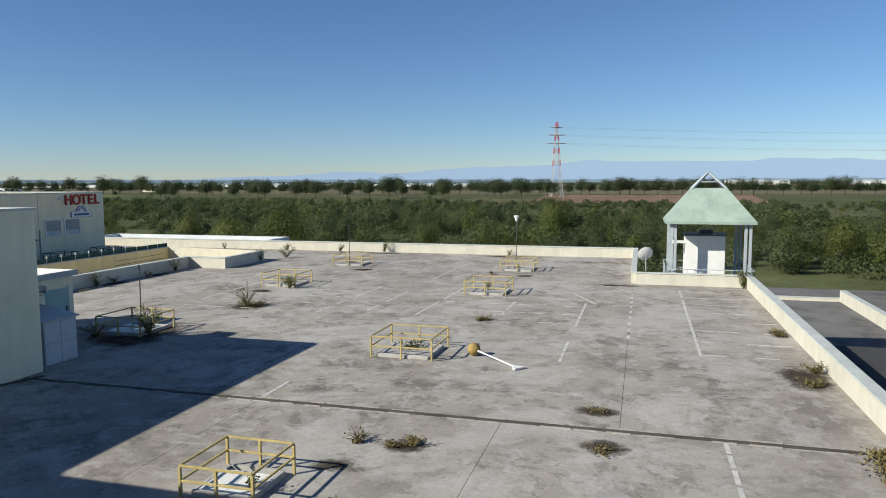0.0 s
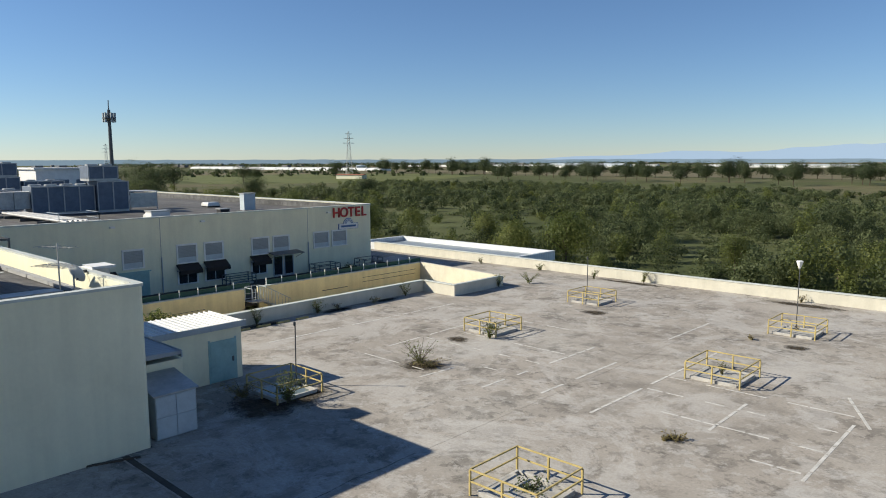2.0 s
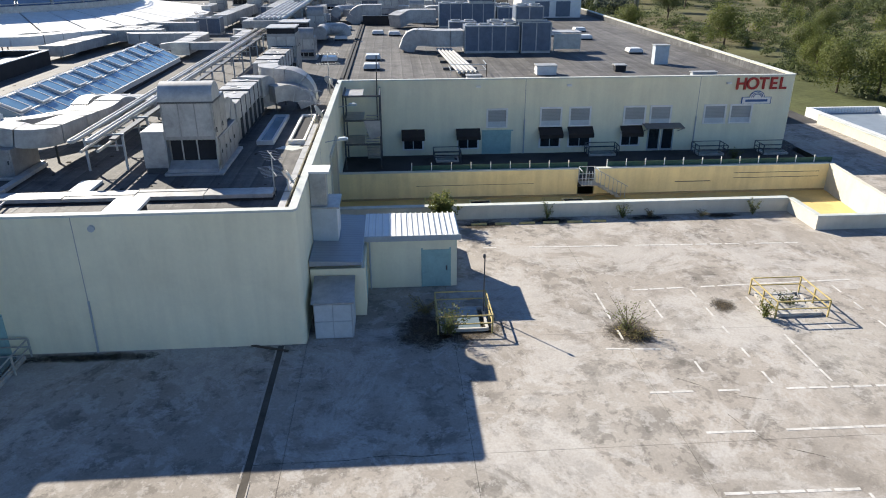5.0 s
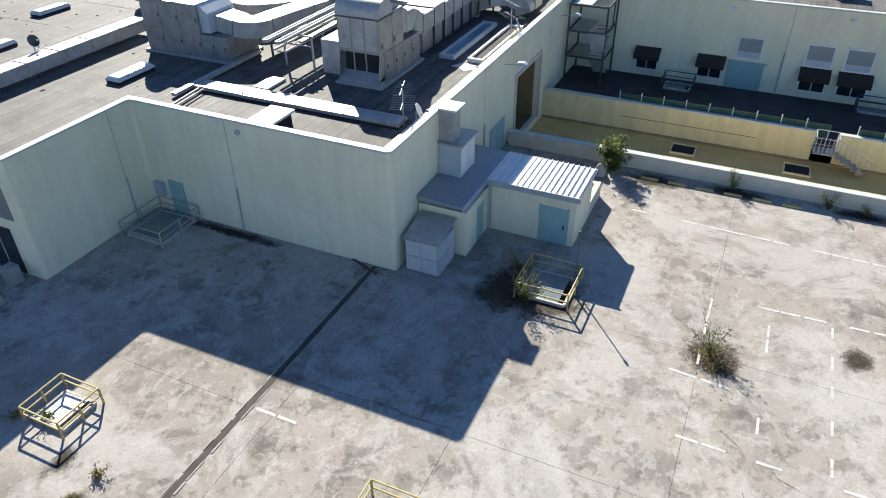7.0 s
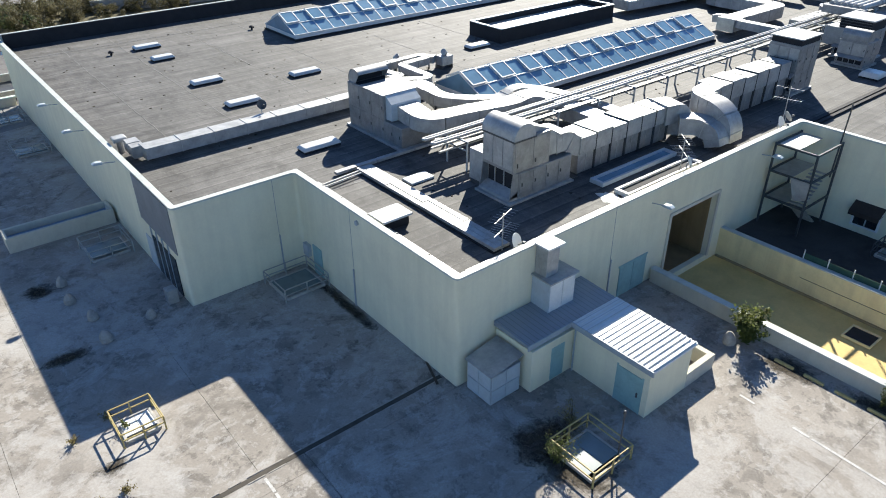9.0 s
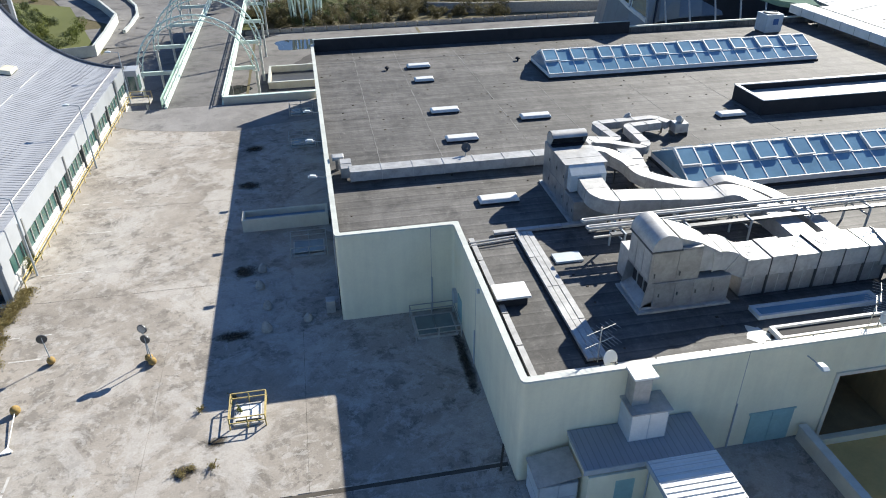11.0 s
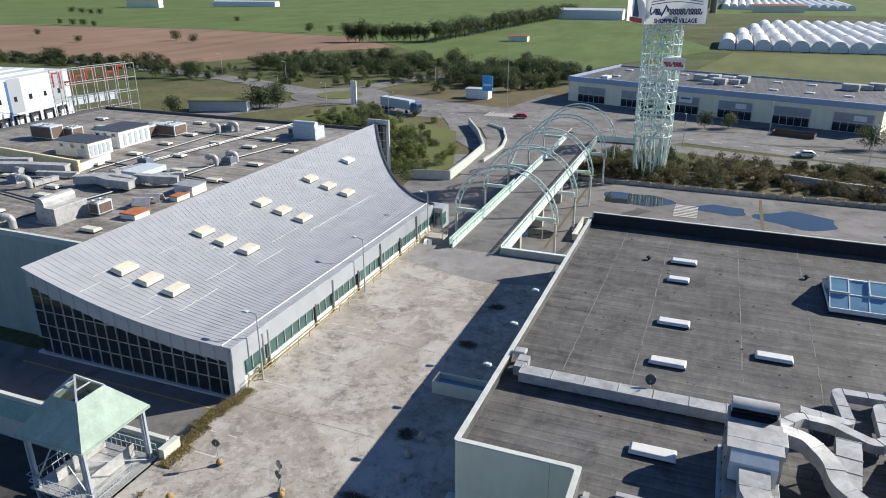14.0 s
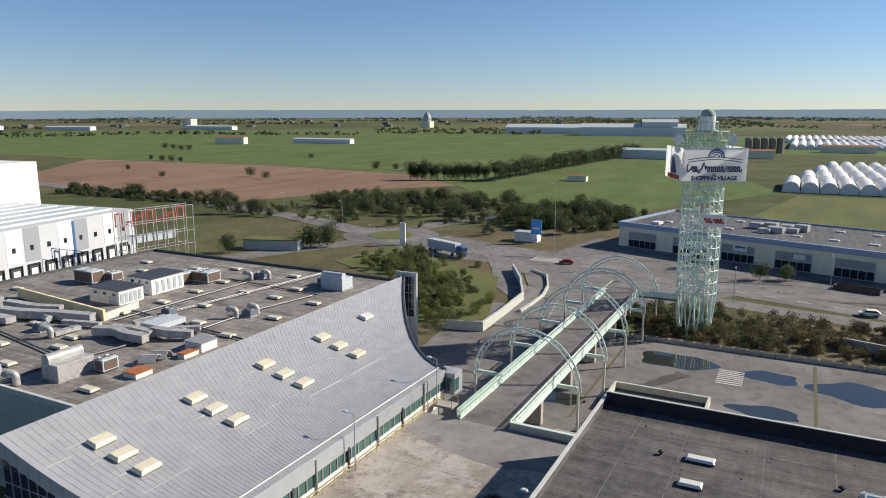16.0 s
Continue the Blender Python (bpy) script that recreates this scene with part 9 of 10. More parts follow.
# ---- white warehouse with docks, scaffold sign ----
PANEL_DARK = worn("slate_grey_panel", (.3, .32, .34), .06, .1, 3, .6)
PANEL_WHITE = worn("clean_white_panel", (.7, .71, .72), .05, .1, 3, .6)
PANEL_PALE = worn("pale_grey_panel", (.5, .52, .54), .05, .1, 3, .6)
wh = thing("warehouse", (148, -112, GZ), "white warehouse with grey panels and loading docks", "building", "", 8)
part("hall", B().box(0, 60, 0, 75, 0, 14.5), PANEL_PALE, wh)
part("high_block", B().box(48, 110, -10, 75, 0, 27), M_WHITE, wh, "tall white block")
for k in range(13):
    y = 3 + k * 5.2
    dk = part("dock_door", B().box(-.12, 0, y, y + 2.9, 1.2, 4.6), M_STEEL_DARK, wh)
    part("dock_shelter", B().box(-.4, -.12, y - .3, y, 1.0, 5.0).box(-.4, -.12, y + 2.9, y + 3.2, 1.0, 5.0).box(-.4, -.12, y - .3, y + 3.2, 4.6, 5.0), M_BLACK, dk)
    part("dock_leaf", B().box(-.2, -.12, y + .5, y + 2.4, 1.4, 3.8), M_WHITE, dk)
    if k % 3 == 0:
        part("grey_panel", B().box(-.06, 0, y - 1, y + 3.6, 5.6, 14.4), PANEL_DARK, wh)
    elif k % 3 == 1:
        part("white_panel", B().box(-.06, 0, y - 1, y + 3.6, 5.6, 14.4), PANEL_WHITE, wh)
    part("small_window", B().box(-.1, 0, y + 1, y + 2, 8.5, 9.8), M_GLASS_DARK, wh)
for k in range(7):
    part("roof_ridge", B().box(4 + k * 7, 8 + k * 7, 4, 70, 14.5, 15.1), M_LOCKER, wh)
for y in (22, 48):
    part("blue_stripe", B().box(-.14, 0, y, y + .8, 4, 14), M_BLUE, wh)
sc = thing("scaffold_sign", (128, -114, GZ), "tall scaffold sign frame with red shapes seen from behind", "sign", "", 80)
sc.scale = (1.2, 1.2, 1.22)
for i in range(8):
    for y in (0, 3):
        part("upright", B().tube([(i * 2.6, y, 0), (i * 2.6, y, 14)], .1, 5), M_GALV_DULL, sc)
    part("brace", B().tube([(i * 2.6, 0, 2), (i * 2.6, 3, 8)], .07, 4), M_GALV_DULL, sc)
for z in (2, 5, 8, 11, 14):
    for y in (0, 3):
        part("ledger", B().tube([(0, y, z), (18.2, y, z)], .08, 5), M_GALV_DULL, sc)
for i in range(7):
    part("red_shape", B().box(i * 2.6 + .3, i * 2.6 + .55, -.3, -.1, 10, 13.4).box(i * 2.6 + .8, i * 2.6 + 2.1, -.3, -.1, 13.1 - (i % 3), 13.4 - (i % 3)).box(i * 2.6 + 1.85, i * 2.6 + 2.1, -.3, -.1, 10.4, 13.1 - (i % 3)), M_RED, sc)
part("blue_shape", B().box(3, 15, -.3, -.1, 6.2, 8.2), M_LOCKER, sc)
blk = thing("low_shed", (118, -140, GZ), "low dark green flat shed beside the road", "shed", "", 20)
part("wall", B().box(-9, 9, -3, 3, 0, 3.2), M_GREYSTEEL, blk)
part("roof", B().box(-9.3, 9.3, -3.3, 3.3, 3.2, 3.5), M_GREEN2, blk)
tot = thing("totem_sign", (84, -164, GZ), "tall white blank totem sign", "sign")
part("panel", B().box(-1.0, 1.0, -.25, .25, 0, 7.5), M_WHITE, tot, "", .05)
bs = thing("road_sign", (46, -187, GZ), "blue and white roadside panel on a post", "sign")
part("post", B().tube([(0, 0, 0), (0, 0, 3)], .12, 6), M_GREYSTEEL, bs)
part("panel", B().box(-1.8, 1.8, -.1, .1, 3, 8), worn("sky_blue_sign", (.08, .36, .72), .1, 1, 8, .5), bs, "bright blue panel")
part("panel_band", B().box(-1.3, 1.3, .1, .13, 4.6, 5.3), M_WHITE, bs)
ks = thing("kiosk", (50, -190, GZ), "small white roadside kiosk", "kiosk")
part("wall", B().box(-4, 4, -2, 2, 0, 3), M_WHITE, ks)
part("roof", B().box(-4.3, 4.3, -2.3, 2.3, 3, 3.3), M_GREYSTEEL, ks)
street_lamp(34, -170, GZ, 22, 0, 1.2, "very tall grey lamp mast by the road")
for x, y, a in ((-20, -137, 90), (-60, -138, 90), (10, -120, 0), (60, -140, 200), (86, -150, 30), (110, -160, 60), (130, -195, 80), (170, -208, 80), (-70, -60, 0), (-40, -160, 270), (70, -200, 0), (-95, -137, 90)):
    street_lamp(x, y, GZ, 8.5, a, 1.2, "grey road lamp with a single arm", "road lamps")


# ---- vehicles ----
def car(x, y, turn, paint, label):
    t = thing("car", (x, y, GZ + .08), label, "car", "cars", turn)
    prof = [(-2.1, .35), (2.1, .35), (2.15, .75), (1.3, .92), (.6, 1.42), (-1.2, 1.45), (-1.95, .98), (-2.15, .8)]
    part("body", B().extrude([(p, q) for p, q in prof], -.86, .86, "y"), paint, t, "", .06).matrix_basis = Matrix.Identity(4)
    part("glass", B().extrude([(.62, 1.36), (1.22, .97), (-1.75, .99), (-1.15, 1.39)], -.875, .875, "y"), M_GLASS_DARK, t)
    for wx in (-1.3, 1.3):
        for wy in (-.8, .8):
            w = part("wheel", B().tube([(wx, wy - .1, .33), (wx, wy + .1, .33)], .33, 14), M_BLACK, t)
            part("rim", B().tube([(wx, wy - .11, .33), (wx, wy + .11, .33)], .18, 10), M_GALV, w)


car(27, -160, 10, worn("red_car_paint", (.3, .02, .02), .1, 2, 9, .3, 0, .5), "small red car on the road")
car(-47, -138.5, 3, M_WHITE, "white estate car on the road")
tr = thing("lorry", (67, -158.5, GZ + .1), "lorry with a long pale trailer at the roundabout", "lorry", "", -22)
part("trailer", B().box(-8, 5, -1.25, 1.25, 1.1, 3.9), M_LOCKER, tr, "", .05)
part("cab", B().box(-11, -8.4, -1.2, 1.2, .6, 3.4), M_BLUE, tr, "blue cab", .15)
part("windscreen", B().box(-11.04, -11, -1.0, 1.0, 1.9, 2.9), M_GLASS_DARK, tr)
for wx in (-9.8, -6.5, 1.5, 2.8, 4.1):
    for wy in (-1.1, 1.1):
        part("wheel", B().tube([(wx, wy - .15, .5), (wx, wy + .15, .5)], .5, 12), M_BLACK, tr)

# ---- entrance rotunda behind the south edge ----
M_CANOPY = worn("faded_mint_canopy", (.14, .22, .175), .25, .6, 6, .95, 0, .05)
RO = Vector((-66, -50, GZ))
rot = thing("entrance_rotunda", RO, "leaning blue-grey clad entrance drum with arched windows under a mint canopy", "building")
M_CLAD = worn("blue_grey_cladding", (.11, .15, .2), .15, .5, 6, .35, .3)


def rl(x, y, z):
    return (x - RO.x, y - RO.y, z - RO.z)


def slab(pts, th=.25):
    """A thick four-cornered sheet."""
    q = [Vector(p) for p in pts]
    nn = (q[1] - q[0]).cross(q[3] - q[0]).normalized() * th
    return B().add([tuple(p) for p in q] + [tuple(p - nn) for p in q], [(0, 1, 2, 3), (7, 6, 5, 4), (0, 4, 5, 1), (1, 5, 6, 2), (2, 6, 7, 3), (3, 7, 4, 0)])


LOW = [(-62, -68), (-57.5, -62), (-54.8, -53), (-55.2, -45), (-57.2, -40.2)]
HIGH = [(-64.6, -66), (-60.8, -60.5), (-58.4, -53), (-58.6, -46.6), (-59.8, -42.6)]
M_NAVY = worn("navy_cladding_and_void_shade", (.03, .04, .06), .2, .6, 6, .75, 0, .15)
SILL = (.8, .76, .71, .65, .585)
for k in range(4):
    p, q, r, t2 = Vector((*LOW[k], -7)), Vector((*LOW[k + 1], -7)), Vector((*HIGH[k + 1], 14)), Vector((*HIGH[k], 14))
    nn = (q - p).cross(t2 - p).normalized()

    def at(u, v, off=0.0):
        """A point of this face of the drum, across and up."""
        lo, hi = p + (q - p) * u, t2 + (r - t2) * u
        return rl(*(lo + (hi - lo) * v + nn * off))
    s0, s1 = SILL[k], SILL[k + 1]
    for j in range(2):
        u0, u1 = j / 2 + .004, (j + 1) / 2 - .004
        a0, a1 = s0 + (s1 - s0) * u0, s0 + (s1 - s0) * u1
        part("clad_panel", slab([at(u0, 0), at(u1, 0), at(u1, a1), at(u0, a0)]), M_CLAD, rot)
        part("upper_panel", slab([at(u0, a0 + .004, -.04), at(u1, a1 + .004, -.04), at(u1, 1, -.04), at(u0, 1, -.04)]), M_NAVY, rot, "dark navy panel")
    part("sill", B().beam(at(0, s0, .06), at(1, s1, .06), .22, .3), M_LOCKER, rot)
    if k >= 2:
        u0, u1, rise = (.05, .95, .225) if k == 2 else (.04, .8, .225)
        arch = []
        for i in range(19):
            a = math.pi * i / 18
            uu = (u0 + u1) / 2 + (u1 - u0) / 2 * math.cos(a)
            arch.append(at(uu, s0 + (s1 - s0) * uu + .012 + rise * math.sin(a) ** .85, .06))
        fr = part("arch_frame", B().tube(arch + arch[:1], .15, 6), M_LOCKER, rot, "pale arched window frame")
        part("arch_pane", B().add(arch, [tuple(range(19))]), M_GLASS_DARK, fr)
TONGUE = [(-57.6, -40.9, 5.4, 11.8), (-60.0, -42.6, 5.6, 11.2), (-63, -43.0, 5.8, 9.6), (-66, -42.6, 6.0, 7.9), (-68.6, -41.8, 6.2, 6.6)]
for (x0, y0, a0, b0), (x1, y1, a1, b1) in zip(TONGUE, TONGUE[1:]):
    part("curved_panel", slab([rl(x0, y0, a0), rl(x1, y1, a1), rl(x1, y1 - .4, b1), rl(x0, y0 - 1.2, b0)]), M_CLAD, rot)
# Added dark block stands in for the shaded void under the canopy.
part("void_shade_block", B().box(-22, 5, -9, -1.5, 0, 13.2), M_NAVY, rot, "dark block standing for the shaded void behind the canopy")
part("landing", B().box(-16, 9, 9.8, 11.4, 0, 12.6), M_GREYSTEEL, rot)
RIM = [(-60.5, -47, 13.6), (-64, -45.2, 11.2), (-68.2, -44, 9.8), (-71.7, -43, 8.6), (-76.7, -42, 7.0), (-82, -41, 6.35)]
for (x0, y0, z0), (x1, y1, z1) in zip(RIM, RIM[1:]):
    part("canopy_sheet", slab([rl(x0, y0, z0 + .5), rl(x1, y1, z1 + .5), rl(x1 - 1.4, y1 - 6.4, z1 + 1.4), rl(x0 - 1.4, y0 - 6.4, z0 + 1.4)], .3), M_CANOPY, rot, "mint sheet canopy")
    part("canopy_rim", B().beam(rl(x0, y0, z0 + .2), rl(x1, y1, z1 + .2), .5, .7), M_CANOPY, rot)
for k, (x, zt, yt) in enumerate(((-61.2, 13.0, -46.4), (-64.5, 11, -45.1), (-68, 9.8, -44), (-71.5, 8.6, -43.1), (-75, 7.5, -42.4))):
    part("strut", B().tube([rl(x + 1.6, -39.6, 5.6), rl(x, yt, zt)], .12, 6), M_GALV_DULL, rot)
lw = thing("lean_to_wall", (-53.5, -59, GZ), "short white wall stub beside the entrance drum", "wall")
part("wall", B().box(-.3, .3, -4, 4, 0, 5.5), M_COPING, lw)

# ---- tunnels of white film, far ----
for r in range(4):
    for k in range(13):
        t = thing("greenhouse", (-26 - k * 9.2 - r * 8, -392 - r * 48, GZ), "long white film greenhouse tunnel", "greenhouse", "greenhouses")
        part("film", B().extrude([(4.4 * math.cos(math.pi * q / 10), 1.2 + 4.6 * math.sin(math.pi * q / 10)) for q in range(11)] + [(-4.4, 0), (4.4, 0)], 0, -44, "y"), M_WHITE, t)
for r in range(2):
    for k in range(15):
        t = thing("greenhouse", (-17 - k * 9.2 + r * 12, -875 - r * 190, GZ), "long white film greenhouse tunnel", "greenhouse", "far greenhouses")
        part("film", B().extrude([(4.4 * math.cos(math.pi * q / 10), 1.2 + 4.6 * math.sin(math.pi * q / 10)) for q in range(11)] + [(-4.4, 0), (4.4, 0)], 0, -160, "y"), M_WHITE, t)
for x, y, L, n in ((-1010, 905, 150, 5), (-1200, 930, 150, 6), (-1420, 960, 160, 6), (-1640, 990, 150, 5), (-1500, 1650, 260, 6), (-1250, 1800, 260, 6), (-950, 1900, 240, 5), (-650, 1950, 240, 5)):
    for k in range(n):
        t = thing("greenhouse", (x - k * 34, y - k * 9, GZ), "broad white film greenhouse on the far plain", "greenhouse", "far greenhouses", 15)
        part("film", B().extrude([(L / 8 * math.cos(math.pi * q / 8), 1.5 + 4.2 * math.sin(math.pi * q / 8)) for q in range(9)] + [(-L / 8, 0), (L / 8, 0)], 0, 32, "x"), M_WHITE, t)
M_SILO = worn("silo_sheet", (.24, .2, .17), .2, .4, 3, .6)
for k in range(5):
    t = thing("silo", (23 - k * 7.4, -768 - k * 3, GZ), "tall brown metal silo on the farm plain", "silo", "farm silos")
    smooth(part("drum", B().lathe((0, 0, 0), [(3.4, 0), (3.4, 15.5)], 16), M_SILO, t))
    part("roof", B().lathe((0, 0, 15.5), [(3.5, 0), (.4, 1.6), (0, 1.7)], 16), M_SILO, t)
for x, y, sx, sy, h, turn in ((380, -1330, 260, 60, 12, 10), (250, -1260, 180, 60, 15, 12), (205, -1270, 60, 50, 24, 12), (660, -690, 40, 14, 9, 20), (560, -760, 90, 12, 6, 5), (1330, -1250, 30, 20, 25, 0), (1250, -1240, 140, 20, 8, 5), (1500, -1050, 120, 20, 8, 15), (1750, -1000, 90, 20, 8, 15),
                              (95, -640, 60, 16, 8, 0), (20, -690, 50, 14, 7, 4), (95, -400, 12, 5, 3.5, 0), (-70, -820, 50, 14, 7, 4), (-900, 1500, 300, 30, 5, -30), (-1150, 1900, 400, 40, 5, -25), (-500, 1700, 300, 30, 5, -5), (-1500, 1300, 300, 30, 5, -40), (-700, 900, 40, 14, 6, 0), (-560, 480, 30, 10, 4, 20), (300, 2100, 160, 40, 10, 0), (520, 1900, 120, 30, 10, 5)):
    t = thing("far_shed", (x, y, GZ), "pale low industrial shed on the plain", "shed", "far sheds", turn)
    part("wall", B().box(-sx / 2, sx / 2, -sy / 2, sy / 2, 0, h), M_WHITE if sx > 50 else M_CREAM, t)
    part("roof", B().extrude([(-sy / 2 - .5, h), (sy / 2 + .5, h), (0, h + sy * .1)], -sx / 2 - .5, sx / 2 + .5, "x"), M_LOCKER if sx > 50 else worn("terracotta", (.3, .12, .07), .2, .3, 2, .8) if "terracotta" not in bpy.data.materials else bpy.data.materials["terracotta"], t)
rngf = np.random.default_rng(5)
v, f = [], []
bb = B()
for k in range(420):
    a = rngf.uniform(0, 2 * math.pi)
    d = rngf.uniform(1900, 4300)
    x, y = d * math.cos(a), d * math.sin(a)
    s, h = rngf.uniform(5, 18), rngf.uniform(4, 9)
    bb.box(x - s, x + s, y - s * .5, y + s * .5, GZ, GZ + h)
tagged(part("far_town", bb, worn("far_house_render", (.2, .19, .18), .3, .01, .05, .9)), "scattered pale houses of far villages on the plain", "houses", "", "stuff")
ch = thing("far_church", (880, -1650, GZ), "distant domed church on the plain", "church")
part("nave", B().box(-14, 14, -12, 12, 0, 16), M_CREAM, ch)
part("dome", B().lathe((0, 0, 16), [(11, 0), (11, 10), (8, 18), (3, 23), (.5, 26)], 14), M_GREYSTEEL, ch)

# ---- masts and pylons ----
mast = thing("telecom_mast", (-229, 105, GZ), "tall dark telecom mast with antenna head", "mast")
part("pole", B().tube([(0, 0, 0), (0, 0, 34.5)], .75, 10, .45), M_STEEL_DARK, mast)
part("platform", B().lathe((0, 0, 31.5), [(1.6, 0), (2.0, .1), (2.0, .5), (1.5, .6)], 12), M_STEEL_DARK, mast)
for k in range(6):
    a = 2 * math.pi * k / 6
    part("antenna", B().box(1.7 * math.cos(a) - .25, 1.7 * math.cos(a) + .25, 1.7 * math.sin(a) - .25, 1.7 * math.sin(a) + .25, 30.5, 33.5), M_GREYSTEEL, mast)
part("rod", B().tube([(0, 0, 34.5), (0, 0, 37.4)], .15, 6), M_STEEL_DARK, mast)


def pylon(x, y, h, turn, banded):
    t = thing("power_pylon", (x, y, GZ), "red and white lattice power pylon" if banded else "grey lattice power pylon", "pylon", "power pylons", turn)
    n, w0, w1 = 12, h * .085, h * .012
    for j in range(n):
        z0, z1 = h * j / n, h * (j + 1) / n
        a, c = w0 + (w1 - w0) * (j / n) ** .7, w0 + (w1 - w0) * ((j + 1) / n) ** .7
        b = B()
        for sx, sy in ((-1, -1), (1, -1), (1, 1), (-1, 1)):
            b.beam((sx * a, sy * a, z0), (sx * c, sy * c, z1), h * .0045)
        for q in range(4):
            s = ((-1, -1), (1, -1), (1, 1), (-1, 1))
            p, r = s[q], s[(q + 1) % 4]
            b.beam((p[0] * a, p[1] * a, z0), (r[0] * c, r[1] * c, z1), h * .0022)
            b.beam((r[0] * a, r[1] * a, z0), (p[0] * c, p[1] * c, z1), h * .0022)
        part("lattice_bay", b, (M_RED if j % 2 else M_GALV_DULL) if banded and j > 4 else M_GALV_DULL, t)
    for z, L in ((.72, .13), (.83, .11), (.93, .08)):
        part("cross_arm", B().beam((-h * L, 0, h * z), (h * L, 0, h * z), h * .012), M_GALV_DULL, t)
    return t


pylon(-69, 590, 62, 20, True)
pylon(-747, 632, 59, 60, False)
pylon(-1186, 486, 48, 60, False)
wires = B()
for k, z in enumerate((.72, .83, .93)):
    for s in (-1, 1):
        p = [(-69 + s * 8 + (700 * q), 590 + 35 * q, GZ + 62 * z - 40 * q * (1 - q)) for q in (i / 14 for i in range(15))]
        wires.tube(p, .028, 3)
struct("power_lines", wires, M_STEEL_DARK, "thin power lines sagging from the pylon", "power line")

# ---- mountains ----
# Distance haze over the range is put into a glowing blue colour.
mt = NT("mountain_haze_glow", 1, 0, 0)
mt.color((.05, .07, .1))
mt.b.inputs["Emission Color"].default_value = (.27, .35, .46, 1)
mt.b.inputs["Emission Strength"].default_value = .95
b = B()
N = 160
for k in range(N + 1):
    az = radians(45 - 130 * k / N)
    x, y = 4650 * -math.sin(az), 4650 * math.cos(az)
    env = min(1, max(0, k - 6) / 34) * min(1, (N - k) / 20)
    h = env * (70 + 60 * noise.noise((k * .045, 1.3, 0)) + 26 * noise.noise((k * .17, 7.7, 0)) + 10 * noise.noise((k * .5, 2.2, 0)))
    b.v += [(x, y, GZ - 5), (x, y, GZ + max(8, 1.1 * h + 52 * env))]
b.f = [(2 * k, 2 * k + 2, 2 * k + 3, 2 * k + 1) for k in range(N)]
# Blue-grey emission paints the haze that veils the farthest woods.
hz = NT("far_woods_haze_glow", 1, 0, 0)
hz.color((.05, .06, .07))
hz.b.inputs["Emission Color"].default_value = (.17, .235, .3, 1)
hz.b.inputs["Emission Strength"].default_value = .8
far = B()
N = 400
for k in range(N + 1):
    az = 2 * math.pi * k / N
    x, y = 4600 * math.cos(az), 4600 * math.sin(az)
    rise = 19 + 13 * max(0.0, -math.cos(az)) * (1 if y > 0 else .6) + 31 * max(0.0, min(1.0, .25 - 1.2 * math.sin(az)))
    far.v += [(x, y, GZ - 5), (x, y, GZ + rise + 3.2 * noise.noise((math.cos(az) * 60, math.sin(az) * 60, 3.1)) + 2 * noise.noise((math.cos(az) * 210, math.sin(az) * 210, 6.1)))]
far.f = [(2 * k, 2 * k + 2, 2 * k + 3, 2 * k + 1) for k in range(N)]
struct("backdrop_far_woods", far, hz.m, "line of far woods in a glowing blue-grey haze colour", "distance")
struct("backdrop_mountains", b, mt.m, "faint mountain range on the horizon in a glowing haze blue", "mountains")

# ---- trees and scrub ----
rngt = np.random.default_rng(11)


def tree(x, y, h, r, mat, leaves=900, leaf=.42, label="broad green tree with an open leafy crown", z=GROUND_Z, name="tree"):
    t = thing(name, (x, y, z), label, "tree", "trees")
    tr = B()
    tr.tube([(0, 0, 0), (.1, .05, h * .25), (-.05, .1, h * .5), (0, 0, h * .8)], h * .022, 7, h * .006)
    for k in range(6):
        a, z0 = k * 1.05 + rngt.random(), h * rngt.uniform(.22, .55)
        tr.tube([(0, 0, z0), (r * .4 * math.cos(a), r * .4 * math.sin(a), z0 + h * .13), (r * .75 * math.cos(a), r * .75 * math.sin(a), z0 + h * .22)], h * .009, 5, h * .003)
    part("trunk", tr, M_BARK, t)
    c, n = crown_points(rngt, (0, 0, h * .55), r * 1.2, h * .52, leaves, 14)
    c = c[c[:, 2] > h * (.26 if h > 15 else .05)]
    n = rngt.normal(0, .3, c.shape) + (c - np.array([0, 0, h * .55]))
    n /= np.linalg.norm(n, axis=1, keepdims=True)
    part("crown", raw_mesh("crown", *leaf_cards(c, n, rngt.uniform(.7, 1.5, len(c)) * leaf, rngt, .4), mat), None, t)
    return t


base_trees = {}


def tree_like(kind, x, y, s):
    """Repeats of a few grown trees, turned and scaled."""
    ob = base_trees[kind]
    c = copy_thing(ob, pose(x, y, GROUND_Z, 0, 0, rngt.uniform(0, 360)))
    c.scale = (s * rngt.uniform(.85, 1.15), s * rngt.uniform(.85, 1.15), s)
    return c


base_trees["a"] = tree(-14, 122, 10, 3.2, M_LEAF_YEL, 5200, .26, "tall yellow-green poplar-like tree at the scrub edge")
base_trees["b"] = tree(-23, 123, 6.5, 2.8, M_LEAF_YEL, 3600, .24, "yellow-green young tree at the scrub edge")
base_trees["c"] = tree(-108, 107, 10, 4.2, M_LEAF_YEL, 6500, .27, "bushy yellow-green tree beyond the hotel")
base_trees["d"] = tree(-300, 150, 16, 7.0, M_LEAF_TREE, 5200, .42, "large dark green tree on the plain")
base_trees["e"] = tree(-20, 695, 18, 8.5, M_LEAF_TREE, 1900, .9, "round dark field tree in a long row")
base_trees["f"] = tree(150, -235, 6, 3.2, M_LEAF_TREE, 1300, .38, "small dark roadside tree")
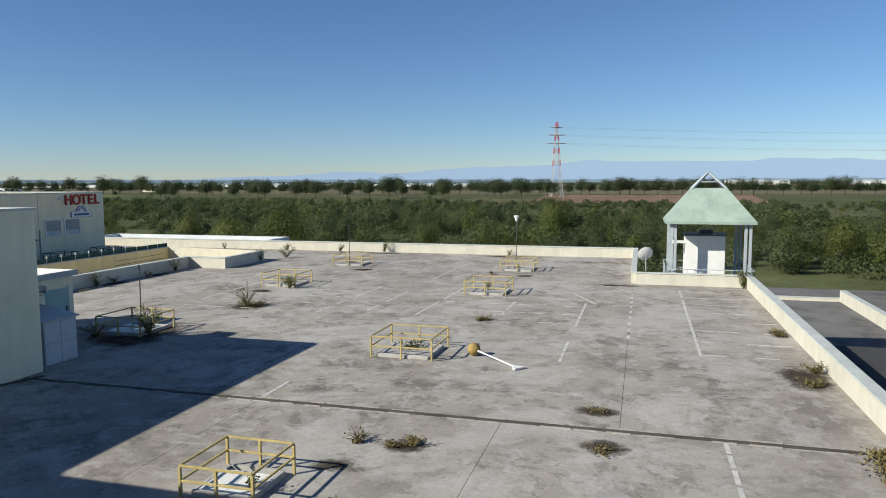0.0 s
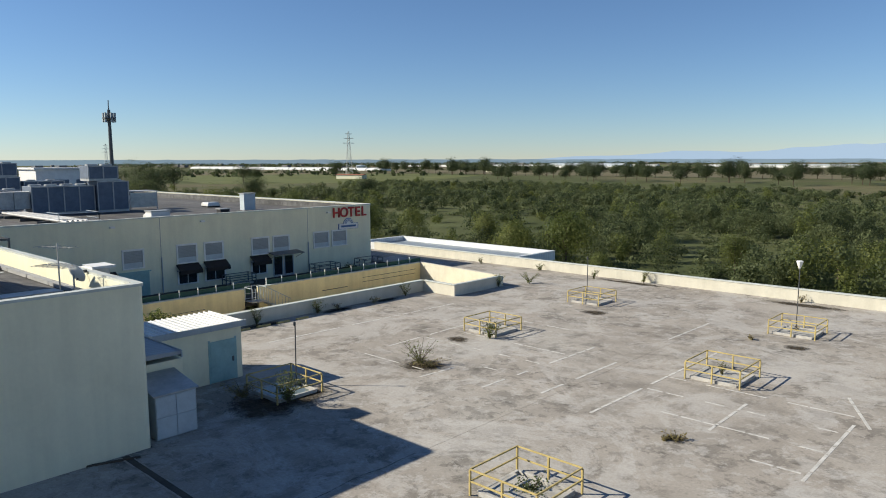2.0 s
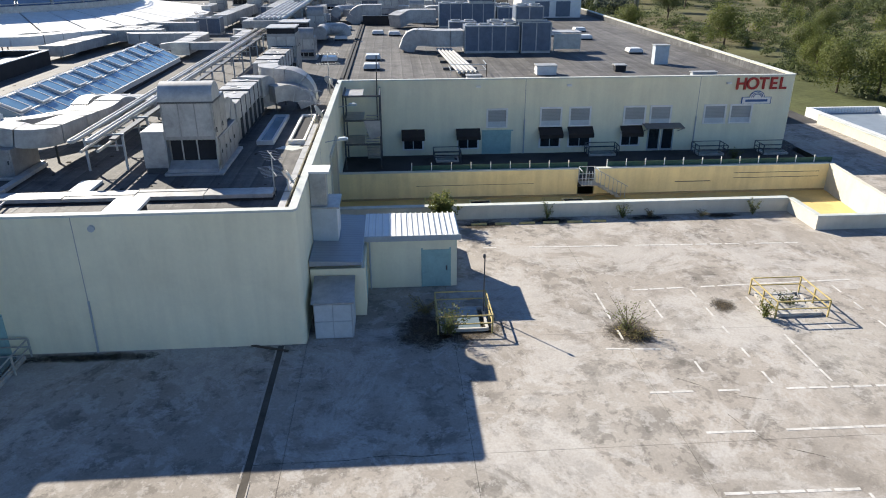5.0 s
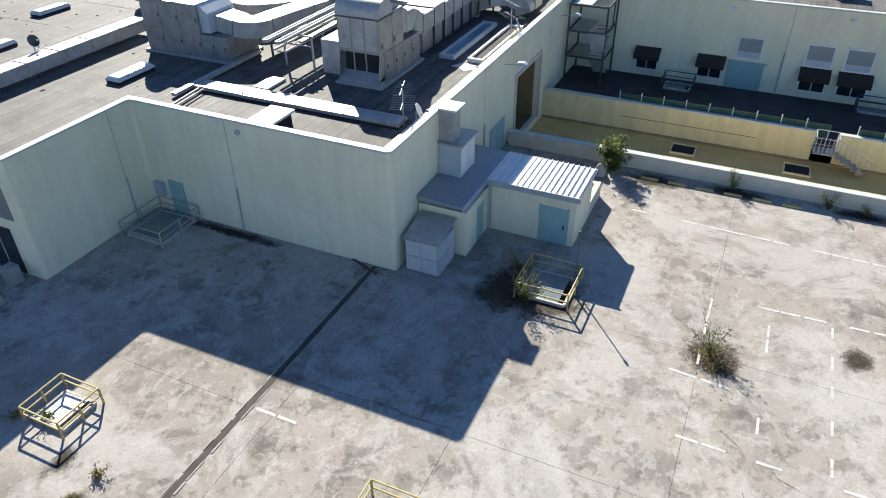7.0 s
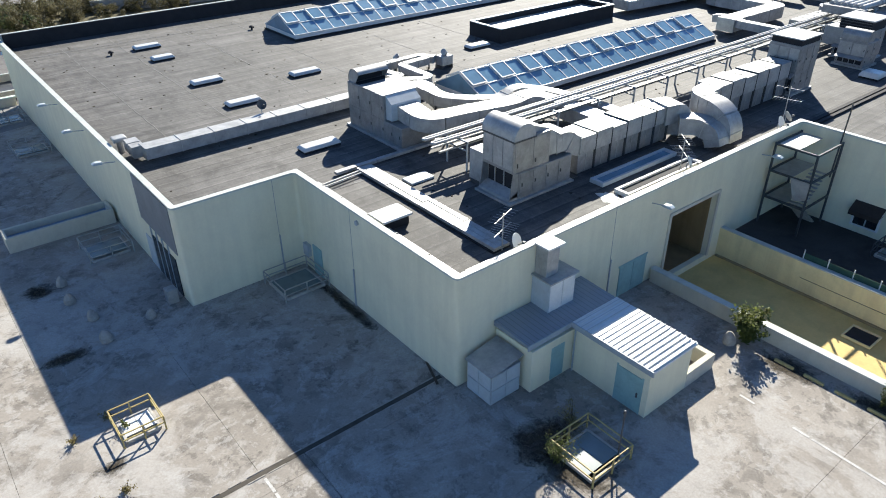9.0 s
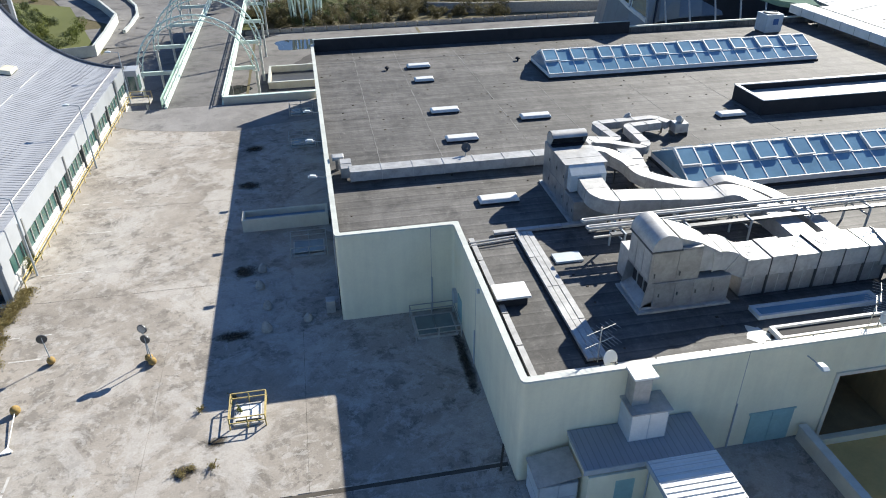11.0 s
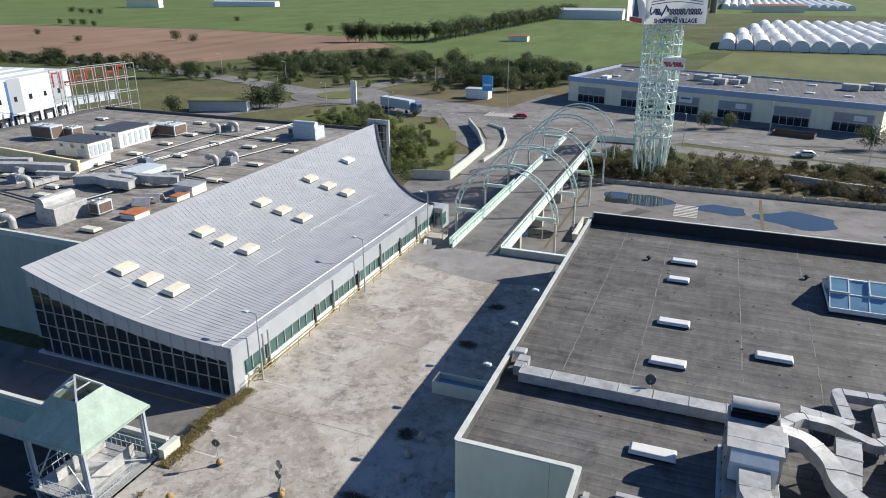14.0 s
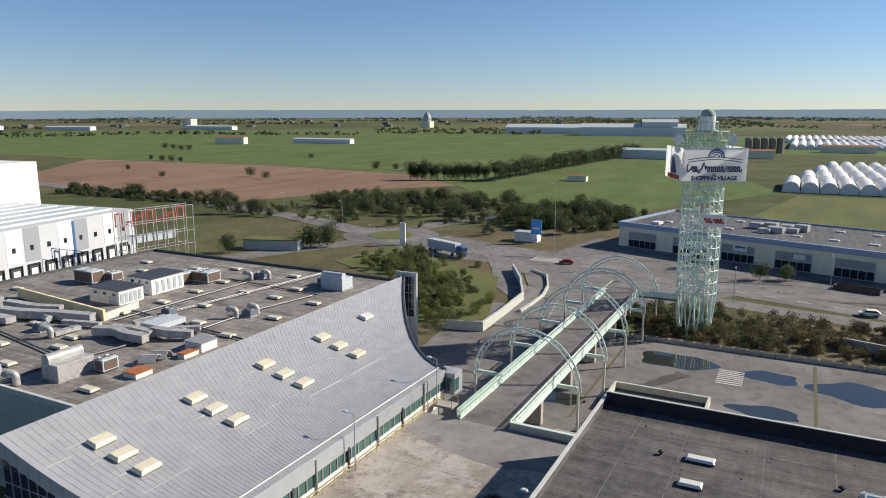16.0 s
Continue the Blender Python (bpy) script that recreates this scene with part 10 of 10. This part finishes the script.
base_trees["g"] = tree(185, -360, 12, 4.4, M_LEAF_TREE, 1500, .62, "slim dark poplar in a row")
for x, y, s, k in ((-101, 113, .9, "c"), (-86, 120, .8, "c"), (-57, 104, 1.05, "c"), (-74, 114, .75, "a"), (-19, 163, 1.1, "a"), (24, 128, .9, "b"), (-120, 118, .8, "c"), (-113, 103, 1.0, "c"), (-178, 112, 1.1, "c"), (-186, 144, .9, "c"), (-48, 100, .7, "b"), (-64, 99, .9, "c"),
                   (30, 122, .9, "c"), (40, 118, 1.1, "c"), (55, 125, 1.0, "a"), (18, 140, .8, "a"), (-132, 110, .8, "c"), (-150, 118, .9, "c"), (-36, 118, .7, "a"), (-160, 96, .8, "b"), (-205, 96, .9, "c"), (48, 108, .8, "c"), (36, 104, .7, "b")):
    tree_like(k, x, y, s)
for x, y, s in ((-330, 140, 1.1), (-315, 155, .9), (-280, 135, .8), (-345, 165, 1.2), (-365, 160, 1.0), (-260, 175, .8), (-400, 210, 1.1), (-470, 180, .9), (-250, 230, .7), (-240, 120, .8), (-520, 330, 1.0), (-530, 350, .9), (-610, 500, 1.2), (-205, 560, 1.25), (-420, 640, 1.0), (-300, 520, .9)):
    tree_like("d", x, y, s)
for k in range(84):
    tree_like("e", -620 + k * 12.2 + rngt.uniform(-4, 4), 700 + rngt.uniform(-12, 12), rngt.uniform(.7, 1.0))
for k in range(24):
    tree_like("e", -420 + k * 15 + rngt.uniform(-6, 6), 560 + rngt.uniform(-40, 60), rngt.uniform(.55, 1.0))
for k in range(14):
    tree_like("e", -900 + k * 24 + rngt.uniform(-8, 8), 820 - k * 6 + rngt.uniform(-12, 12), rngt.uniform(.9, 1.3))
for k in range(12):
    tree_like("g", 192 - k * 3.8, -358 - k * 2.0, rngt.uniform(.85, 1.15))
for k in range(44):
    tree_like("g", 141 - k * .5, -376 - k * 7.3, rngt.uniform(.85, 1.15))
band = [(177, -195), (161, -234), (140, -250), (119, -267), (90, -262), (60, -258), (39, -264), (66, -222), (90, -225), (120, -228), (140, -210), (70, -240), (45, -245), (110, -245), (30, -235), (50, -212)]
for k in range(110):
    x, y = band[k % len(band)]
    tree_like("f", x + rngt.normal(0, 9), y + rngt.normal(0, 6), rngt.uniform(.6, 1.25))
for k in range(26):
    tree_like("f", 211 + k * 4.5 + rngt.normal(0, 2), -219 - rngt.uniform(-4, 6) + k * .2, rngt.uniform(.6, 1.1))
for x, y in ((350, -300), (300, -330), (280, -322), (420, -330), (500, -420), (480, -415), (465, -412), (450, -408), (640, -560), (620, -555), (600, -548), (585, -545), (380, -500), (240, -420), (230, -425), (255, -416), (110, -158), (104, -150), (-8, -172), (-30, -166), (-62, -152), (126, -128)):
    tree_like("f", x, y, rngt.uniform(.7, 1.2))


def scrub(name, label, mat, count, place, rx, rz, cards, leaf):
    """Dense low bushes, one joined mesh."""
    cs, ns, sz = [], [], []
    for _ in range(count):
        p = place()
        if p is None:
            continue
        x, y, s = p
        s *= rngt.uniform(.6, 1.35)
        c, n = crown_points(rngt, (x, y, GROUND_Z + rz * s * .42), rx * s, rz * s * .62, cards, 3)
        c[:, 2] = np.maximum(c[:, 2], GROUND_Z + .05)
        cs.append(c)
        ns.append(n)
        sz.append(rngt.uniform(.6, 1.5, len(c)) * leaf * s ** .5)
    cs, ns, sz = np.concatenate(cs), np.concatenate(ns), np.concatenate(sz)
    me = raw_mesh(name, *leaf_cards(cs, ns, sz, rngt, .32), mat)
    tagged(part(name, me), label, "scrub", "", "stuff")


def north_near():
    x, y = rngt.uniform(-95, 75), rngt.uniform(104, 210)
    if x > 8 and y < 112:
        return None
    open_ = noise.noise((x * .035, y * .035, 2.0))
    if open_ < -.12:
        return None
    return x, y, .82 + .5 * open_


def north_mid():
    y = rngt.uniform(190, 440)
    x = rngt.uniform(-330, 140)
    if noise.noise((x * .02, y * .02, 5.0)) < -.2:
        return None
    return x, y, 1.1 - .62 * (y - 190) / 250


def west_mid():
    x, y = rngt.uniform(-420, -95), rngt.uniform(100, 420)
    if noise.noise((x * .012, y * .012, 4.0)) < -.02:
        return None
    return x, y, 1.1


def west_low():
    x, y = rngt.uniform(-360, -90), rngt.uniform(96, 380)
    if noise.noise((x * .02, y * .02, 9.0)) < -.15:
        return None
    return x, y, 1.0


def north_low():
    x, y = rngt.uniform(-95, 110), rngt.uniform(102, 260)
    return (x, y, 1.0) if not (x > 8 and y < 110) else None


scrub("scrub_near", "dense olive-green scrub of young trees beyond the parapet", M_LEAF, 240, north_near, 4.4, 6.6, 1250, .3)
scrub("scrub_near_dark", "darker green young trees in the scrub", M_LEAF_TREE, 70, north_near, 4.0, 6.2, 1100, .3)
scrub("scrub_near_yellow", "yellowing young trees in the scrub", M_LEAF_YEL, 75, north_near, 2.8, 6.8, 900, .28)
scrub("scrub_low", "low olive undergrowth between the young trees", M_LEAF, 700, north_low, 3.6, 2.6, 230, .36)
scrub("scrub_mid", "wide olive-green scrubland", M_LEAF, 900, north_mid, 5.0, 5.6, 330, .62)
scrub("scrub_mid_dark", "dark green thickets in the scrubland", M_LEAF_TREE, 200, north_mid, 4.6, 6.0, 380, .58)
scrub("scrub_mid_yellow", "yellow-green thickets in the scrubland", M_LEAF_YEL, 150, north_mid, 3.6, 5.6, 330, .52)
scrub("scrub_west_low", "low olive undergrowth across the rough meadow", M_LEAF, 900, west_low, 4.6, 1.5, 110, .5)
scrub("scrub_west_yellow", "yellow-green thickets on the rough meadow", M_LEAF_YEL, 150, west_mid, 3.0, 4.6, 320, .4)
scrub("scrub_west", "scattered bushes on the rough meadow", M_LEAF, 760, west_mid, 3.2, 3.4, 260, .42)
scrub("scrub_west_dark", "scattered dark bushes on the rough meadow", M_LEAF_TREE, 260, west_mid, 3.4, 4.6, 300, .44)


def belt():
    k = rngt.integers(0, 4)
    if k == 0:
        x, y = rngt.uniform(60, 185), rngt.uniform(-262, -192)
        return (x, y, .8) if rngt.random() < .6 else None
    if k == 1:
        return rngt.uniform(28, 75), rngt.uniform(-268, -214), 1.0
    if k == 2:
        return rngt.uniform(205, 330), rngt.uniform(-226, -206), .7
    return rngt.uniform(95, 180), rngt.uniform(-280, -240), .9


scrub("scrub_belt", "olive-green belt of trees and bushes along the road", M_LEAF, 280, belt, 3.2, 4.8, 380, .42)
scrub("scrub_belt_dark", "dark green belt of trees along the road", M_LEAF_TREE, 240, belt, 3.2, 5.0, 380, .42)


def island():
    f = rngt.random()
    x, y = 33 + 42 * f + rngt.normal(0, 5), -98 - 50 * f + rngt.normal(0, 7)
    if x < 27 + .5 * max(0, -y - 115):
        return None
    return x, y, .7


M_BANK = leaf_mat("brown_bush_leaves", (.06, .055, .028), (.13, .115, .06), .15)


def bank():
    return rngt.uniform(-60, -3), rngt.uniform(-125, -103), .6


def bank_dark():
    return rngt.uniform(-30, 6), rngt.uniform(-122, -104), .75


scrub("scrub_island", "green bushes on the ramp island", M_LEAF, 90, island, 3.0, 4.6, 700, .26)
scrub("scrub_island_yellow", "yellow-green bushes on the ramp island", M_LEAF_YEL, 90, island, 2.8, 4.4, 700, .26)
scrub("scrub_bank", "brown-green bushes on the earth bank", M_BANK, 260, bank, 2.8, 4.4, 330, .3)
scrub("scrub_bank_dark", "dark bushes under the tower", M_LEAF_TREE, 90, bank_dark, 2.4, 3.4, 330, .28)


def road_hedge():
    return rngt.uniform(-66, -47), rngt.uniform(-126, -121), .6


scrub("hedge_road", "dark trimmed hedge beside the road", M_LEAF_TREE, 26, road_hedge, 3.0, 3.6, 420, .34)
for x, y, s in ((-68, -153, .62), (-90, -165, .7), (-84, -212, .6), (-95, -213, .6), (-24, -164, .8), (108, -146, 1.2)):
    tree_like("f", x, y, s)


hedge = {"left": 0, "x": 0.0, "y": 0.0, "dx": 0.0, "dy": 0.0}


def far_wood():
    """The next clump along a hedgerow; a new row begins when one is done."""
    if hedge["left"] <= 0:
        a, d, q = rngt.uniform(0, 2 * math.pi), rngt.choice([1000, 1400, 1900, 2500, 3100, 3700, 4300]) + rngt.uniform(-150, 150), rngt.normal(0, .35)
        hedge.update(left=int(rngt.integers(12, 44)), x=d * math.cos(a), y=d * math.sin(a), dx=-math.sin(a + q), dy=math.cos(a + q))
    step = rngt.uniform(9, 20)
    hedge["x"] += hedge["dx"] * step
    hedge["y"] += hedge["dy"] * step
    hedge["left"] -= 1
    x, y = hedge["x"], hedge["y"]
    d = math.hypot(x, y)
    if d > 4550 or (d < 1250 and y < 100):
        return None
    return x + rngt.normal(0, 4), y + rngt.normal(0, 4), .8 + d / 3600


def west_wood():
    """Belts of trees on the plain west of the roof."""
    x = -rngt.choice([300, 380, 520, 700, 900, 1150]) + rngt.normal(0, 14)
    y = rngt.uniform(-.34, .42) * -x
    if noise.noise((x * .004, y * .012, 5.0)) < -.22:
        return None
    return x, y, .75 - x / 1700


# Leaf green is shifted towards blue-grey to carry the distance haze.
M_LEAF_HAZE = leaf_mat("haze_tinted_leaves", (0.045, 0.06, 0.05), (0.085, 0.1, 0.075), 0.02)
scrub("west_woods", "belts of dark trees on the plain in haze-tinted leaf colour", M_LEAF_HAZE, 1500, west_wood, 7, 7.0, 60, 1.5)
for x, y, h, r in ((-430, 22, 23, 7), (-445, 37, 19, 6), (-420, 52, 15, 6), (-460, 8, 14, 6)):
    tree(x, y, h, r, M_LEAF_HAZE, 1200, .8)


rngc = np.random.default_rng(31)
strips = [M_TAN, M_GREEN, M_GREEN2, M_BROWN, M_TAN]
for k in range(90):
    a, d = rngc.uniform(0, 2 * math.pi), rngc.uniform(1050, 3900)
    if d < 1750 and -.4 < math.cos(a) < .8 and math.sin(a) < 0:
        continue
    u, w, q = rngc.uniform(160, 520), rngc.uniform(90, 260), a + rngc.normal(0, .2)
    cx, cy, ca, sa = d * math.cos(a), d * math.sin(a), math.cos(q), math.sin(q)
    sheet("field_strip", [(cx + ca * i * w - sa * j * u, cy + sa * i * w + ca * j * u) for i, j in ((-1, -1), (1, -1), (1, 1), (-1, 1))], .02 + .0015 * k, strips[k % 5], "far strip field on the plain", "field")
scrub("far_woods", "thin lines of distant woods on the plain", M_LEAF_TREE, 5200, far_wood, 9, 6.0, 22, 3.6)
